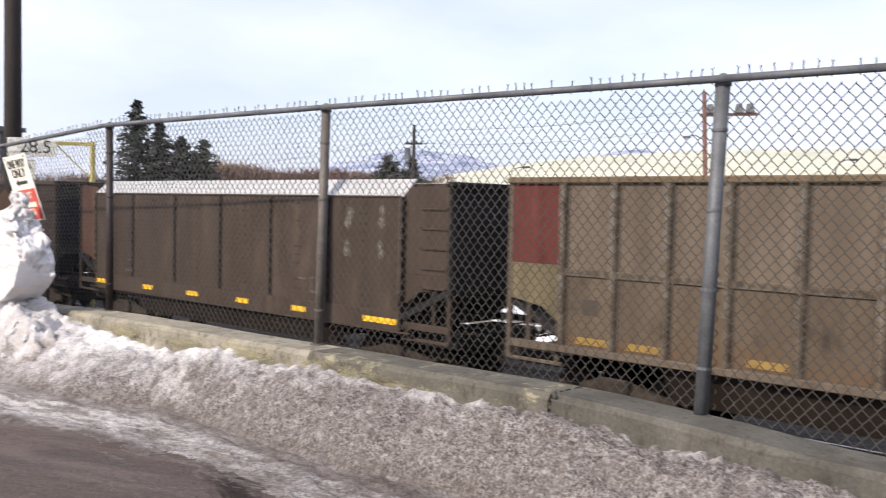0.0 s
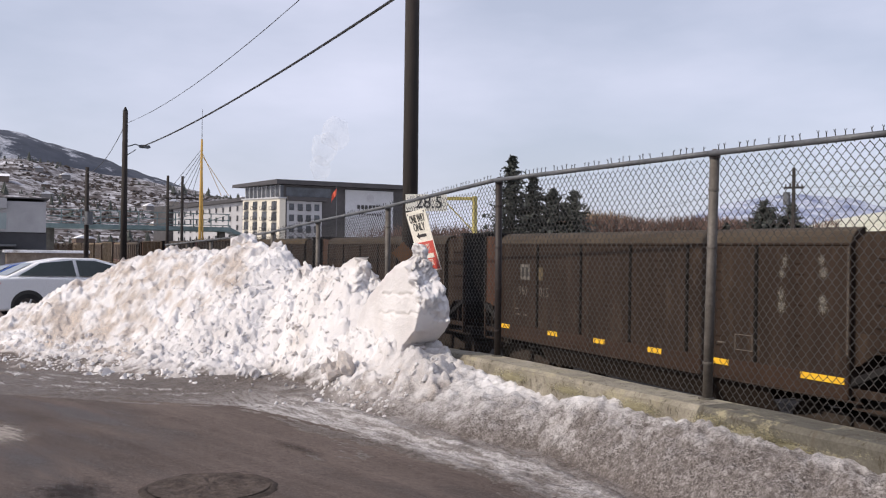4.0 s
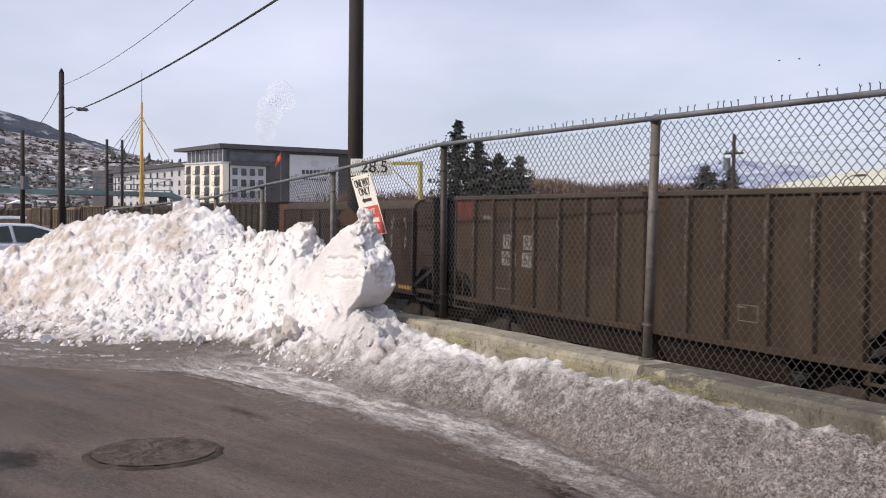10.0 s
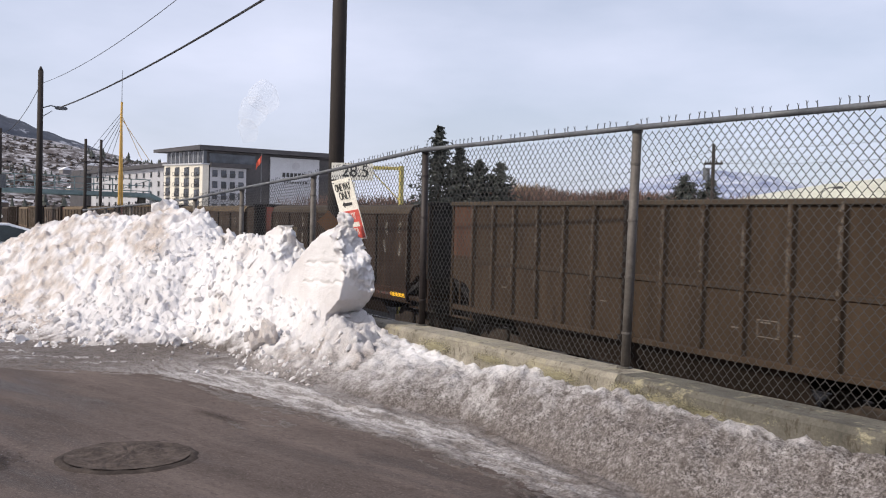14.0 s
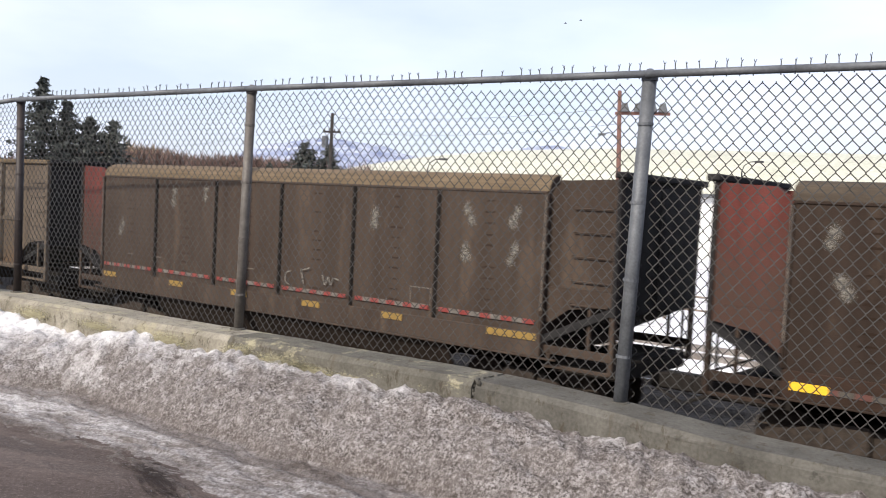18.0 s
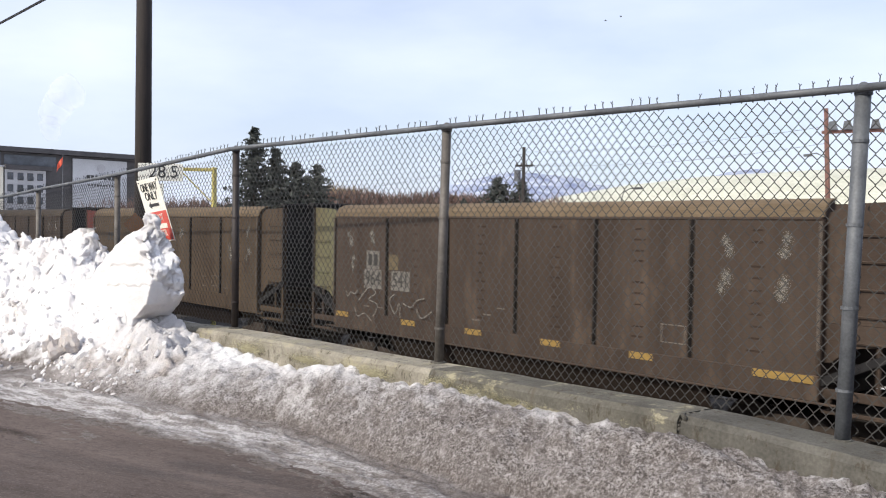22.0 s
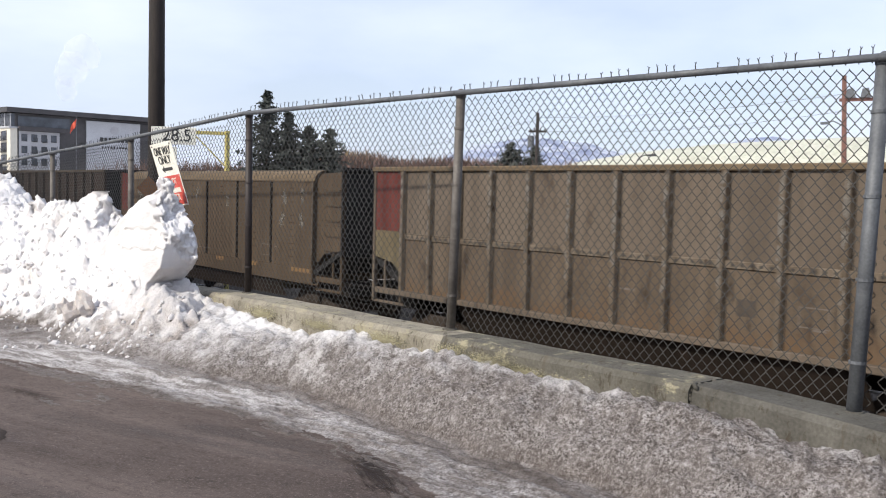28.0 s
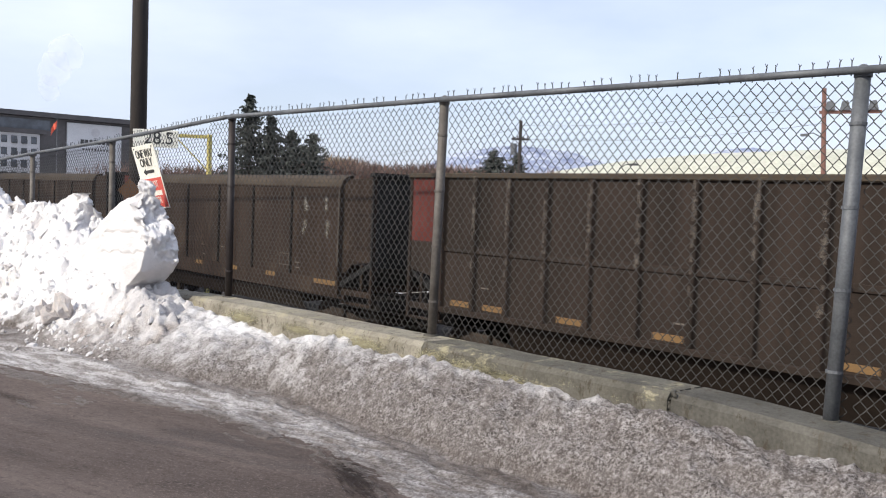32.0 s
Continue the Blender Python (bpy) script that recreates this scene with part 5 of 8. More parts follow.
            part("reflector_plate", lambda: Geo().box(-w, w, -0.003, 0.0, -0.058, 0.058), mt, car, at=(x, y - 0.006, zc), key=("plate", w))
    if reflect:
        for xa, xb in zip(posts, posts[1:]):               # red tape with white blocks, broken at the posts
            n = 9
            for q in range(n):
                x = xa + 0.12 + (xb - xa - 0.24) * (q + 0.5) / n
                w = (xb - xa - 0.24) / n / 2 - 0.001
                tape_red, tape_white = (refl_red, mark_white) if k == 11 else (tape_dirty, mark_grimy if k != 6 else mark_worn)
                part("tape_piece", lambda: Geo().box(-w, w, -0.003, 0.0, -0.038, 0.038), tape_white if q % 2 else tape_red, car, at=(x, y - 0.004, zc + (0.24 if k in (11,) else -0.01)), key=("tape", round(w, 3)))
    return car


TRAIN = [
    (0, "smooth", "brown", "brown", "red", "dull", False),
    (1, "ribbed", "tan", "tan", "red", "dull", False),
    (2, "hipped", "taupe", "pale", "brown", "bright", False),
    (3, "ribbed", "dark", "brown", "yellow", "dull", False),
    (4, "smooth", "brown", "brown", "brown", "bright", False),
    (5, "smooth", "brown", "brown", "brown", "bright", True),
    (6, "smooth", "brown", "ochre", "red", "bright", True),
    (7, "ribbed", "umber", "brown", "red", "", False),
    (8, "smooth", "brown", "brown", "orange", "dull", False),
    (9, "ribbed", "umber", "brown", "brown", "", False),
    (10, "smooth", "brown", "brown", "red", "bright", True),
    (11, "smooth", "taupe", "tan", "red", "dull", True),
    (12, "ribbed", "tan", "tan", "red", "faint", False),
    (13, "smooth", "taupe", "tan", "green", "dull", False),
    (14, "smooth", "ochre", "tan", "red", "", False),
    (15, "smooth", "taupe", "brown", "tan", "faint", False),
    (16, "ribbed", "tan", "tan", "red", "", False),
    (17, "smooth", "ochre", "tan", "red", "faint", False),
    (18, "ribbed", "dark", "brown", "red", "faint", False),
    (19, "smooth", "brown", "brown", "red", "faint", False),
] + [(k, ("smooth", "ribbed", "smooth")[k % 3], ("brown", "dark")[k % 2], "brown", ("red", "brown", "orange")[k % 3], "dull", False) for k in range(20, 32)]
LOOKS = {"smooth": "smooth-sided open coal car", "ribbed": "ribbed open coal car", "hipped": "coal car with pale sloping top"}
CARS = {}
for k, style, paint, lip, end, plates, refl in TRAIN:
    tone = {"brown": "dull brown", "tan": "tan", "dark": "dark sooty", "ochre": "ochre brown", "taupe": "grey-brown", "umber": "dull dark brown"}[paint]
    CARS[k] = coal_car(k, style, paint, lip, end, f"{tone} dusty {LOOKS[style]}, {end} end", plates, refl, k in (4, 5, 6, 10))


# ---- snow block, lumps and patches beside the street ----
# west and east edges of the two cut slabs and the end of their cut face, by height
BLOCK_W = [(0.30, -10.15), (0.95, -10.05), (1.12, -9.85), (1.28, -9.60), (1.40, -9.38), (1.48, -9.22), (1.53, -9.12), (1.56, -8.98), (1.58, -8.93), (1.66, -8.92), (1.71, -8.86)]
BLOCK_E = [(0.30, -8.80), (0.70, -8.76), (0.76, -8.62), (0.84, -8.50), (0.94, -8.42), (1.06, -8.39), (1.16, -8.42), (1.27, -8.54), (1.36, -8.66), (1.46, -8.72), (1.58, -8.70), (1.66, -8.70), (1.71, -8.76)]
BLOCK_F = [(0.30, -8.66), (0.72, -8.54), (1.08, -8.47), (1.24, -8.49), (1.40, -8.66), (1.55, -8.76), (1.71, -8.80)]
SLAB_W = [(0.70, -11.6), (1.30, -11.5), (1.40, -11.32), (1.49, -11.08), (1.55, -10.86), (1.58, -10.74)]
SLAB_E = [(0.70, -10.20), (1.10, -10.22), (1.40, -10.34), (1.58, -10.42)]
SLAB_F = [(0.70, -10.36), (1.58, -10.52)]


def snow_block(west, east, front, yc, saws, label):
    """A standing slab of snow: flat where a blade cut it, knobbly where it broke off at its east end."""
    z0, z1 = west[0][0], west[-1][0]
    nz = int((z1 - z0) / 0.016)
    v, stains, n = [], [], 0
    for j in range(nz + 1):
        z = z0 + (z1 - z0) * j / nz
        xl, xr = lerp_table(z, west), lerp_table(z, east)
        fx = min(xr - 0.02, lerp_table(z, front))
        q = min(0.05, (xr - xl) * 0.3)
        slim = 0.12 * smooth01((z - z1 + 0.26) / 0.16)
        yf, yb = yc - 0.11 - 0.10 * (1.05 - z) + 0.6 * slim, yc + 0.20 - slim
        side = Vector((yb - yf, fx - xr)).normalized()      # the broken end runs back from the cut face
        ring = [(xl + q + (fx - xl - q) * k / 59, yf, 0, -1) for k in range(60)]
        ring += [(fx + (xr - fx) * k / 30, yf + (yb - yf) * k / 30, side.x, side.y) for k in range(1, 31)]
        ring += [(xr + (xl + q - xr) * k / 18, yb, 0, 1) for k in range(1, 18)]
        ring += [(xl + q - q * math.sin(a), yb - q + q * math.cos(a), -math.sin(a), math.cos(a)) for a in [1.5708 * k / 4 for k in range(0, 5)]]
        ring += [(xl, yb - q + (yf + 2 * q - yb) * k / 8, -1, 0) for k in range(1, 8)]
        ring += [(xl + q - q * math.cos(a), yf + q - q * math.sin(a), -math.cos(a), -math.sin(a)) for a in [1.5708 * k / 4 for k in range(0, 4)]]
        n = len(ring)
        for x, y, nx, ny in ring:
            k = smooth01((x - fx + 0.14 * smooth01((z - 1.05) / 0.15) + 0.06 * noise.noise((0, 3, z * 6))) / 0.06)
            d = (0.006 + 0.060 * k) * noise.fractal((x * 7, y * 7, z * 7), 0.6, 2.1, 5) + 0.05 * k * (clumps(x, y, z, 8.0) - 0.45)
            if ny < -0.9 and any(abs(z - s - 0.03 * (x + 9)) < 0.012 for s in saws) and fx - 0.95 < x < fx:
                d -= 0.016
            top = 0.02 * noise.fractal((x * 8, y * 8, 1), 0.7, 2.0, 4) * smooth01((z - z0) / 0.3)
            v.append((x + nx * d, y + ny * d, z + top))
            stains.append((0.02, 0.0, 0.05 * (1 - k) + 0.25 * max(0.0, noise.noise((x * 3, y * 3, z * 3)))))
    f = [(j * n + i, j * n + (i + 1) % n, (j + 1) * n + (i + 1) % n, (j + 1) * n + i) for j in range(nz) for i in range(n)]
    f += [tuple(range(n - 1, -1, -1)), tuple(range(nz * n, nz * n + n))]
    g = Geo()
    g.v, g.f = v, f
    me = g.mesh("snow_block", snow_clean, True)
    stain_map(me, stains)
    return tagged(new("snow_block", me), label, "snow")


snow_block(BLOCK_W, BLOCK_E, BLOCK_F, 4.18, (1.00, 1.20), "tall cut slab of white snow leaning on the fence")
snow_block(SLAB_W, SLAB_E, SLAB_F, 4.24, (), "smooth cut slab of white snow on the heap")


ball = bmesh.new()
bmesh.ops.create_icosphere(ball, subdivisions=2, radius=1.0)
BALL_V, BALL_F = [v.co.copy() for v in ball.verts], [[v.index for v in q.verts] for q in ball.faces]
ball.free()
ball = bmesh.new()
bmesh.ops.create_icosphere(ball, subdivisions=1, radius=1.0)
PEBBLE_V, PEBBLE_F = [v.co.copy() for v in ball.verts], [[v.index for v in q.verts] for q in ball.faces]
ball.free()


def lump_geo(rnd, p, r, g):
    """One broken chunk of snow: a ball cut by random planes, its corners worn."""
    s = Vector((rnd.uniform(0.75, 1.3), rnd.uniform(0.75, 1.3), rnd.uniform(0.6, 1.0)))
    turn = Euler((rnd.uniform(0, 6), rnd.uniform(0, 6), rnd.uniform(0, 6))).to_matrix()
    cuts = [(Vector((rnd.gauss(0, 1), rnd.gauss(0, 1), rnd.gauss(0, 1))).normalized(), rnd.uniform(0.55, 0.95)) for c in range(7)]
    o = Vector((rnd.uniform(0, 50), rnd.uniform(0, 50), 0))
    c = Vector(p)
    v = []
    vs, fs = (BALL_V, BALL_F) if r > 0.045 else (PEBBLE_V, PEBBLE_F)
    for d in vs:
        k = min([1.1] + [h / (d.dot(m)) for m, h in cuts if d.dot(m) > 0.3])
        k *= r * (1 + 0.55 * noise.noise(d * 1.5 + o) + 0.35 * noise.noise(d * 3.7 + o))
        v.append(tuple(c + turn @ Vector((d.x * s.x, d.y * s.y, d.z * s.z)) * k))
    g.add(v, fs)


def snow_lumps():
    rnd = random.Random(5)
    g, stains = Geo(), []

    def lump(x, y, z, r, s):
        lump_geo(rnd, (x, y, z), r, g)
        stains.extend([s] * (len(g.v) - len(stains)))

    n = 0
    while n < 2600:
        x, y = rnd.uniform(-17.0, -8.0), rnd.uniform(-0.8, 4.6)
        z = heap_z(x, y)
        if z < 0.05 or z > 1.5 or (x < -13.3 and z > 0.42) or (x > -10.4 and z > 0.85) or y > 4.3:
            continue
        if rnd.random() < 0.55 * smooth01((0.5 + noise.noise((x * 1.7, y * 1.7, 7)) * 1.6)):   # they lie in drifts
            continue
        r = 0.010 + 0.034 * rnd.random() ** 2.5
        if rnd.random() < 0.05 and x < -9.2:
            r = rnd.uniform(0.045, 0.085)
        lump(x, y, z - r * rnd.uniform(0.1, 0.6), r, (0.08, 0.0, rnd.choice((0.0, 0.0, 0.05, 0.15, 0.35)) * (1.8 if x < -13.0 else 1.0)))
        n += 1
    for x, y, z, r in ((-13.92, 3.80, 1.84, 0.14), (-13.80, 3.86, 1.78, 0.11), (-14.05, 3.72, 1.76, 0.12), (-13.3, 4.08, 1.70, 0.13), (-13.05, 4.1, 1.58, 0.10), (-12.3, 4.16, 1.42, 0.10), (-12.05, 4.15, 1.40, 0.12),
                       (-11.2, 3.05, 0.20, 0.10), (-10.95, 3.12, 0.22, 0.08), (-9.55, 3.62, 0.36, 0.11), (-9.35, 3.66, 0.46, 0.10), (-9.80, 3.62, 0.34, 0.09)):
        lump(x, y, z, r, (0.06, 0.0, 0.7 if x > -9.9 else 0.1))
    for n in range(150):                                  # crumbs fallen on the slush
        x = rnd.uniform(-15.0, -8.5)
        e, f = lerp_table(x, EDGE), lerp_table(x, FOOT)
        y = min(f - abs(rnd.gauss(0, 0.25)) * (f - e), 4.4)
        r = rnd.uniform(0.010, 0.030)
        lump(x, y, max(0.0, bank_z(x, y)) + r * 0.3, r, (0.3, 0.1, 0.2))
    me = g.mesh("snow_lumps", snow_clean, False)
    stain_map(me, stains)
    tagged(new("snow_lumps", me), "loose lumps of ploughed snow over the heap", "snow", kind="stuff")
    for x, y, s in ((-11.35, 2.62, 1.0), (-11.7, 2.50, 0.7), (-11.0, 2.75, 0.8), (-9.6, 3.05, 0.5)):
        g = Geo()
        for k in range(22):
            lump_geo(rnd, (rnd.gauss(0, 0.14) * s, rnd.gauss(0, 0.09) * s, rnd.uniform(0.0, 0.05) * s), rnd.uniform(0.02, 0.06) * s, g)
        clod = part("snow_clod", g, snow_clean, at=(x, y, 0.03), smooth=True)
        stain_map(clod.data, [(0.08, 0.0, 0.05)] * len(clod.data.vertices))
        tagged(clod, "broken white snow clod on the wet asphalt", "snow", "snow clods on the street", "stuff")


snow_lumps()


def stain_sheet(name, x, y, w, d, turn, material, label, category="road patch"):
    """A thin sheet that follows the street, its stain fading out before its rim."""
    n = 16
    v = []
    for j in range(n + 1):
        for i in range(n + 1):
            a, b = (2 * i / n - 1), (2 * j / n - 1)
            px, py = w * a * math.cos(turn) - d * b * math.sin(turn), w * a * math.sin(turn) + d * b * math.cos(turn)
            v.append((a, b, 0.006 + 0.012 * noise.noise(((x + px) * 0.35, (y + py) * 0.35, 3))))
    f = [(j * (n + 1) + i, j * (n + 1) + i + 1, (j + 1) * (n + 1) + i + 1, (j + 1) * (n + 1) + i) for j in range(n) for i in range(n)]
    me = Geo().add(v, f).mesh(name, material, True)
    ob = tagged(new(name, me), label, category, kind="structure")
    ob.matrix_basis = Matrix.Translation((x, y, 0)) @ Matrix.Rotation(turn, 4, "Z") @ Matrix.Diagonal((w, d, 1, 1))
    return ob


iron = surf("worn_cast_iron", (0.045, 0.038, 0.034), (0.09, 0.078, 0.07), scale=9, rough=0.7, metal=0.4, bump=0.4, fine=30)
salt = soft_patch("pale_salt_stain", (0.13, 0.112, 0.10), (0.36, 0.325, 0.30), stretch=(0.9, 2.6, 1), full=1.0, ring=(0.15, 1.0))
damp = soft_patch("damp_dark_stain", (0.014, 0.010, 0.009), (0.032, 0.024, 0.021), stretch=(0.8, 1.4, 1), full=0.6, rough=0.6, ring=(-0.25, 1.0))
tar = soft_patch("crumbled_tar", (0.016, 0.012, 0.011), (0.048, 0.039, 0.034), stretch=(1.5, 1.5, 1), full=0.32, ring=(0.1, 1.0))
tread = soft_patch("gritty_tread_mark", (0.014, 0.011, 0.010), (0.060, 0.050, 0.044), stretch=(6.0, 3.0, 1), full=0.45, ring=(-0.4, 1.0))
stain_sheet("salt_patch", -9.45, 0.04, 1.35, 0.62, 0.47, salt, "pale streaky salt stain on the asphalt")
stain_sheet("damp_patch", -6.70, 0.72, 0.55, 0.42, 0.3, damp, "damp dark stain on the asphalt")
stain_sheet("damp_patch", -6.4, -0.55, 0.9, 0.6, 0.5, damp, "damp dark stain on the asphalt")
stain_sheet("damp_patch", -7.5, 2.52, 0.85, 0.17, 0.22, tread, "damp dark stain on the asphalt")
stain_sheet("damp_patch", -4.15, 3.28, 0.75, 0.22, -0.35, damp, "damp dark rim of the asphalt beside the slush")
stain_sheet("damp_patch", -3.1, 2.85, 0.9, 0.30, -0.45, damp, "damp dark rim of the asphalt beside the slush")
hole = thing("manhole", "round manhole sunk in rough crumbled asphalt", "manhole", at=(-6.42, 1.56, 0.0), kind="structure")
nr = 64
cv, cf = [(0, 0, 0.017)], []
for ring in range(1, 9):
    for k in range(nr):
        a, r = 6.28319 * k / nr, 0.40 * ring / 8
        cv.append((r * math.cos(a), r * math.sin(a), 0.015 + 0.016 * noise.fractal((r * math.cos(a) * 9, r * math.sin(a) * 9, 5), 0.6, 2.0, 3) * (1 - (r / 0.4) ** 6)))
cf += [(0, 1 + k, 1 + (k + 1) % nr) for k in range(nr)]
cf += [(1 + q * nr + k, 1 + (q + 1) * nr + k, 1 + (q + 1) * nr + (k + 1) % nr, 1 + q * nr + (k + 1) % nr) for q in range(7) for k in range(nr)]
part("cover", Geo().add(cv, cf), surf("crumbled_fill", (0.042, 0.033, 0.029), (0.100, 0.081, 0.071), scale=13, rough=0.9, gloss=0.1, bump=1.0, fine=45), hole)
rv, rf = [], []
for k in range(nr):
    a = 6.28319 * k / nr
    h = 0.003 + 0.010 * noise.noise((3 * math.cos(a), 3 * math.sin(a), 4)) + 0.006 * noise.noise((11 * math.cos(a), 11 * math.sin(a), 4))
    for r, z in ((0.395, 0.008), (0.405, h + 0.008), (0.43, h + 0.006), (0.455, -0.004)):
        r *= 1 + 0.05 * noise.noise((4 * math.cos(a), 4 * math.sin(a), 9)) + 0.03 * noise.noise((14 * math.cos(a), 14 * math.sin(a), 2))
        rv.append((r * math.cos(a), r * math.sin(a), z))
for k in range(nr):
    for q in range(3):
        b = (k + 1) % nr
        rf.append((k * 4 + q, b * 4 + q, b * 4 + q + 1, k * 4 + q + 1))
part("collar", Geo().add(rv, rf), patch_tar, hole, smooth=True)
stain_sheet("tar_collar", -6.42, 1.56, 0.60, 0.56, 0.2, tar, "crumbled tar round the manhole")

# crumbled edges of the joint in the wall
rnd = random.Random(31)
g = Geo()
for k in range(26):
    z = rnd.uniform(0.30, 0.53)
    lump_geo(rnd, (-2.9375 + rnd.gauss(0, 0.014), WALL_Y0 + 0.012 + rnd.uniform(-0.01, 0.02), z), rnd.uniform(0.010, 0.024), g)
for k in range(12):
    lump_geo(rnd, (-2.9375 + rnd.gauss(0, 0.014), rnd.uniform(WALL_Y0 + 0.03, WALL_Y1), lerp_table(-2.94, BASE) - 0.012), rnd.uniform(0.010, 0.020), g)
tagged(part("joint_rubble", g, concrete, wall, smooth=True), "crumbled concrete in the wall joint", kind="stuff")
# flaked yellow paint left on the wall
flaked = soft_patch("flaked_yellow_paint", (0.22, 0.200, 0.125), (0.37, 0.342, 0.225), stretch=(4.0, 1, 1.6), full=0.8, ring=(-0.2, 1.0))
for x, w, h, dz in ((-4.45, 0.55, 0.085, 0.10), (-4.15, 0.40, 0.07, 0.12), (-4.85, 0.30, 0.10, 0.09), (-5.6, 0.45, 0.08, 0.10), (-6.5, 0.5, 0.08, 0.10), (-7.4, 0.5, 0.10, 0.10)):
    slope = (lerp_table(x + w, BASE) - lerp_table(x - w, BASE)) / (2 * w)
    g = Geo().add([(-1, 0, -1), (1, 0, -1), (1, 0, 1), (-1, 0, 1)], [(0, 1, 2, 3)])
    part("paint_patch", g, flaked, wall, "flaked yellow paint", at=Matrix.Translation((x, WALL_Y0 - 0.030, lerp_table(x, BASE) - dz)) @ Matrix.Rotation(-math.atan(slope), 4, "Y") @ Matrix.Diagonal((w, 1, h, 1)))


# ---- signs and poles by the fence ----
def one_way_sign(m, w, h):
    s = thing("one_way_sign", "tilted white and red street sign stuck in the snow heap", "sign", at=m)
    plate = part("sign_plate", Geo().box(-w / 2, w / 2, 0.0, 0.004, -h / 2, h / 2, 0.001), sign_white, s)
    part("red_field", Geo().box(-w / 2 + 0.015, w / 2 - 0.015, -0.003, 0.0, -h / 2 + 0.015, -h * 0.02), sign_red, plate)
    part("arrow", Geo().prism([(-0.11, 0.0), (-0.055, 0.035), (-0.055, 0.016), (0.11, 0.016), (0.11, -0.016), (-0.055, -0.016), (-0.055, -0.035)], -0.003, 0.0), sign_black, plate, at=(0, 0, h * 0.085))
    for text, z, mt, size in (("ONE WAY", 0.365, sign_black, 0.12), ("ONLY", 0.225, sign_black, 0.12), ("DO NOT", -0.12, sign_white, 0.10), ("ENTER", -0.37, sign_white, 0.10)):
        ob = new("lettering", lettering(text, size, mt))
        ob.parent = plate
        ob.matrix_basis = Matrix.Translation((0, -0.004, z * h)) @ Matrix.Diagonal((0.62 if len(text) > 5 else 0.8, 1, 1, 1))
    part("bar", Geo().box(-w * 0.32, w * 0.36, -0.006, -0.003, -h * 0.29, -h * 0.215), sign_white, plate)
    for x, z in ((-w * 0.42, h * 0.46), (w * 0.42, h * 0.46), (w * 0.42, -h * 0.46)):
        part("bolt", lambda: Geo().tube((0, -0.008, 0), (0, 0, 0), 0.008, 8), galv, plate, at=(x, 0, z), key="bolt")
    part("sign_post", Geo().box(-0.025, 0.025, 0.005, 0.04, -h / 2 - 0.12, h / 2 - 0.05, 0.004), galv, s)


SA, SB, SC = Vector((-9.306, 4.299, 2.060)), Vector((-8.856, 4.308, 2.094)), Vector((-8.806, 4.489, 1.459))
SIGN_W, SIGN_H = (SB - SA).length, (SC - SB).length
su = (SB - SA).normalized()
sn = su.cross((SB - SC).normalized()).normalized()
sw = sn.cross(su)
SIGN_M = Matrix.Translation((SA + SC) / 2) @ Matrix((su, -sn, sw)).transposed().to_4x4()
one_way_sign(SIGN_M, SIGN_W, SIGN_H)

POLE = Vector((-15.52, 7.21, 0))
pole = thing("utility_pole", "tall dark creosoted wooden utility pole with mile signs", "utility pole", at=(POLE.x, POLE.y, -2.45))
part("shaft", Geo().tube((0, 0, 0), (0.05, 0, 12.2), 0.155, 14, 0.118), pole_wood, pole, smooth=True)
for z, w in ((10.4, 1.1),):
    part("crossarm", Geo().box(-0.06, 0.06, -w, w, z, z + 0.12, 0.01), pole_wood, pole)
side = Matrix.Translation((0.0, 0, 0)) @ Matrix.Rotation(radians(61), 4, "Z")
board = part("mile_board", Geo().box(-0.06, 0.68, -0.20, -0.18, 0, 0.30, 0.003), sign_white, pole, "white board with black mile number", at=Matrix.Translation((0, 0, 4.90)) @ side)
ob = new("lettering", lettering("28.5", 0.30, sign_black))
ob.parent = board
ob.matrix_basis = Matrix.Translation((0.36, -0.203, 0.15)) @ Matrix.Diagonal((0.95, 1, 1, 1))
board = part("letter_board", Geo().box(0.10, 0.36, -0.20, -0.18, 0, 0.34, 0.003), sign_white, pole, "small white board with one black sign", at=Matrix.Translation((0, 0, 4.52)) @ side)
ob = new("lettering", lettering("0", 0.32, sign_black))
ob.parent = board
ob.matrix_basis = Matrix.Translation((0.23, -0.203, 0.16)) @ Matrix.Diagonal((0.8, 1, 1, 1))
diamond_orange = surf("faded_orange_sheet", (0.085, 0.036, 0.010), (0.13, 0.055, 0.014), scale=4, rough=0.6, bump=0)
part("warning_board", Geo().prism([(-0.20, 0), (0, -0.20), (0.20, 0), (0, 0.20)], -0.19, -0.175), diamond_orange, pole, "orange diamond board", at=Matrix.Translation((0, 0, 4.15)) @ side @ Matrix.Translation((-0.1, 0, 0)))

LAMP_POLE = Vector((-47.6, 6.8, 0))
lp = thing("street_lamp", "dark wooden pole with a street lamp on a short arm", "street lamp", at=LAMP_POLE)
part("pole", Geo().tube((0, 0, -0.5), (0, 0, 8.75), 0.17, 12, 0.12).tube((0, 0, 8.75), (0, 0, 8.95), 0.12, 12, 0.03), pole_wood, lp, smooth=True)
part("arm", Geo().path([(0, 0, 7.0), (0.15, 0.45, 7.15), (0.2, 0.75, 7.08)], 0.03, 6).path([(0, 0, 6.55), (0.15, 0.5, 6.9)], 0.02, 6), galv, lp)
part("lamp_head", Geo().prism([(0.6, 7.05), (0.7, 7.14), (1.1, 7.12), (1.18, 7.03), (1.1, 6.98), (0.7, 6.98)], 0.12, 0.3, "x"), galv, lp)


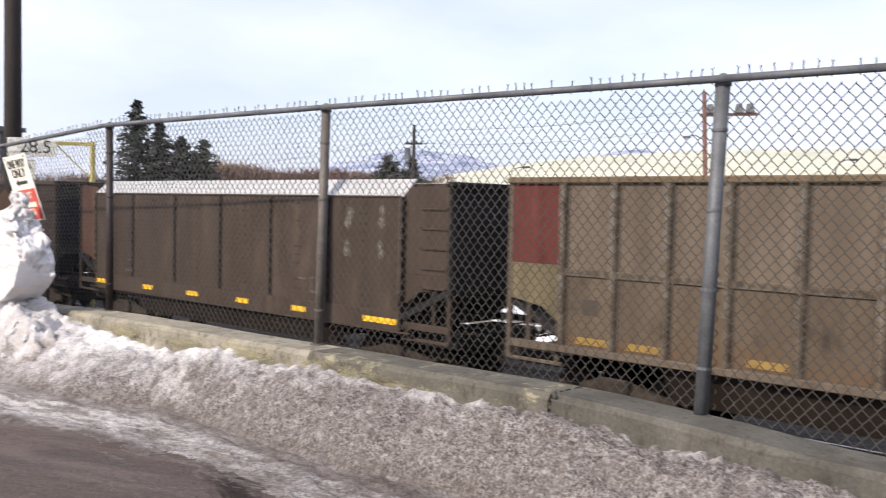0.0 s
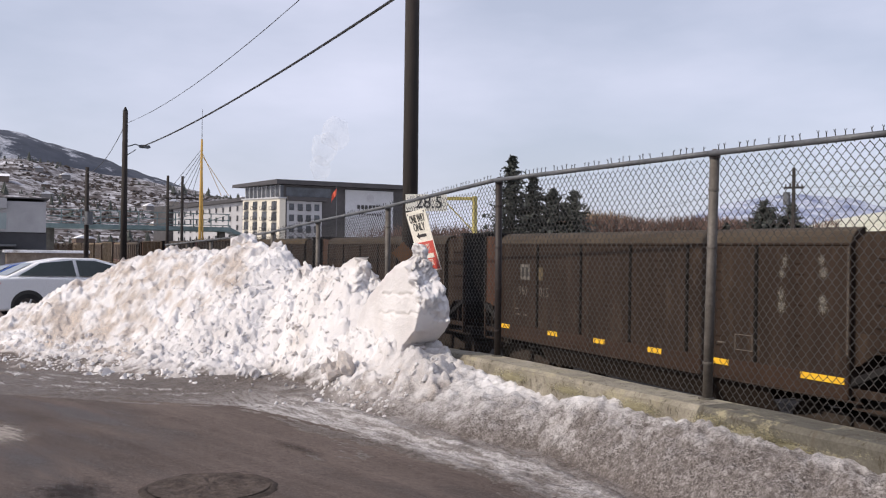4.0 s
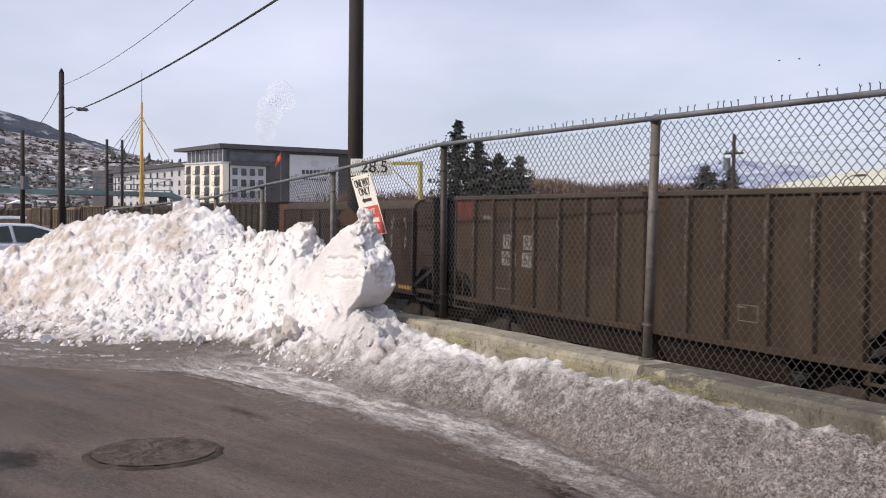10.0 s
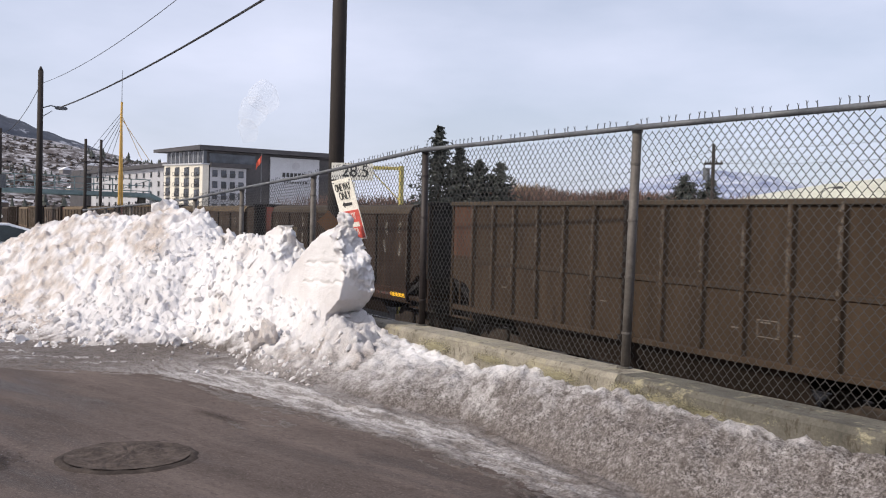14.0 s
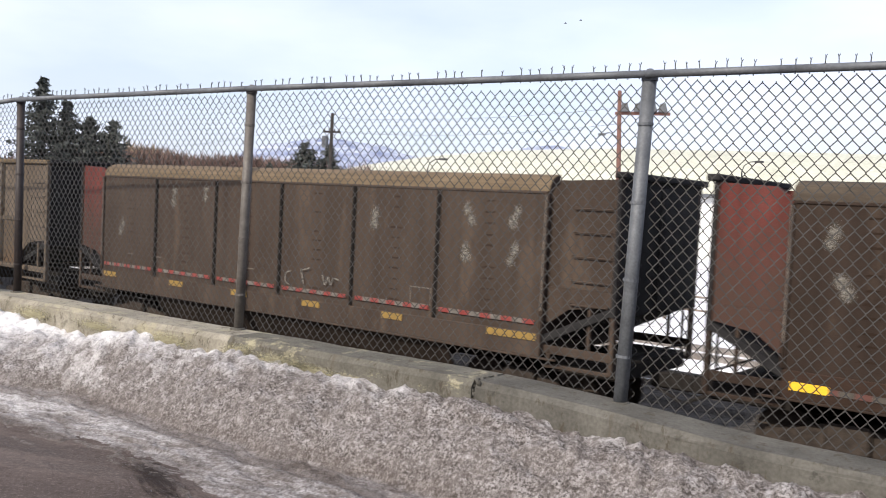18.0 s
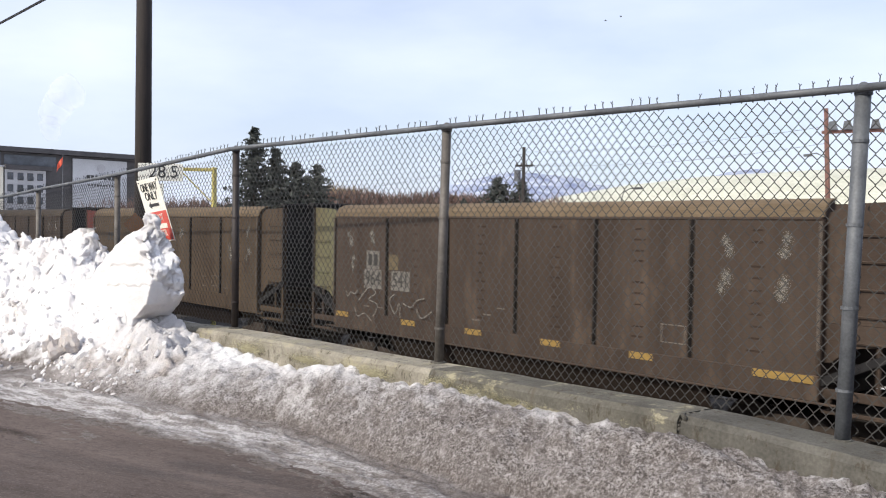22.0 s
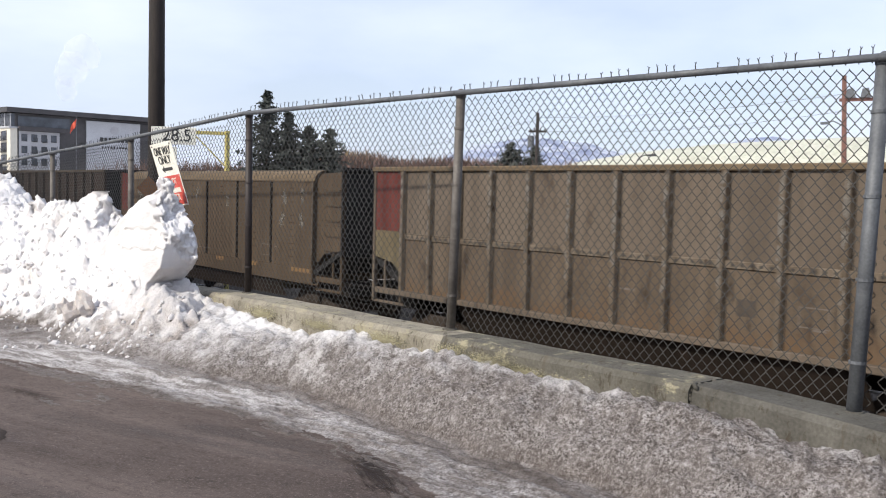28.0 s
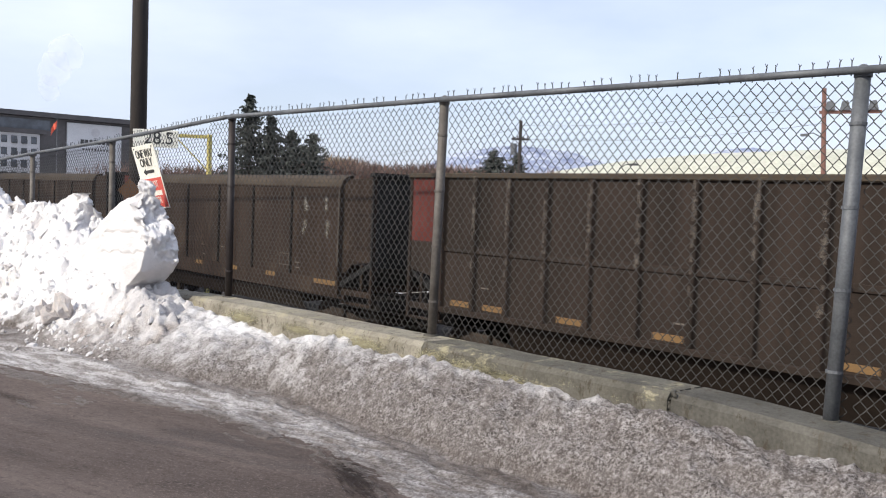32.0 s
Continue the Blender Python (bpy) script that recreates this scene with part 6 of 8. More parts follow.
def cable(name, p, q, sag, r, label):
    pts = []
    for i in range(25):
        t = i / 24
        a = Vector(p).lerp(Vector(q), t)
        pts.append((a.x, a.y, a.z - sag * 4 * t * (1 - t)))
    return tagged(part(name, Geo().path(pts, r, 5), sign_black), label, "cable", "overhead cables")


cable("overhead_cable", (-47.4, 7.55, 7.05), (-15.52, 7.21, 6.53), 0.25, 0.030, "thick black overhead cable between two poles")
cable("overhead_cable", (-47.6, 6.8, 8.14), (-15.52, 7.21, 8.20), 0.557, 0.011, "thin overhead wire between two poles")
cable("overhead_cable", (-61.7, 6.6, 6.9), (-47.6, 6.75, 8.0), 0.5, 0.016, "thin overhead wire between two poles")


for (a, b, c), (d, e, f), sag in (((-39.4, 42.6, 6.9), (-20.9, 43.5, 7.0), 0.3), ((-39.4, 42.6, 6.1), (-20.9, 43.5, 6.2), 0.4), ((-39.4, 42.6, 6.8), (-69.0, 47.5, 5.6), 0.5)):
    cable("overhead_cable", (a, b, c), (d, e, f), sag, 0.010, "thin overhead wire beyond the tracks")


def plain_pole(name, x, y, z0, z1, r, mt, label, arms=(), lean=0.0):
    p = thing(name, label, "utility pole", "far utility poles", at=(x, y, z0))
    part("shaft", Geo().tube((0, 0, 0), (lean, 0, z1 - z0), r * 1.15, 10, r * 0.8), mt, p, smooth=True)
    for z, w, ang in arms:
        part("crossarm", Geo().box(-w, w, -0.05, 0.05, z - z0, z - z0 + 0.12, 0.01), mt, p, at=pose(lean, 0, 0, 0, 0, ang))
        for s in (-0.8, -0.3, 0.3, 0.8):
            part("insulator", lambda: Geo().tube((0, 0, 0), (0, 0, 0.14), 0.04, 6), iron, p, at=pose(lean, 0, 0, 0, 0, ang) @ Matrix.Translation((w * s, 0, z - z0 + 0.12)), key="insul")
    return p


p2 = plain_pole("far_pole", -61.75, 6.6, -0.3, 7.25, 0.14, pole_wood, "dark wooden pole with a transformer can")
part("transformer", Geo().tube((0.25, 0.1, 4.0), (0.25, 0.1, 4.8), 0.25, 10), galv, p2)
ha = plain_pole("far_pole", -83.67, 15.5, -2, 8.9, 0.14, pole_wood, "dark wooden leg of a double-pole frame")
hb = plain_pole("far_pole", -83.45, 16.7, -2, 8.9, 0.14, pole_wood, "dark wooden leg of a double-pole frame", arms=((6.9, 1.4, 85),))
fp = plain_pole("far_pole", -39.5, 42.6, -2.6, 7.2, 0.12, pole_wood, "weathered wooden pole with one crossarm and a transformer", arms=((6.0, 0.55, 40),), lean=0.1)
part("transformer", Geo().tube((-0.25, -0.2, 7.7), (-0.25, -0.2, 8.4), 0.2, 10), galv, fp)
fl = plain_pole("floodlight_pole", -20.5, 43.5, -2.7, 7.85, 0.13, pole_red, "leaning red-brown pole with floodlights on a crossarm", lean=-0.35)
part("crossarm", Geo().box(-0.2, 2.5, -0.06, 0.06, 9.35, 9.5, 0.01), pole_red, fl, at=pose(-0.33, 0, 0, 0, 0, 25))
for x in (0.25, 0.9, 1.6, 2.1):
    part("floodlight", lambda: Geo().prism([(-0.2, 0.05), (-0.12, 0.45), (0.14, 0.5), (0.26, 0.08)], -0.2, 0.2), galv, fl, at=pose(-0.33, 0, 0, 0, 0, 25) @ Matrix.Translation((x, 0, 9.45)), key="flood")
part("lamp_arm", Geo().path([(-0.3, 0, 8.2), (-0.7, -0.2, 8.45), (-1.0, -0.3, 8.4)], 0.03, 5).box(-1.25, -0.9, -0.4, -0.2, 8.3, 8.42, 0.02), galv, fl)
for x, y, z in ((-42.1, 56.0, 4.6), (-22.2, 66.5, 5.1)):
    cl = thing("street_lamp", "black street lamp with a curved arm beyond the tracks", "street lamp", "far lamps", at=(x, y, -2.6))
    part("pole", Geo().tube((0, 0, 0), (0, 0, z + 2.6), 0.06, 8), sign_black, cl)
    part("arm", Geo().path([(0, 0, z + 2.6), (0.15, 0.05, z + 3.05), (0.5, 0.25, z + 3.3), (0.9, 0.5, z + 3.35)], 0.04, 6), sign_black, cl)
    part("lamp_head", Geo().box(0.75, 1.3, 0.35, 0.75, z + 3.25, z + 3.4, 0.03), sign_black, cl)
post_yellow = surf("pale_yellow_steel", (0.42, 0.35, 0.10), (0.52, 0.44, 0.15), scale=3, rough=0.5, bump=0.05)
gate = thing("yellow_post", "yellow steel post with a braced arm beyond the fence", "post", at=(-30.5, 16.75, -2.2))
part("post", Geo().box(-0.07, 0.07, -0.07, 0.07, 0, 6.2, 0.01), post_yellow, gate)
part("arm", Geo().box(-0.045, 0.045, -1.25, 0.0, 6.05, 6.17, 0.01), post_yellow, gate, at=pose(0, 0, 0, 0, 0, -30))
part("brace", Geo().tube((0, -1.15, 6.05), (0, -0.03, 4.9), 0.025, 6), post_yellow, gate, at=pose(0, 0, 0, 0, 0, -30))


# ---- trees ----
bark = surf("grey_brown_bark", (0.05, 0.038, 0.03), (0.11, 0.085, 0.07), scale=6, rough=0.95, bump=0.5, stretch=(4, 4, 0.6))
needles = surf("dark_blue_green_needles", (0.030, 0.036, 0.031), (0.072, 0.080, 0.070), scale=2.5, rough=0.8, bump=0)
twigs_brown = surf("bare_reddish_twigs", (0.10, 0.060, 0.050), (0.19, 0.125, 0.10), scale=0.4, rough=0.9, bump=0)
twigs_gold = surf("bare_golden_twigs", (0.22, 0.155, 0.09), (0.34, 0.25, 0.15), scale=0.4, rough=0.9, bump=0)


def conifer(name, x, y, z0, h, w, seed, label, lean=0.0):
    rnd = random.Random(seed)
    t = thing(name, label, "tree", "conifers beyond the tracks", at=(x, y, z0))
    part("trunk", Geo().tube((0, 0, 0), (lean, 0, h * 0.97), 0.02 * h, 8, 0.01), bark, t)
    g = Geo()
    z = h * 0.10
    while z < h:
        k = 1 - z / h
        reach = w * 0.62 * (k ** 0.8) * rnd.uniform(0.7, 1.15) + 0.15
        for b in range(rnd.randint(7, 10)):
            a = rnd.uniform(0, 6.283)
            L = reach * rnd.uniform(0.55, 1.1)
            if rnd.random() < 0.12:
                continue
            droop = rnd.uniform(-0.1, 0.35) * L
            n = max(2, int(L / 0.34))
            for i in range(n):
                s = (i + 0.6) / n
                px, py, pz = lean * z / h + math.cos(a) * L * s, math.sin(a) * L * s, z - droop * s * s + 0.15 * s
                for c in range(3):
                    sz = rnd.uniform(0.26, 0.55) * (1.15 - 0.5 * s)
                    d = Vector((rnd.gauss(0, 1), rnd.gauss(0, 1), rnd.gauss(-0.2, 0.45))).normalized() * sz
                    e = Vector((rnd.gauss(0, 1), rnd.gauss(0, 1), rnd.gauss(0, 0.35))).normalized() * sz * 0.42
                    o = Vector((px, py, pz)) + Vector((rnd.gauss(0, 0.09), rnd.gauss(0, 0.09), rnd.gauss(0, 0.07)))
                    g.add([tuple(o - d * 0.6), tuple(o + e), tuple(o + d), tuple(o - e)], [(0, 1, 2, 3)])
        z += rnd.uniform(0.20, 0.36) * (0.6 + 0.5 * k)
    me = bpy.data.meshes.new("crown")
    me.from_pydata(g.v, [], g.f)
    me.materials.append(needles)
    new("crown", me).parent = t
    return t


conifer("spruce_tree", -77.3, 46.4, -2.3, 14.0, 9.6, 1, "tall dark spruce with drooping branches")
conifer("spruce_tree", -76.3, 48.2, -2.3, 12.2, 8.4, 2, "dark spruce beside a taller spruce")
conifer("spruce_tree", -75.2, 49.7, -2.3, 10.9, 10.5, 3, "broad dark spruce with dense branches")
conifer("spruce_tree", -74.3, 51.2, -2.3, 10.7, 11.5, 4, "broad dark spruce with an uneven top", 0.5)
conifer("pine_tree", -66.4, 68.0, -2.5, 10.2, 13.5, 7, "ragged dark pine beyond the tracks")
conifer("pine_tree", -64.5, 69.4, -2.5, 9.8, 11.5, 8, "ragged dark pine beyond the tracks")
conifer("spruce_tree", -69.0, 65.6, -2.5, 7.9, 4.2, 9, "small dark spruce beyond the tracks")


def brush(name, p, q, h, n, mt, seed, label, deep=6.0):
    """A row of bare shrubs: many fine twigs rising from a line."""
    rnd = random.Random(seed)
    v, f = [], []
    for i in range(n):
        t = rnd.random()
        base = Vector(p).lerp(Vector(q), t) + Vector((rnd.gauss(0, 1), rnd.gauss(0, 1) * deep / 3, 0))
        top = h * (0.84 + 0.20 * noise.noise((t * 7, seed, 0)) + 0.10 * noise.noise((t * 31, seed, 2)))
        d = Vector((rnd.gauss(0, 0.55), rnd.gauss(0, 0.55), 1)).normalized()
        s = base + Vector((0, 0, top * (1 - rnd.random() ** 1.5 * 0.75) * rnd.uniform(0.9, 1.0)))
        e = s + d * rnd.uniform(0.5, 1.3)
        r = rnd.uniform(0.03, 0.075)
        a = Vector((rnd.uniform(-1, 1), rnd.uniform(-1, 1), 0)).normalized() * r
        o = len(v)
        v += [tuple(s - a), tuple(s + a), tuple(e)]
        f.append((o, o + 1, o + 2))
    me = bpy.data.meshes.new(name)
    me.from_pydata(v, [], f)
    me.materials.append(mt)
    return tagged(new(name, me), label, "shrubs", kind="stuff")


brush("bare_shrubs", (-97, 66, -2.4), (-84, 87, -2.4), 10.9, 42000, twigs_brown, 21, "row of bare reddish-brown shrubs and trees")
brush("bare_willows", (-99.5, 66.5, -2.4), (-95, 72, -2.4), 11.8, 11000, twigs_gold, 22, "bare golden willow crowns behind the shrubs")
brush("bare_shrubs", (-92, 40, -2.4), (-84, 52, -2.4), 8.6, 9000, twigs_brown, 23, "bare brown shrubs beside the spruces")
brush("bare_shrubs", (-64, 70.5, -2.5), (-60, 74, -2.5), 8.6, 5000, twigs_brown, 25, "thin bare trees beside the pines", 3.0)
brush("bare_shrubs", (-190, 29, -1.5), (-116, 33, -1.5), 6.4, 9000, twigs_brown, 24, "bare brown shrubs under the footbridge")


# ---- the long shed beyond the tracks ----
roof_snow = surf("snowy_shed_roof", (0.42, 0.42, 0.335), (0.51, 0.51, 0.42), scale=0.35, rough=0.7, bump=0.2, fine=3, spots=(0.48, 0.47, 0.39), spot_scale=0.3)
clad = surf("pale_wall_cladding", (0.62, 0.62, 0.60), (0.74, 0.74, 0.72), scale=0.6, rough=0.6, bump=0.1)
shed = thing("long_shed", "long pale shed with a broad snow-covered curved roof", "building", at=pose(-60.5, 69.0, -2.6, 0, 0, 26))
L0, L1 = -9.0, 92.0
vault = [(0.0, 6.6), (1.2, 7.7), (3.0, 8.9), (5.5, 10.0), (9.0, 11.0), (13.0, 11.6), (18.0, 11.8), (26.0, 11.0), (36.0, 6.6)]
g = Geo()
nv = len(vault)
v, f = [], []
for x, k in ((L0, 0.0), (-5.0, 0.30), (-1.0, 0.50), (5.0, 0.70), (13.0, 0.86), (25.0, 0.97), (L1, 1.02)):
    v += [(x + 0.0, y, 6.6 + (z - 6.6) * k) for y, z in vault]
for i in range(6):
    for j in range(nv - 1):
        f.append((i * nv + j, (i + 1) * nv + j, (i + 1) * nv + j + 1, i * nv + j + 1))
part("roof", g.add(v, f), roof_snow, shed, smooth=True)
part("wall", Geo().box(L0 + 0.3, L1, 0.4, 35.5, 0, 6.59), clad, shed)
part("fascia", Geo().box(L0 - 0.2, L1, -0.25, 0.4, 6.25, 6.6, 0.03), galv, shed)
glass_dark = surf("dark_window_glass", (0.03, 0.035, 0.04), (0.06, 0.07, 0.08), scale=1, rough=0.15, bump=0)
for k in range(22):
    part("window", lambda: Geo().box(-0.9, 0.9, -0.03, 0.02, -0.6, 0.6, 0.01), glass_dark, shed, at=(3.0 + 4.0 * k, 0.38, 4.2), key="shedwin")
    if k % 3 == 0:
        part("door", lambda: Geo().box(-1.6, 1.6, -0.05, 0.02, 0, 3.0, 0.02), galv, shed, at=(5.0 + 4.0 * k, 0.38, 0), key="sheddoor")

# low things in the yard behind the train
timber = surf("grey_timber", (0.14, 0.11, 0.09), (0.26, 0.22, 0.18), scale=3, rough=0.9, bump=0.3)
rail_fence = thing("yard_fence", "low grey rail fence in the snowy yard", "fence", at=(0, 0, 0))
for k in range(30):
    x = -62 + 3.0 * k
    part("post", lambda: Geo().box(-0.06, 0.06, -0.06, 0.06, 0, 1.15, 0.01), timber, rail_fence, at=(x, 34.0, ground_z(x, 34.0) - 0.05), key="yfp")
for h in (0.45, 0.95):
    g = Geo()
    for k in range(29):
        x = -62 + 3.0 * k
        g.tube((x, 33.93, ground_z(x, 34) + h), (x + 3.0, 33.93, ground_z(x + 3.0, 34) + h), 0.045, 5)
    part("rail", g, timber, rail_fence)


# ---- the hotel ----
stucco = surf("cream_stucco", (0.52, 0.485, 0.41), (0.60, 0.565, 0.485), scale=0.5, rough=0.85, bump=0.1)
panel_grey = surf("light_grey_panels", (0.31, 0.31, 0.325), (0.38, 0.38, 0.395), scale=0.5, rough=0.7, bump=0.05)
panel_pale = surf("pale_grey_sign_wall", (0.36, 0.365, 0.385), (0.42, 0.425, 0.445), scale=0.5, rough=0.7, bump=0.05)
dark_clad = surf("charcoal_cladding", (0.030, 0.028, 0.030), (0.055, 0.050, 0.052), scale=0.8, rough=0.6, bump=0.1)
win_mat = surf("hotel_window_glass", (0.04, 0.045, 0.055), (0.09, 0.10, 0.12), scale=0.8, rough=0.12, bump=0, random=0.4)
frame_mat = surf("dark_window_frame", (0.03, 0.03, 0.03), (0.05, 0.05, 0.05), scale=3, rough=0.5, bump=0)


def window_at(parent, p, w, h, facing, balcony=False):
    """A framed window on a wall that faces +x or -y."""
    m = Matrix.Translation(p) @ (Matrix.Rotation(radians(90), 4, "Z") if facing == "x" else Matrix.Identity(4))
    win = part("window", lambda: Geo().box(-w / 2 - 0.07, w / 2 + 0.07, -0.05, 0.0, -h / 2 - 0.07, -h / 2, 0.01).box(-w / 2 - 0.07, w / 2 + 0.07, -0.05, 0.0, h / 2, h / 2 + 0.07, 0.01).box(-w / 2 - 0.07, -w / 2, -0.05, 0, -h / 2, h / 2).box(w / 2, w / 2 + 0.07, -0.05, 0, -h / 2, h / 2).box(-0.03, 0.03, -0.045, 0, -h / 2, h / 2), frame_mat, parent, at=m, key=("winframe", w, h))
    part("pane", lambda: Geo().box(-w / 2, w / 2, -0.02, -0.004, -h / 2, h / 2), win_mat, win, key=("pane", w, h))
    if balcony:
        part("balcony", lambda: Geo().box(-w / 2, w / 2, -0.45, 0, -h / 2 - 0.12, -h / 2 - 0.04, 0.01).box(-w / 2, w / 2, -0.45, -0.42, -h / 2 + 0.38, -h / 2 + 0.44).box(-w / 2, -w / 2 + 0.04, -0.45, -0.41, -h / 2, -h / 2 + 0.4).box(w / 2 - 0.04, w / 2, -0.45, -0.41, -h / 2, -h / 2 + 0.4).box(-0.02, 0.02, -0.45, -0.41, -h / 2, -h / 2 + 0.4), frame_mat, win, key=("balc", w, h))


AFAR = Matrix.Translation((0, 0, 1.5)) @ Matrix.Scale(1.75, 4) @ Matrix.Translation((0, 0, -1.5))   # the hotel stands well beyond the footbridge
hotel = thing("hotel", "grey and cream hotel with a dark flat overhanging roof", "building", at=AFAR @ Matrix.Translation((0, 0, -2.4)))
HX, HY = -133.9, 41.2
part("main_block", Geo().prism([(HX - 21, 0), (HX, 0), (HX, 15.25), (HX - 21, 16.2)], HY, HY + 19.6), dark_clad, hotel)
part("cream_front", Geo().prism([(HX - 20.6, 0), (HX + 0.15, 0), (HX + 0.15, 13.2), (HX - 20.6, 14.1)], HY - 0.5, HY).box(HX - 0.5, HX + 0.15, HY, HY + 0.4, 0, 13.2), stucco, hotel)
part("cornice", Geo().prism([(HX - 20.8, 14.1), (HX + 0.35, 13.2), (HX + 0.35, 13.4), (HX - 20.8, 14.3)], HY - 0.75, HY + 0.5), panel_pale, hotel)
part("roof", Geo().prism([(HX - 24.5, 16.35), (HX + 1.4, 15.25), (HX + 1.4, 15.9), (HX - 24.5, 16.85)], HY - 1.3, HY + 20.8), dark_clad, hotel)
part("clerestory", Geo().prism([(HX - 19.5, 14.2), (HX + 0.02, 13.4), (HX + 0.02, 15.2), (HX - 19.5, 16.1)], HY - 0.32, HY + 0.1), win_mat, hotel)
for c in range(9):
    part("mullion", lambda: Geo().box(-0.12, 0.12, -0.40, -0.3, 13.4, 15.2), panel_pale, hotel, at=(HX - 19.4 + 2.4 * c, HY, 0.85 * (8 - c) / 8), key="hmull")
part("grey_front", Geo().box(HX - 0.2, HX + 0.2, HY + 0.6, HY + 6.0, 0, 12.9, 0.03), panel_grey, hotel)
part("canopy_roof", Geo().box(HX - 0.3, HX + 0.9, HY + 0.5, HY + 6.6, 12.9, 13.5, 0.03), dark_clad, hotel)
part("upper_glazing", Geo().box(HX - 0.2, HX + 0.1, HY + 0.5, HY + 7.4, 13.5, 14.9), win_mat, hotel)
sign_wall = part("sign_wall", Geo().box(HX - 0.2, HX + 0.25, HY + 9.7, HY + 17.6, 0, 14.9, 0.03), panel_pale, hotel)
for k in range(7):                                         # the name, one dark shape for each letter
    part("name_mark", lambda: Geo().box(HX + 0.25, HX + 0.30, -0.22, 0.22, -0.30, 0.30).box(HX + 0.30, HX + 0.31, -0.06, 0.06, -0.31, 0.0), sign_black, sign_wall, at=(0, HY + 11.85 + 0.62 * k, 12.35), key="namemark")
for k in range(9):
    part("name_mark", lambda: Geo().box(HX + 0.25, HX + 0.30, -0.10, 0.10, -0.14, 0.14), mark_dark, sign_wall, at=(0, HY + 12.0 + 0.43 * k, 11.25), key="namemark2")
part("emblem", Geo().tube((HX + 0.25, HY + 13.75, 13.7), (HX + 0.30, HY + 13.75, 13.7), 0.62, 18, 0.62).tube((HX + 0.30, HY + 13.75, 13.7), (HX + 0.32, HY + 13.75, 13.7), 0.42, 18), panel_grey, sign_wall)
part("end_block", Geo().box(HX - 0.3, HX + 0.1, HY + 17.6, HY + 19.9, 0, 14.9, 0.03), dark_clad, hotel)
WING = Matrix.Translation((HX - 20.6, HY + 0.6, 0)) @ Matrix.Rotation(radians(9), 4, "Z")
part("west_wing", Geo().box(-36, 0, 0, 13, 0, 14.0, 0.05), panel_grey, hotel, at=WING)
part("wing_roof", Geo().box(-37, 0.3, -0.9, 13.5, 14.0, 14.6, 0.04), dark_clad, hotel, at=WING)
part("stair_tower", Geo().box(-44, -36, -1.2, 11, 0, 14.8, 0.05), dark_clad, hotel, at=WING)
for r in range(7):
    z = 12.3 - 1.62 * r
    for c in range(4):
        window_at(hotel, (HX - 18.2 + 5.2 * c, HY - 0.5, z + 0.25 * (3 - c)), 2.4, 1.12, "y", balcony=True)
    for c in range(4):
        window_at(hotel, (HX + 0.2, HY + 1.3 + 1.3 * c, z - 0.3), 0.62, 0.85, "x", balcony=c in (1, 2))
    for c in range(11):
        window_at(hotel, WING @ Vector((-2.0 - 3.1 * c, 0, z + 0.6)), 1.3, 0.75, "y")
flag = thing("flag", "red and orange flag on a grey pole by the hotel", "flag", at=AFAR @ Matrix.Translation((-112.6, 41.7, -2.4)))
flag_red = surf("red_flag_cloth", (0.45, 0.05, 0.03), (0.62, 0.12, 0.06), scale=2, rough=0.8, bump=0)
part("pole", Geo().tube((0, 0, 0), (0, 0, 13.6), 0.06, 8, 0.04), galv, flag)
g = Geo()
n = 9
v = [(0.12 * math.sin(i * 0.9) + 0.05 * j, -0.08 * j - i * 0.09 + 0.02, 13.4 - i * 0.14 - j * 0.9) for i in range(n) for j in range(2)]
part("cloth", g.add(v, [(2 * i, 2 * i + 1, 2 * i + 3, 2 * i + 2) for i in range(n - 1)]), flag_red, flag, smooth=True)

# ---- footbridge with a cable-stayed mast ----
teal = surf("grey_green_bridge_paint", (0.10, 0.15, 0.15), (0.17, 0.23, 0.23), scale=1.2, rough=0.6, bump=0.05)
bridge = thing("footbridge", "grey-green covered footbridge over the tracks", "footbridge", at=(0, 0, 0))
part("deck", Geo().box(-111.3, -108.6, -45, 27.2, 4.95, 5.45, 0.05), teal, bridge)
for z in (6.9, 6.2, 5.6):
    part("handrail", Geo().box(-108.72, -108.62, -45, 27.2, z, z + 0.09), teal, bridge)
for k in range(37):
    part("upright", lambda: Geo().box(-0.05, 0.05, -0.05, 0.05, 0, 1.6), teal, bridge, at=(-108.67, -45 + 2.0 * k, 5.4), key="bup")
    if k % 2 == 0 and k < 36:
        part("brace", lambda: Geo().tube((0, 0, 0), (0, 4.0, 1.45), 0.035, 5), teal, bridge, at=(-108.67, -45 + 2.0 * k, 5.45), key="bbr")
part("ramp", Geo().prism([(27.2, 5.45), (27.2, 4.95), (36.0, 0.9), (36.0, 1.4)], -111.3, -108.6, "x"), teal, bridge)
for y in (-30, -12, 8, 26.5):
    part("pier", lambda: Geo().box(-0.4, 0.4, -0.4, 0.4, -2.6, 4.96, 0.04), concrete, bridge, at=(-110, y, 0), key="pier")
mast = thing("bridge_mast", "ochre yellow cable-stay mast with a thin spire", "mast", at=(-107.5, 23.6, -2.4))
part("leg", Geo().tube((0, -0.18, 0), (0, 0, 17.7), 0.19, 10, 0.12).tube((0, 0.3, 0), (0, 0.05, 15.2), 0.14, 8, 0.07), mast_yellow, mast)
part("spire", Geo().tube((0, 0, 17.6), (0, 0, 21.2), 0.05, 6, 0.02), galv, mast)
for k in range(5):
    part("stay", Geo().tube((0, 0, 16.6 - 0.35 * k), (-1.4, -5.2 + 0.95 * k, 9.3 - 0.0 * k), 0.03, 5), galv, mast)
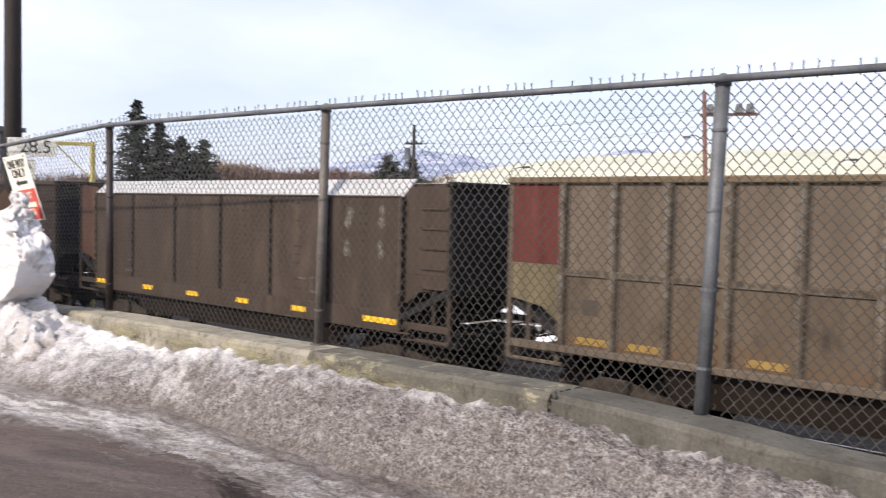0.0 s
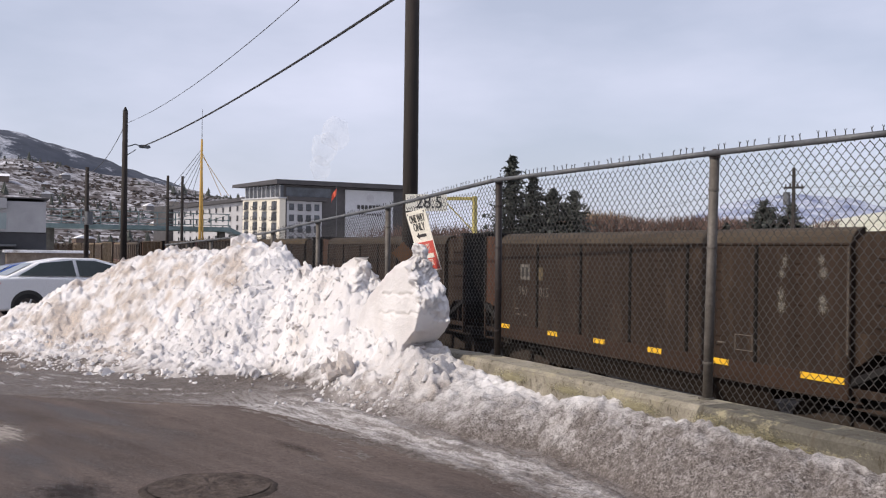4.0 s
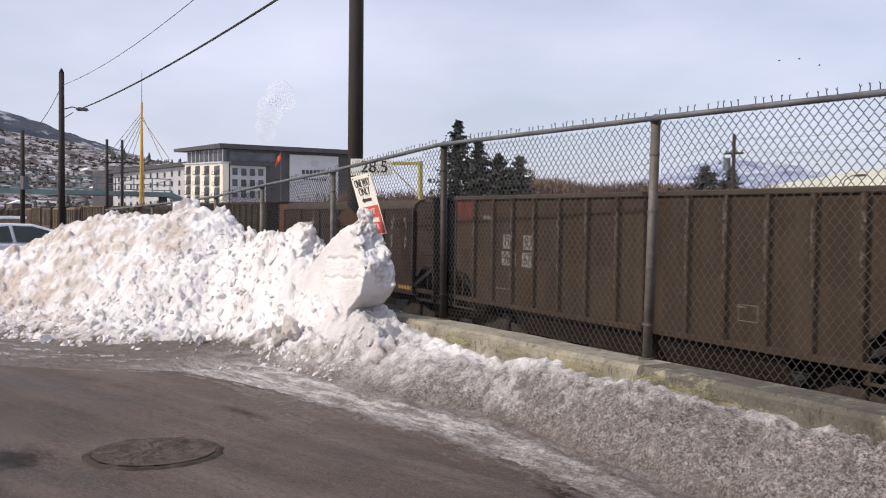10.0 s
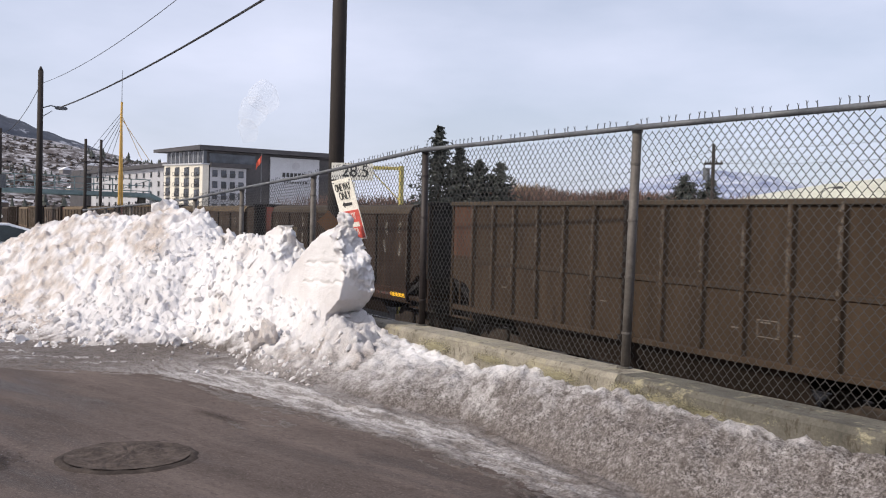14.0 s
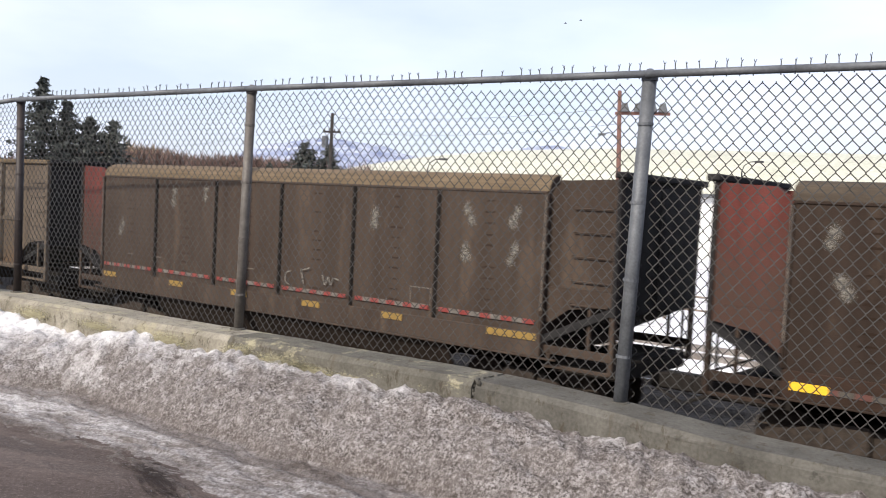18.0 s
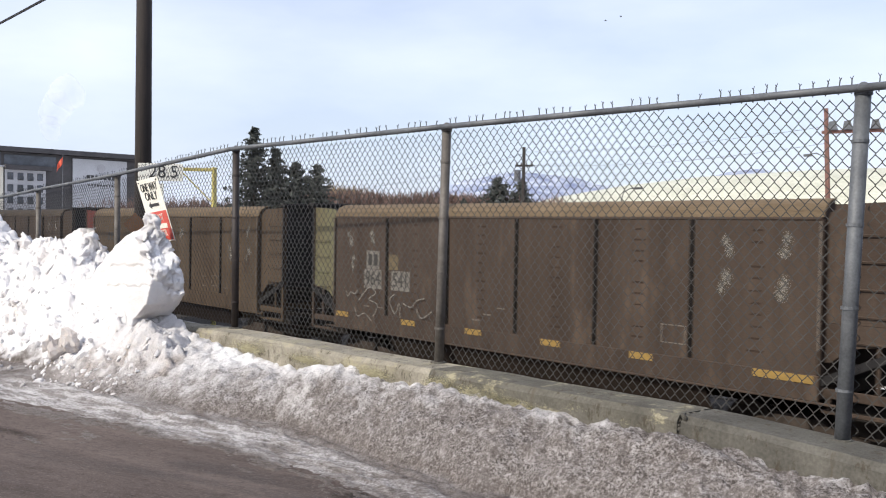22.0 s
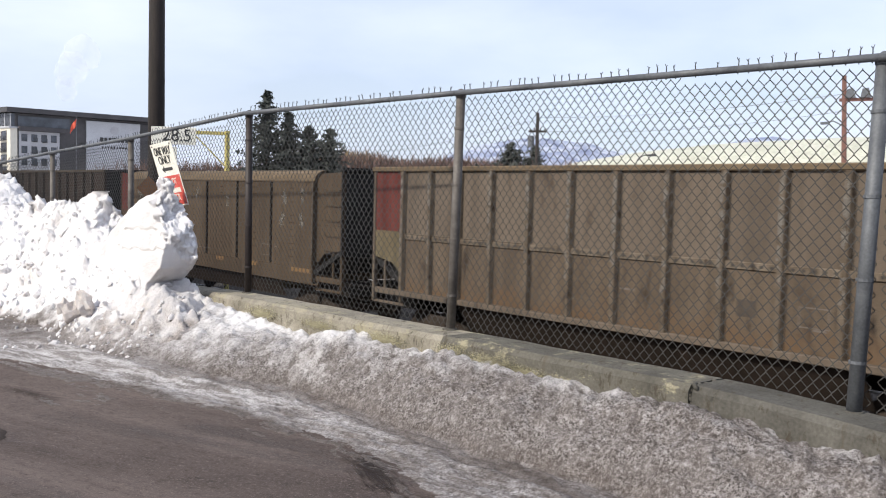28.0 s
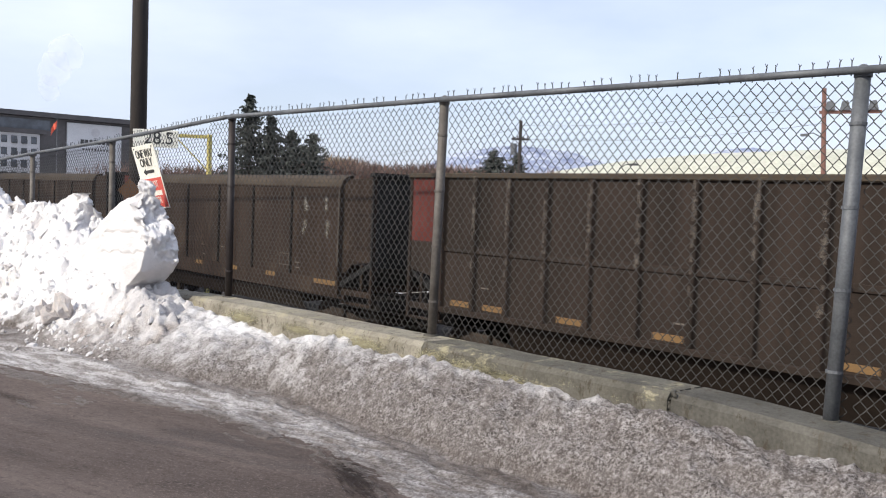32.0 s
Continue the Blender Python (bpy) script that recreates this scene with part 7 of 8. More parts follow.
for k in range(2):
    part("stay", Geo().tube((0, 0, 16.3 - 0.4 * k), (-1.4, 2.6 + 0.9 * k, 11.5), 0.035, 5), mast_yellow, mast)
twin = thing("twin_yellow_posts", "pair of ochre yellow posts with thin rods", "mast", at=(-95, 1.1, -0.2))
for y in (0.0, 0.55):
    part("post", Geo().box(-0.13, 0.13, -0.12, 0.12, 0, 13.3 - y * 0.6, 0.02), mast_yellow, twin, at=(0, y, 0))
    part("rod", Geo().tube((0, 0, 13.0), (0, 0, 16.2 - y), 0.05, 6), galv, twin, at=(0, y + 0.1, 0))
part("rungs", Geo().box(-0.05, 0.05, 0.0, 0.5, 8.0, 8.15).box(-0.05, 0.05, 0.0, 0.5, 9.6, 9.75).box(-0.05, 0.05, 0.0, 0.5, 11.2, 11.35), mast_yellow, twin)

tower = thing("lattice_tower", "red and white lattice radio tower with side aerials", "tower", at=(-109.8, -7.6, -0.2))
tower_paint = surf("grey_white_tower_paint", (0.42, 0.40, 0.42), (0.55, 0.52, 0.54), scale=0.2, rough=0.6, bump=0)
W = 0.8
for sx, sy in ((-1, -1), (1, -1), (1, 1), (-1, 1)):
    part("leg", Geo().tube((sx * W, sy * W, 0), (sx * W * 0.8, sy * W * 0.8, 40), 0.06, 5), tower_paint, tower)
for k in range(32):
    z = k * 1.25
    g = Geo()
    for a, b in (((-1, -1), (1, -1)), ((1, -1), (1, 1)), ((1, 1), (-1, 1)), ((-1, 1), (-1, -1))):
        g.tube((a[0] * W, a[1] * W, z), (b[0] * W, b[1] * W, z), 0.025, 4).tube((a[0] * W, a[1] * W, z), (b[0] * W, b[1] * W, z + 1.25), 0.025, 4)
    part("lacing", g, tower_paint, tower)
for z in (19.5, 22.0, 25.5, 28.0):
    part("aerial", Geo().tube((0.8, 0.8, z), (1.0, 2.4, z), 0.03, 5).tube((1.0, 2.4, z - 0.6), (1.0, 2.4, z + 0.6), 0.03, 5), galv, tower)

# ---- the low building by the car park ----
block_pale = surf("pale_grey_block_wall", (0.28, 0.28, 0.29), (0.36, 0.36, 0.37), scale=0.6, rough=0.8, bump=0.1)
block_dark = surf("charcoal_block_wall", (0.028, 0.028, 0.032), (0.050, 0.050, 0.055), scale=0.6, rough=0.7, bump=0.1)
pane_teal = surf("teal_window_glass", (0.22, 0.27, 0.275), (0.29, 0.34, 0.345), scale=0.6, rough=0.15, bump=0)
brick_red = surf("dull_red_cladding", (0.20, 0.06, 0.05), (0.28, 0.09, 0.07), scale=1, rough=0.8, bump=0.1)
low = thing("low_building", "two-tone grey and charcoal low commercial building", "building", at=(0, 0, 0))
part("upper_wall", Geo().box(-95, -75.0, -40, 5.2, 3.5, 5.75, 0.03), block_pale, low)
part("lower_wall", Geo().box(-95, -75.15, -40, 5.25, -0.2, 3.5, 0.03), block_dark, low)
part("parapet", Geo().box(-95, -74.7, -40, 2.55, 5.2, 5.95, 0.03), block_pale, low)
part("flat_roof", Geo().box(-95.3, -75.0, -40, 5.4, 5.95, 6.05, 0.02), dark_clad, low)
for y in (-3.4, -0.45, 2.2, -6.5, -10, -14):
    w = part("window", lambda: Geo().box(0, 0.06, -0.62, 0.62, -0.66, 0.66, 0.01), block_pale, low, at=(-75.03, y - 0.2, 4.3), key="lowwin")
    part("pane", lambda: Geo().box(0.061, 0.07, -0.54, 0.54, -0.58, 0.58), pane_teal, w, key="lowpane")
part("sign_panel", Geo().box(-75.0, -74.9, -8.5, -5.1, 3.4, 4.4, 0.02), brick_red, low)
part("wall_lamp", Geo().box(-75.0, -74.75, 0.15, 0.4, 5.55, 5.75, 0.02), sign_black, low)
for y in (-6.0, -1.0, 2.3):
    part("bay_door", lambda: Geo().box(0, 0.05, -1.2, 1.2, 0, 2.2, 0.02), block_pale, low, at=(-75.13, y, 0), key="lowbay")
part("canopy", Geo().box(-75.1, -74.2, -40, 3.2, 2.45, 2.6, 0.02), galv, low)
shop = thing("side_shed", "low pale side building under the dark one", "building", at=(-73.0, 4.2, -0.1))
part("wall", Geo().box(-3, 0, -1.7, 3.6, 0, 2.1, 0.03), timber, shop)
part("roof", Geo().box(-3.2, 0.4, -1.9, 3.8, 2.1, 2.3, 0.03), snow_flat, shop)
frn = surf("far_roof_snow", (0.70, 0.70, 0.72), (0.85, 0.85, 0.87), scale=0.3, rough=0.8, bump=0)
for k, (x, y, r, h) in enumerate(((-70.0, 0.4, 2.6, 1.15), (-70.4, 2.6, 1.8, 0.7), (-70.5, -4.9, 2.4, 0.8), (-71, -9, 3.0, 0.9))):
    b = grid("far_snow_heap", x - r, x + r, 22, y - r, y + r, 22, lambda a, c: h * (1 - smooth01(math.hypot(a - x, c - y) / r)) * (1 + 0.7 * noise.fractal((a * 1.6, c * 1.6, 3), 0.8, 2.0, 4)) + 0.02, snow_clean, stain=lambda a, c, z: (0.1, 0.0, 0.1))
    tagged(b, "ploughed snow heap at the edge of the car park", "snow", "far snow heaps")

# ---- parked cars ----
glass = surf("car_window_glass", (0.015, 0.022, 0.022), (0.03, 0.045, 0.045), scale=1, rough=0.08, bump=0)
tyre = surf("tyre_rubber", (0.012, 0.012, 0.012), (0.03, 0.03, 0.03), scale=5, rough=0.9, bump=0.2)
alloy = surf("alloy_wheel", (0.42, 0.42, 0.44), (0.58, 0.58, 0.60), scale=5, rough=0.35, metal=0.7, bump=0)
tail_red = surf("red_tail_lamp", (0.40, 0.02, 0.015), (0.50, 0.04, 0.03), scale=5, rough=0.2, bump=0)


def saloon(name, m, paint, label, long=4.55, wide=1.78, high=1.46):
    """A four-door saloon; x forward from its rear bumper, y to its left."""
    car = thing(name, label, "car", "parked cars", at=m)
    side = [(0.02, 0.38), (0.0, 0.62), (0.06, 0.90), (0.18, 0.99), (0.95, 1.02), (long * 0.72, 0.96), (long * 0.93, 0.82), (long - 0.03, 0.66), (long, 0.42), (long - 0.12, 0.24), (0.14, 0.24)]
    roof = [(0.42, 0.99), (1.15, 1.36), (1.75, high), (2.45, high - 0.01), (3.05, 1.28), (long * 0.735, 0.95)]
    bm = Geo()
    h = wide / 2
    ring = lambda pts, y, k: [(x, y * (k if z > 0.5 else k * 0.97), z) for x, z in pts]
    n = len(side)
    v = ring(side, -h, 0.93) + ring(side, -h, 1.0) + ring(side, h, 1.0) + ring(side, h, 0.93)
    v = [(x + (0.03 if i < n or i >= 3 * n else 0), y * (1.0 if n <= i < 3 * n else 1.0), z) for i, (x, y, z) in enumerate(v)]
    v = [(x, (-h if i < 2 * n else h) * (0.9 if (i < n or i >= 3 * n) and z > 0.85 else 1.0) if n <= i < 3 * n else (-h * 0.93 if i < n else h * 0.93), z) for i, (x, y, z) in enumerate(v)]
    order = [1, 0, 3, 2]
    rows = [list(range(k * n, (k + 1) * n)) for k in (1, 2)]
    f = [(rows[0][k], rows[0][(k + 1) % n], rows[1][(k + 1) % n], rows[1][k]) for k in range(n)] + [tuple(rows[0]), tuple(reversed(rows[1]))]
    body_v = v[n:3 * n]
    f = [[i - n for i in q] for q in f]
    body = part("body", Geo().add(body_v, f), paint, car)
    mod = body.modifiers.new("soft", "BEVEL")
    mod.width, mod.segments, mod.limit_method, mod.angle_limit = 0.06, 3, "ANGLE", radians(20)
    cab = Geo()
    nr = len(roof)
    lv = [(x, -h * (0.95 if z < 1.05 else 0.74), z) for x, z in roof] + [(x, h * (0.95 if z < 1.05 else 0.74), z) for x, z in roof]
    cab.add(lv, [tuple(range(nr)), tuple(range(2 * nr - 1, nr - 1, -1))] + [(k, nr + k, nr + (k + 1) % nr, (k + 1) % nr) for k in range(nr)])
    cabin = part("cabin", cab, paint, car)
    mod = cabin.modifiers.new("soft", "BEVEL")
    mod.width, mod.segments, mod.limit_method, mod.angle_limit = 0.05, 3, "ANGLE", radians(15)
    for s in (-1, 1):
        for poly in ([(0.72, 1.04), (1.22, 1.33), (1.92, 1.40), (1.98, 1.03)], [(2.06, 1.03), (2.0, 1.40), (2.44, 1.39), (2.98, 1.24), (3.20, 1.0)]):
            y = lambda z: s * h * (0.955 - 0.21 * smooth01((z - 1.0) / 0.40)) + s * 0.012
            vv = [(x, y(z), z) for x, z in poly] + [(x, y(z) - s * 0.02, z) for x, z in poly]
            k = len(poly)
            part("side_window", Geo().add(vv, [tuple(range(k)), tuple(range(2 * k - 1, k - 1, -1))] + [(i, (i + 1) % k, k + (i + 1) % k, k + i) for i in range(k)]), glass, cabin)
        part("tail_lamp", Geo().prism([(-0.02, 0.70), (0.03, 0.90), (0.36, 0.88), (0.20, 0.70)], s * h * 0.80, s * (h + 0.012)), tail_red, body)
        part("door_handle", Geo().box(1.75, 1.95, s * h - 0.02 if s > 0 else s * h - 0.03, s * h + 0.03 if s > 0 else s * h + 0.02, 0.84, 0.875, 0.01), paint, body)
        part("mirror", Geo().box(3.0, 3.15, s * h - 0.1, s * h + 0.12, 0.98, 1.12, 0.03) if s > 0 else Geo().box(3.0, 3.15, -h - 0.12, -h + 0.1, 0.98, 1.12, 0.03), paint, body)
        part("door_gap", Geo().box(2.0, 2.012, s * h - 0.004, s * h + 0.004, 0.35, 0.97), sign_black, body)
        for x in (0.93, long - 0.88):
            w = part("wheel", Geo().tube((x, s * (h - 0.2), 0.315), (x, s * (h + 0.008), 0.315), 0.315, 24), tyre, car)
            part("arch", Geo().tube((x, s * (h - 0.1), 0.345), (x, s * (h + 0.004), 0.345), 0.37, 24), sign_black, body)
            part("rim", Geo().tube((x, s * (h - 0.02), 0.315), (x, s * (h + 0.012), 0.315), 0.215, 20), iron, w)
            for k in range(5):
                a = 2 * math.pi * k / 5
                part("spoke", Geo().tube((x, s * (h + 0.016), 0.315), (x + 0.2 * math.cos(a), s * (h + 0.016), 0.315 + 0.2 * math.sin(a)), 0.026, 6), alloy, w)
    part("rear_window", Geo().add([(0.50, -h * 0.8, 1.05), (0.50, h * 0.8, 1.05), (1.06, h * 0.68, 1.335), (1.06, -h * 0.68, 1.335)], [(0, 1, 2, 3)]), glass, cabin)
    part("bumper", Geo().box(-0.05, 0.2, -h * 0.94, h * 0.94, 0.28, 0.58, 0.05), paint, body)
    part("number_plate", Geo().box(-0.035, -0.005, -0.26, 0.26, 0.68, 0.82, 0.005), sign_white, body)
    return car


white_paint = surf("white_car_paint", (0.74, 0.75, 0.76), (0.80, 0.81, 0.82), scale=0.6, rough=0.22, bump=0)
blue_paint = surf("blue_car_paint", (0.02, 0.05, 0.20), (0.03, 0.08, 0.28), scale=0.6, rough=0.22, bump=0)
beige_paint = surf("dirty_beige_car_paint", (0.30, 0.27, 0.23), (0.40, 0.36, 0.31), scale=0.6, rough=0.4, bump=0)
grey_paint = surf("grey_car_paint", (0.20, 0.22, 0.26), (0.28, 0.30, 0.34), scale=0.6, rough=0.3, bump=0)
dark_paint = surf("black_car_paint", (0.015, 0.015, 0.018), (0.03, 0.03, 0.034), scale=0.6, rough=0.25, bump=0)
saloon("white_saloon", pose(-26.2, 0.32, 0.0, 0, 0, 97) @ Matrix.Scale(1.08, 4), white_paint, "clean white four-door saloon parked behind the snow heap")
saloon("blue_saloon", pose(-31.0, 0.05, 0.0, 0, 0, 98), blue_paint, "dark blue saloon parked beside a white one")
saloon("beige_saloon", pose(-68.8, -2.0, 0.0, 0, 0, 176), beige_paint, "dirty beige saloon parked before a snow heap")
saloon("grey_saloon", pose(-45.5, 2.2, 0.0, 0, 0, 125), grey_paint, "grey hatchback parked in the car park")
saloon("black_saloon", pose(-52.5, 2.6, 0.0, 0, 0, 120), dark_paint, "black car parked in the far row")

# ---- hills ----
hill_snow = surf("snowy_brush_hillside", (0.060, 0.050, 0.052), (0.58, 0.58, 0.62), scale=0.04, rough=0.95, bump=0, fine=0.6, spots=(0.052, 0.042, 0.042), spot_scale=0.11, spot_at=0.44)
# the blue haze of distance is put into the ridge and mountain colours
hill_wood = surf("haze_blue_wooded_ridge", (0.022, 0.030, 0.050), (0.046, 0.056, 0.082), scale=0.03, rough=0.95, bump=0, fine=0.4, spots=(0.50, 0.52, 0.58), spot_scale=0.014, spot_at=0.555)
mount = surf("haze_blue_snowy_mountain", (0.105, 0.135, 0.245), (0.42, 0.46, 0.56), scale=0.026, rough=0.95, bump=0, fine=0.15, spots=(0.50, 0.53, 0.60), spot_scale=0.022, spot_at=0.53)
FRONT = [(-900, 60), (-420, 80), (-120, 88), (60, 92), (200, 80), (330, 66), (450, 52), (560, 30), (800, 8)]
BACK = [(-900, 120), (-300, 140), (-120, 153), (-76, 168), (-20, 171), (33, 190), (70, 184), (115, 171), (241, 136), (370, 102), (520, 60), (900, 10)]


def front_z(x, y):
    d = smooth01((-x - 330) / 620)
    yy = y * 1500 / -x
    n = noise.fractal((x * 0.006, y * 0.006, 1), 1.0, 2.0, 4)
    return -3 + lerp_table(yy, FRONT) * (-x / 1500) * 1.65 * d * (1 + 0.16 * n) + 3 * n * d


def back_z(x, y):
    d = smooth01((-x - 1000) / 500)
    n = noise.fractal((x * 0.004, y * 0.004, 8), 1.0, 2.0, 4)
    return -4 + lerp_table(y * 1500 / -x, BACK) * d * (1 + 0.02 * n) + 3 * n * d + 4.0 * d * noise.noise((x * 0.045, y * 0.045, 3))


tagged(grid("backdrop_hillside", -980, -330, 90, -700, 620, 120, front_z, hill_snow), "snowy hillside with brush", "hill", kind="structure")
tagged(grid("backdrop_ridge", -1560, -1000, 50, -900, 900, 220, back_z, hill_wood), "dark wooded ridge with snow patches, haze blue in its colour", "hill", kind="structure")
PEAKS = [(-1900, 60), (-1867, 138), (-1820, 160), (-1776, 177), (-1700, 186), (-1650, 180), (-1600, 174), (-1545, 150), (-1480, 128), (-1400, 150), (-1314, 176), (-1270, 186), (-1233, 190), (-1163, 182), (-1080, 160), (-900, 120), (-500, 90)]
v, f = [], []
npk = 90
for i in range(npk + 1):
    x = -2300 + 1900 * i / npk
    a = math.radians(138.5 - 34.0 * (x + 1867) / 704)
    px = x
    py = math.sqrt(max(1.0, 2500.0 ** 2 - x * x))
    z = lerp_table(x, PEAKS) + 5 * noise.fractal((x * 0.02, 0, 4), 1.0, 2.0, 4)
    for j, (s, k) in enumerate(((0.80, 0.0), (0.86, 0.35), (0.92, 0.66), (0.97, 0.9), (1.0, 1.0), (1.1, 0.5), (1.25, -0.1))):
        w = 12 * noise.noise((x * 0.012, j * 1.7, 2))
        v.append((px * s, py * s, -5 + z * k + w * (0 if j in (0, 4) else 1)))
for i in range(npk):
    for j in range(6):
        f.append((i * 7 + j, i * 7 + j + 1, (i + 1) * 7 + j + 1, (i + 1) * 7 + j))
tagged(part("backdrop_mountains", Geo().add(v, f), mount, smooth=True), "distant snowy mountains, haze blue put into their colour", "mountain", kind="structure")

# houses and trees on the hillside
rnd = random.Random(8)
house_walls = [surf("house_wall_%s" % n, a, b, scale=0.4, rough=0.9, bump=0) for n, a, b in (("brown", (0.11, 0.085, 0.07), (0.16, 0.12, 0.10)), ("grey", (0.17, 0.16, 0.16), (0.24, 0.23, 0.23)), ("cream", (0.26, 0.23, 0.19), (0.34, 0.30, 0.26)))]
for k in range(64):
    x = -rnd.uniform(420, 900)
    y = -x * rnd.uniform(-0.16, 0.34)
    z = front_z(x, y)
    w, d, h = rnd.uniform(6, 11), rnd.uniform(5, 8), rnd.uniform(2, 3.6)
    mt = rnd.choice(house_walls)
    ho = thing("house", "small hillside house with a snowy roof", "house", "houses on the hillside", at=pose(x, y, z - 1, 0, 0, rnd.choice((80, 90, 100, 0, 10))))
    part("wall", Geo().box(-w / 2, w / 2, -d / 2, d / 2, 0, h + 1), mt, ho)
    part("roof", Geo().prism([(-w / 2 - 0.6, h + 1), (0, h + 1 + rnd.uniform(1.5, 2.8)), (w / 2 + 0.6, h + 1)], -d / 2 - 0.5, d / 2 + 0.5), frn, ho)
v, f = [], []
for k in range(2400):
    x = -rnd.uniform(360, 960)
    y = -x * rnd.uniform(-0.25, 0.42)
    if noise.noise((x * 0.012, y * 0.012, 6)) < -0.05 + 0.25 * rnd.random():
        continue
    z = front_z(x, y)
    h = rnd.uniform(2.0, 4.5) if rnd.random() < 0.85 else rnd.uniform(5, 9)
    w = h * rnd.uniform(0.22, 0.48)
    for lv, (z0, z1, ww) in enumerate(((0.05, 0.6, 1.0), (0.35, 0.85, 0.7), (0.6, 1.0, 0.42))):
        o = len(v)
        a0 = rnd.uniform(0, 1)
        v += [(x + w * ww * math.cos(a0 + a), y + w * ww * math.sin(a0 + a), z + h * z0 + rnd.uniform(-0.3, 0.3)) for a in (0, 1.257, 2.513, 3.77, 5.027)] + [(x, y, z + h * z1)]
        f += [(o + i, o + (i + 1) % 5, o + 5) for i in range(5)]
bv, bf = [], []
for k in range(9000):                                      # bare brown bushes in drifts
    x = -rnd.uniform(345, 940)
    y = -x * rnd.uniform(-0.25, 0.42)
    if noise.noise((x * 0.02, y * 0.02, 16)) < -0.15 + 0.3 * rnd.random():
        continue
    z, w, h = front_z(x, y), rnd.uniform(0.7, 2.4), rnd.uniform(0.6, 1.7)
    o = len(bv)
    bv += [(x + w * math.cos(a) * rnd.uniform(0.7, 1.2), y + w * math.sin(a) * rnd.uniform(0.7, 1.2), z + h * rnd.uniform(0.0, 0.35)) for a in (0, 1.05, 2.09, 3.14, 4.19, 5.24)] + [(x + w * 0.5 * math.cos(a), y + w * 0.5 * math.sin(a), z + h * rnd.uniform(0.75, 1.1)) for a in (0.5, 2.6, 4.7)]
    bf += [(o, o + 1, o + 6), (o + 1, o + 2, o + 6), (o + 2, o + 7, o + 6), (o + 2, o + 3, o + 7), (o + 3, o + 4, o + 7), (o + 4, o + 8, o + 7), (o + 4, o + 5, o + 8), (o + 5, o, o + 8), (o, o + 6, o + 8), (o + 6, o + 7, o + 8)]
bushes = bpy.data.meshes.new("hillside_bushes")
bushes.from_pydata(bv, [], bf)
bushes.materials.append(surf("dark_bare_brush", (0.026, 0.020, 0.018), (0.060, 0.047, 0.042), scale=0.3, rough=0.95, bump=0))
tagged(new("hillside_bushes", bushes), "bare brown bushes scattered over the snowy hillside", "bushes", kind="stuff")
me = bpy.data.meshes.new("hillside_trees")
me.from_pydata(v, [], f)
me.materials.append(needles)
tagged(new("hillside_trees", me), "dark scattered trees and bushes on the snowy hillside", "trees", kind="stuff")


# ---- lettering, stencils and spray on the cars ----
def stencil(car, x, z, w, h, mt, y=-0.003, label=""):
    part("stencil", lambda: Geo().box(-w / 2, w / 2, -0.002, 0.0, -h / 2, h / 2), mt, car, label, at=(x, y, z), key=("stencil", w, h))


def words(car, text, x, z, size, mt, y=-0.003, squeeze=1.0):
    ob = new("lettering", lettering(text, size, mt))
    ob.parent = car
    ob.matrix_basis = Matrix.Translation((x, y - 0.002, z)) @ Matrix.Diagonal((squeeze, 1, 1, 1))


def smudges(car, seed, spots=((11.98, 3.36), (12.92, 3.38), (11.92, 2.76), (12.92, 2.74))):
    """Worn white figures near the east end, rubbed down to soft ragged patches."""
    rnd = random.Random(seed)
    for x, z in spots:
        for q in range(2):
            w, h = rnd.uniform(0.12, 0.20), rnd.uniform(0.16, 0.26)
            g = Geo().add([(-1, 0, -1), (1, 0, -1), (1, 0, 1), (-1, 0, 1)], [(0, 1, 2, 3)])
            part("worn_mark", lambda: g, rubbed, car, at=Matrix.Translation((x + rnd.uniform(-0.07, 0.07), -0.004 - 0.002 * q, z + (0.09 if q else -0.09) + rnd.uniform(-0.03, 0.03))) @ Matrix.Diagonal((w, 1, h, 1)), key="rubbed")


def stroke(car, mt, w, *pts):
    """One sprayed line, drawn as a smooth curve through a few places on the car's side."""
    p = [Vector(q) for q in (pts[0], *pts, pts[-1])]
    out = []
    for a, b, c, d in zip(p, p[1:], p[2:], p[3:]):
        for i in range(8):
            t = i / 8
            out.append(0.5 * (2 * b + (c - a) * t + (2 * a - 5 * b + 4 * c - d) * t * t + (3 * b - a - 3 * c + d) * t ** 3))
    out.append(p[-1])
    part("spray_stroke", Geo().ribbon([(q.x, q.y) for q in out], w, -0.05), mt, car)


def spray(car, seed, x0, x1, z0, z1, mt, strokes=9, w=0.035, y=-0.05, step=0.075):
    """A sprayed tag: looping strokes."""
    rnd = random.Random(seed)
    for s in range(strokes):
        cx = x0 + (x1 - x0) * (s + 0.5) / strokes
        a, da = rnd.uniform(0, 6.28), rnd.choice((-1, 1)) * rnd.uniform(0.15, 0.5)
        x, z = cx, rnd.uniform(z0 + 0.2, z1 - 0.2)
        pts = [(x, z)]
        for k in range(rnd.randint(12, 22)):
            a += da + rnd.gauss(0, 0.22)
            x += step * math.cos(a)
            z = min(z1, max(z0, z + step * math.sin(a)))
            pts.append((x, z))
        me = part("spray_stroke", Geo().ribbon(pts, w, y), mt, car)


def number_board(car, x, z, text, y=-0.003):
    """White board with black figures."""
    w = 0.30 * len(text) * 0.62 + 0.12
    part("number_board", Geo().box(-w / 2, w / 2, -0.002, 0, -0.22, 0.22), mark_white, car, at=(x, y, z))
    words(car, text, x, z, 0.46, mark_dark, y - 0.002, 0.85)


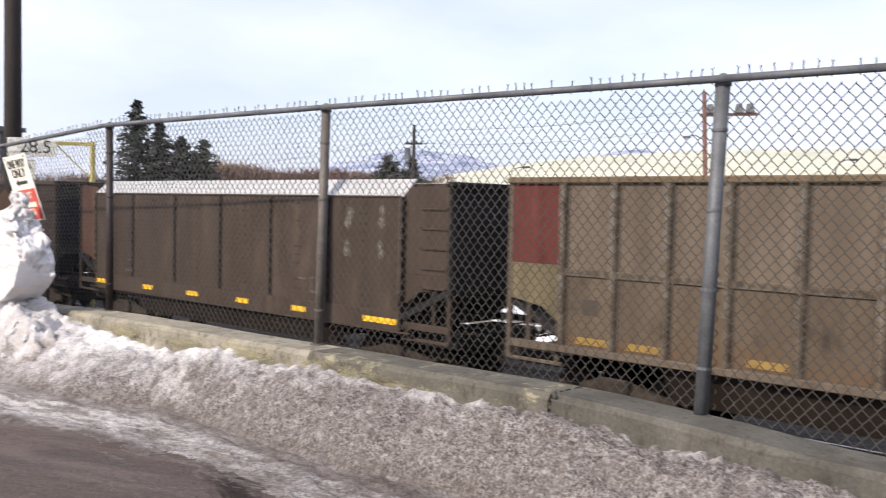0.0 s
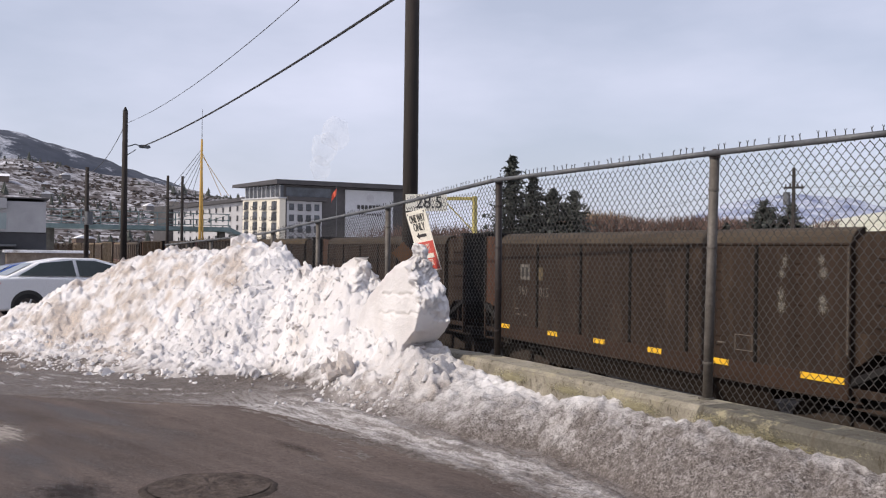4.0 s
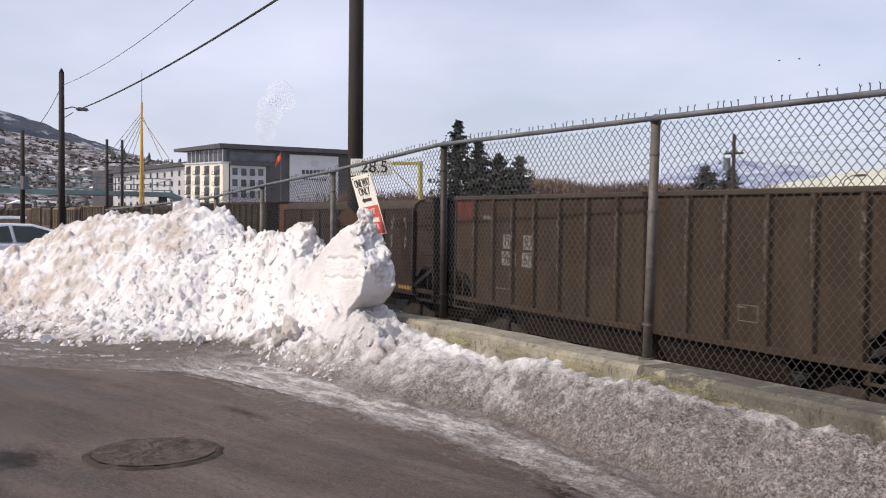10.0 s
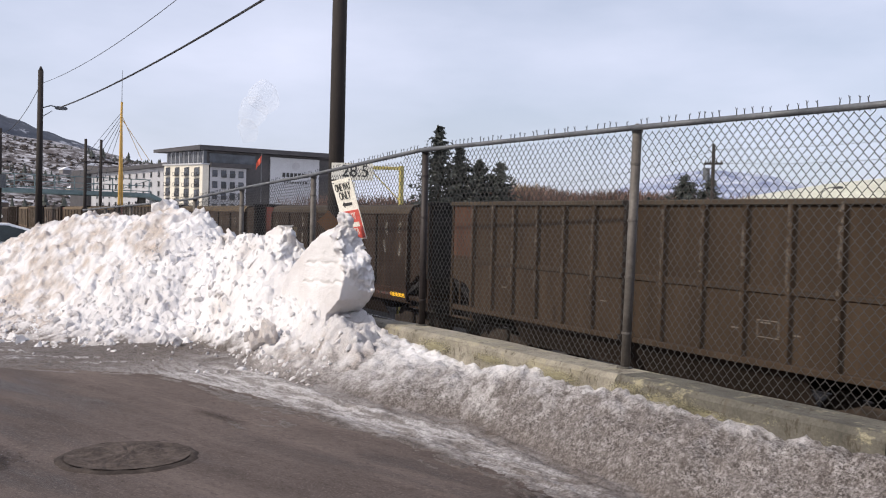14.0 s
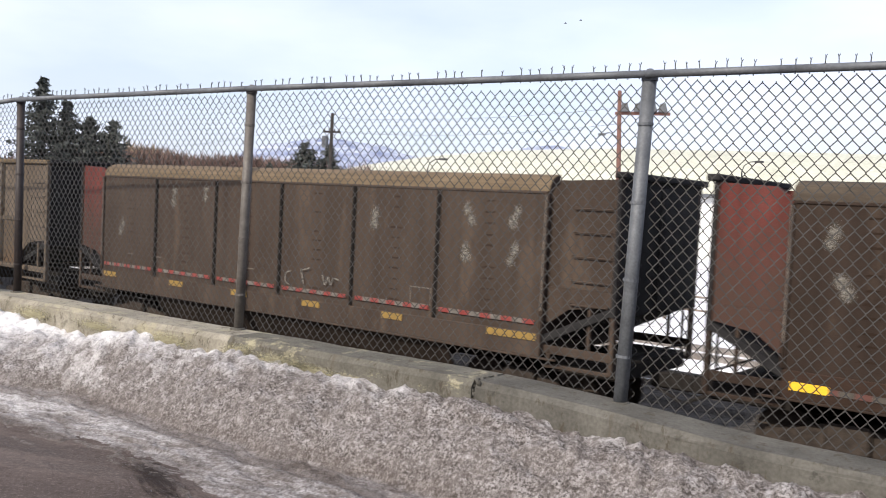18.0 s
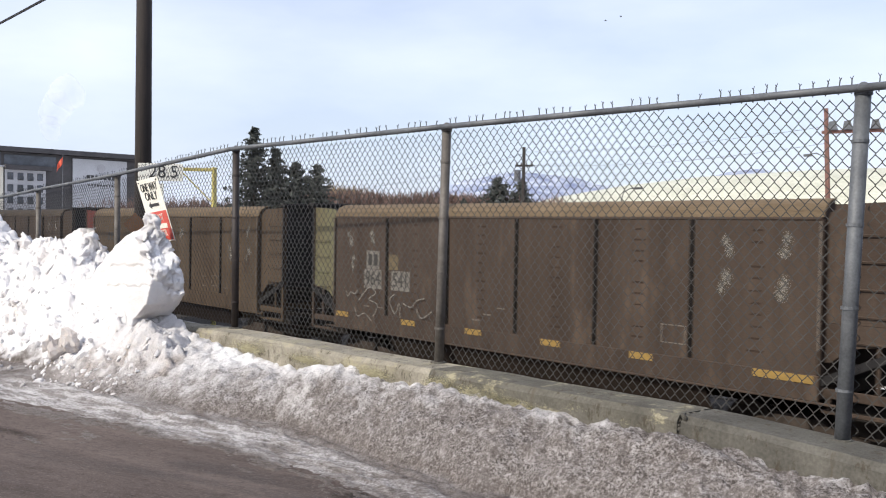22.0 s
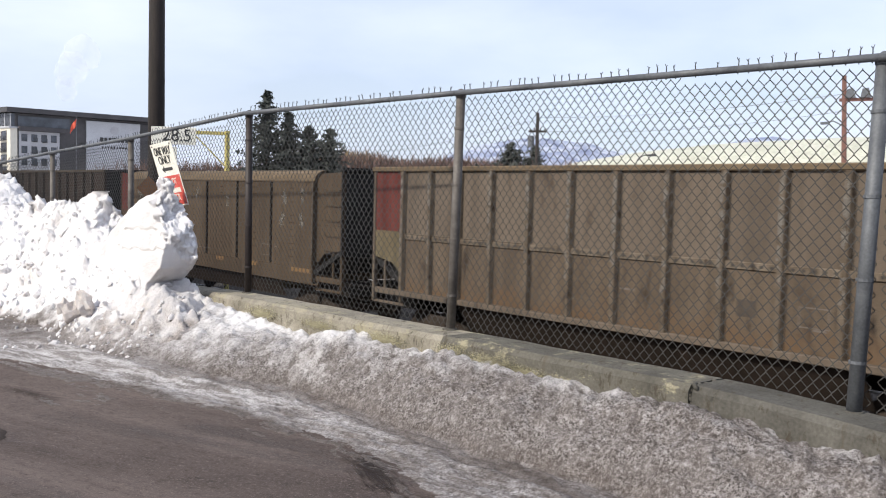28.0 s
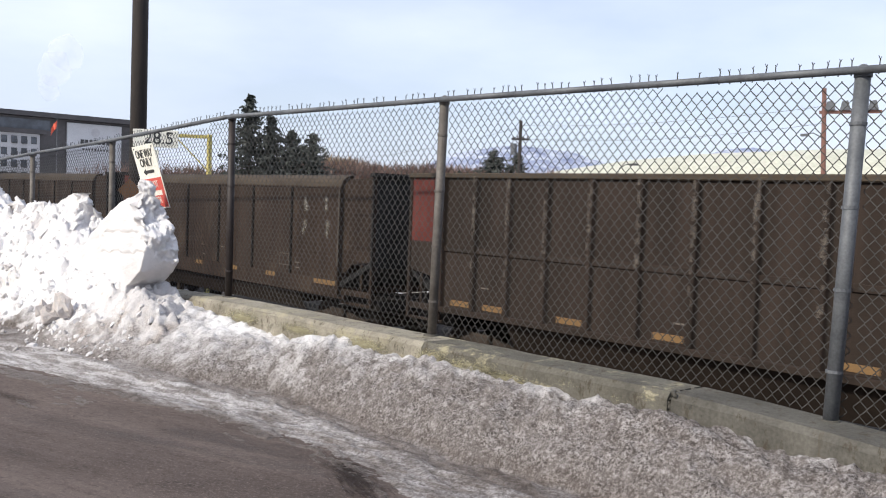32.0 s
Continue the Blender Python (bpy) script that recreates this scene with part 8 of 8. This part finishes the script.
def owner_board(car, x, z, mt=None, far=0.78):
    """White board with two plain dark shapes, and a dull yellow square beside it."""
    stencil(car, x, z, 0.50, 0.42, mt or mark_white)
    part("mark", lambda: Geo().box(-0.07, 0.07, -0.002, 0, -0.13, 0.13), mark_dark, car, at=(x - 0.11, -0.0055, z), key="mark1")
    part("mark", lambda: Geo().box(-0.07, 0.07, -0.002, 0, -0.13, 0.13), mark_dark, car, at=(x + 0.11, -0.0055, z), key="mark2")
    stencil(car, x + far, z - 0.03, 0.34, 0.34, faded_yellow)


rubbed = soft_patch("rubbed_white_paint", (0.16, 0.145, 0.125), (0.27, 0.25, 0.22), stretch=(2.2, 2.2, 1.0), full=0.62, ring=(-0.1, 1.0))
faded_yellow = surf("faded_yellow_square", (0.075, 0.055, 0.028), (0.12, 0.09, 0.045), scale=6, rough=0.8, bump=0)
for k in (2, 4, 5, 8, 10, 11, 13, 14, 15, 17, 19):
    smudges(CARS[k], k)
smudges(CARS[10], 41, ((1.68, 3.32), (1.85, 2.70), (2.65, 2.98), (4.70, 3.45), (4.70, 2.82), (8.72, 3.43), (10.04, 3.32), (10.03, 2.72)))
smudges(CARS[8], 42, ((9.92, 3.25), (9.88, 2.88), (4.6, 3.3)))
smudges(CARS[6], 43, ((1.65, 3.39), (1.7, 2.75), (2.6, 3.5)))
smudges(CARS[13], 44, ((1.75, 3.3), (2.6, 3.32), (1.85, 2.75)))
smudges(CARS[11], 45, ((5.0, 3.5), (1.9, 2.6), (9.9, 3.2), (3.9, 3.4)))
smudges(CARS[14], 46, ((4.6, 3.3), (6.6, 3.35), (8.7, 3.3)))
smudges(CARS[17], 47, ((4.6, 3.3), (6.6, 3.35), (8.7, 3.2), (2.0, 3.3)))
owner_board(CARS[4], 2.54, 3.02)
owner_board(CARS[6], 2.69, 3.01, far=1.08)
owner_board(CARS[13], 2.68, 2.80)
owner_board(CARS[15], 2.45, 2.75)
number_board(CARS[13], 2.68, 2.36, "964")
number_board(CARS[13], 3.72, 2.36, "541")
number_board(CARS[15], 2.35, 2.25, "96")
number_board(CARS[15], 3.85, 2.25, "585")
words(CARS[6], "96", 2.62, 2.52, 0.40, mark_dark)
stencil(CARS[10], 3.85, 3.05, 0.42, 0.36, faded_yellow)
for k, a, b in ((1, "", ""), (12, "4", "32"), (16, "", "")):
    for x, z, t in ((2.62, 2.37, a), (3.55, 2.38, b)):
        if t:
            words(CARS[k], t, x, z, 0.42, grimed, -0.0065)
    for x in ((2.78, 2.92, 3.42, 3.62) if k == 12 else ()):   # worn owner letters
        stencil(CARS[k], x, 2.82, 0.06 if x < 3 else 0.13, 0.30, grimed)
    stencil(CARS[k], 9.9 if k == 16 else 1.72, 2.02 if k != 16 else 1.92, 0.34, 0.26, grimed, y=-0.006)
for x, t, o in ((2.86, "965", "FU"), (3.82, "670", "RX")):
    for z, w in ((2.94, o), (2.51, t)):
        stencil(CARS[7], x, z, 0.56 if w == o else 0.66, 0.36, mark_board, y=-0.006)
        words(CARS[7], w, x, z, 0.40, mark_dark, -0.0085, 0.85)
stencil(CARS[7], 1.75, 3.55, 0.42, 0.10, mark_white)
words(CARS[17], "95", 2.6, 2.2, 0.42, mark_dark)
words(CARS[17], "146", 4.2, 2.2, 0.42, mark_dark)
words(CARS[14], "965", 2.52, 2.50, 0.44, mark_dark)
words(CARS[14], "147", 3.62, 2.53, 0.44, mark_dark)
for d in (-0.14, 0.12):
    stencil(CARS[14], 2.73 + d, 3.07, 0.15, 0.28, mark_dark)
words(CARS[4], "963", 2.45, 2.50, 0.34, mark_worn)
words(CARS[4], "015", 3.55, 2.50, 0.34, mark_worn)
W8, T8 = 0.06, spray_pale                                  # the teal tag on the car with the orange end
for w, pts in ((W8, ((1.85, 1.52), (1.69, 1.86), (1.92, 2.30), (2.26, 2.46), (2.85, 2.33))), (0.045, ((2.89, 2.41), (3.34, 2.51), (3.98, 2.29), (4.63, 2.45), (4.99, 2.38))),
               (W8, ((2.93, 1.96), (2.21, 1.76), (2.25, 1.89), (2.95, 1.98))), (0.05, ((1.88, 1.52), (2.29, 1.52), (2.55, 1.65), (2.16, 1.30))),
               (W8, ((2.68, 1.69), (3.06, 1.61), (2.81, 1.58), (2.68, 1.69))), (0.07, ((3.54, 1.96), (3.77, 1.86), (4.08, 1.93), (4.19, 2.08))),
               (0.08, ((4.08, 1.90), (4.09, 1.65), (3.55, 1.44), (4.00, 1.64))), (0.09, ((3.43, 1.42), (3.38, 1.28), (3.54, 1.16))),
               (0.08, ((4.54, 1.84), (4.38, 1.81), (4.65, 1.50), (4.86, 1.60), (4.59, 1.74), (5.10, 1.87)))):
    stroke(CARS[8], T8, w * 0.62, *pts)
for w, pts in ((0.05, ((5.90, 2.21), (6.11, 1.94), (6.72, 1.38), (5.93, 1.18))), (0.05, ((7.30, 2.28), (7.41, 2.37), (7.60, 2.40))), (0.05, ((8.12, 2.28), (8.15, 2.39), (8.48, 2.39), (9.04, 2.29))),
               (0.09, ((7.82, 1.85), (8.25, 1.83), (8.24, 2.00))), (0.08, ((8.00, 1.60), (8.25, 1.60), (8.00, 1.41))), (0.10, ((8.66, 1.81), (9.10, 1.89), (8.75, 1.38), (8.70, 1.54))),
               (0.09, ((9.71, 1.76), (9.47, 1.63), (9.63, 1.48), (9.89, 1.55))), (0.09, ((9.95, 1.80), (10.30, 1.94), (10.32, 2.33), (11.02, 2.24), (11.15, 2.11)))):
    stroke(CARS[8], T8, w * 0.62, *pts)
for w, pts in ((0.12, ((10.67, 2.11), (10.73, 1.82), (10.98, 1.35), (11.2, 1.20))), (0.11, ((11.70, 2.23), (11.49, 1.85), (11.77, 1.67))), (0.10, ((7.6, 1.60), (7.47, 1.45), (7.39, 1.22))),
               (0.09, ((8.43, 1.42), (8.45, 1.28), (8.60, 1.20))), (0.04, ((8.9, 1.20), (9.30, 1.30), (9.75, 1.20)))):
    stroke(CARS[8], T8, w * 0.62, *pts)
for pts in (((2.21, 1.85), (2.60, 2.16), (2.87, 2.05), (2.60, 1.89), (2.93, 1.78), (2.77, 1.49)), ((2.04, 1.65), (2.16, 1.47), (2.44, 1.55), (2.72, 1.40)), ((3.59, 2.07), (3.40, 1.92), (3.60, 1.63), (3.75, 1.87), (3.80, 1.56)),
            ((3.89, 1.88), (4.17, 1.82), (4.36, 1.97), (4.63, 2.04)), ((4.36, 1.80), (4.54, 1.61), (4.89, 1.78)), ((1.68, 2.04), (1.74, 1.90), (1.86, 2.01), (2.04, 1.98), (2.15, 2.08))):
    stroke(CARS[13], mark_chalk, 0.024, *pts)
for pts in (((7.74, 2.06), (7.60, 2.01), (7.59, 1.85), (7.71, 1.79)), ((8.02, 2.13), (8.10, 1.84)), ((8.06, 2.10), (8.26, 2.16)), ((8.61, 2.05), (8.69, 1.87), (8.76, 2.03), (8.84, 1.89), (8.91, 2.01), (9.05, 1.99))):
    stroke(CARS[11], mark_chalk, 0.022, *pts)
spray(CARS[15], 6, 5.0, 9.0, 1.25, 2.1, mark_worn, 10, 0.020)
for x, t in ((2.62, "963"), (3.74, "737")):
    stencil(CARS[5], x, 2.50, 0.78, 0.40, mark_grimy)
    words(CARS[5], t, x, 2.50, 0.42, mark_dark, -0.005)
spray(CARS[16], 9, 3.1, 4.4, 0.9, 1.2, mark_white, 5, 0.022, y=0.49)
for k, car in CARS.items():                               # small print low on the sides
    rnd = random.Random(100 + k)
    for n in range(5):
        stencil(car, rnd.choice((2.0, 6.2, 10.2)) + rnd.uniform(0, 1.5), rnd.choice((1.85, 2.0, 1.72)), 0.22, 0.03, mark_worn, y=-0.003)
    g = Geo()
    part("data_box", lambda: Geo().box(-0.24, 0.24, -0.002, 0, -0.01, 0.01).box(-0.24, 0.24, -0.002, 0, 0.28, 0.30).box(-0.24, -0.22, -0.002, 0, 0.01, 0.28).box(0.22, 0.24, -0.002, 0, 0.01, 0.28), mark_worn, car, at=(11.0, -0.003, 1.75), key="databox")


# ---- birds and steam ----
bird_mat = surf("dark_feathers", (0.03, 0.03, 0.035), (0.06, 0.06, 0.065), scale=4, rough=0.8, bump=0)
BIRDS = []
for n in range(5):
    b = thing("bird", "small dark bird gliding far off", "bird", "birds in the sky", at=(0, 0, 200))
    part("bird_body", lambda: Geo().tube((-0.14, 0, 0), (0.06, 0, 0.01), 0.035, 6, 0.05).tube((0.06, 0, 0.01), (0.19, 0, 0.02), 0.05, 6, 0.02), bird_mat, b, key="birdbody")
    for s in (-1, 1):
        part("wing", lambda: Geo().add([(0.07, 0.03 * s, 0.02), (-0.07, 0.03 * s, 0.02), (-0.06, 0.22 * s, 0.09), (0.05, 0.23 * s, 0.10), (-0.08, 0.45 * s, 0.06)], [(0, 1, 2, 3), (3, 2, 4)]), bird_mat, b, key=("wing", s))
    BIRDS.append((b, n))


def vapour():
    m = bpy.data.materials.new("white_vapour")
    m.use_nodes = True
    b = m.node_tree.nodes["Principled BSDF"]
    b.inputs["Base Color"].default_value, b.inputs["Roughness"].default_value, b.inputs["Alpha"].default_value = (0.9, 0.9, 0.9, 1), 1.0, 0.075
    return m


steam_mat = vapour()
PUFFS = []
for n, (y, z, r) in enumerate(((98.5, 31, 3.0), (100.0, 37, 4.2), (103.5, 42, 4.4))):
    p = thing("steam_puff", "faint white steam rising behind the hotel", "steam", "puffs of steam", at=(-283, y, z))
    g = Geo()
    v = []
    for j in range(11):
        b = math.pi * (j / 10 - 0.5)
        for i in range(16):
            a = 2 * math.pi * i / 16
            d = Vector((math.cos(b) * math.cos(a), math.cos(b) * math.sin(a), math.sin(b) * 1.2))
            v.append(tuple(d * r * (1 + 0.30 * noise.fractal(d * 1.2 + Vector((n * 5, 0, 0)), 1, 2, 2))))
    g.add(v, [(j * 16 + i, j * 16 + (i + 1) % 16, (j + 1) * 16 + (i + 1) % 16, (j + 1) * 16 + i) for j in range(10) for i in range(16)])
    part("vapour", lambda: g, steam_mat, p, smooth=True)
    PUFFS.append((p, (-283, y, z), n))


# ---- what moves ----
def run(t):
    """How far the train has run at t seconds."""
    return 9.3423 + 8.49368 * t - 0.0123685 * t * t + 0.000310496 * t ** 3


def motions():
    for car, k in MOVING:
        walk(car, [(t, line_pose(run(t) - PITCH * k)) for t in [2.0 * i for i in range(17)]])
    # wheels roll while their car is before the gap in the heap; a car spans about three seconds of view
    for wheels, k in WHEELS:
        t0, t1 = max(0.0, (PITCH * k - 32 - 9.3) / 8.4), min(32.0, (PITCH * k + 6 - 9.3) / 8.4)
        if t1 <= t0 or k > 20:
            continue
        times = [0.0] if t0 > 0.05 else []
        steps = int((t1 - t0) / 0.0667)
        times += [t0 + i * 0.0667 for i in range(steps + 1)]
        times = sorted({round(t * FPS) / FPS for t in times} | {32.0})
        for w in wheels:
            loc = w.matrix_basis.translation.copy()
            rows = []
            for t in times:
                a = (run(min(max(t, t0), t1)) - run(t0)) / 0.46
                if t <= t1 or t == 32.0:
                    rows.append((t, Matrix.Translation(loc) @ Matrix.Rotation(a, 4, "Y")))
            walk(w, rows)
    for b, n in BIRDS:
        if n < 3:                                          # three birds drift east over the yard
            at, v, t0 = Vector((-86.1, 83.6, 20.2)) + Vector((1.9, 1.2, 0.5 - 0.45 * n)) * n, Vector((8.5, 7.6, 2.3)), 9.0
        else:                                              # two more, farther on
            at, v, t0 = Vector((-59.1, 104.6, 25.8)) + Vector((1.6, 1.0, 0.4)) * (n - 3), Vector((-4.0, -2.5, 0.9)), 18.2
        def place(t):                                      # they keep well clear of the ground
            p = at + v * (t - t0)
            return Vector((p.x, p.y, max(p.z, 9.0 + 0.1 * t)))
        walk(b, [(t, Matrix.Translation(place(t)) @ Matrix.Rotation(math.atan2(v.y, v.x), 4, "Z")) for t in (0.0, 8.0, 16.0, 24.0, 32.0)])
    for p, at, n in PUFFS:
        walk(p, [(t, pose(at[0], at[1] + 0.12 * t, at[2] + 0.10 * t, 0, 0, 2.0 * t)) for t in (0.0, 16.0, 32.0)])


motions()
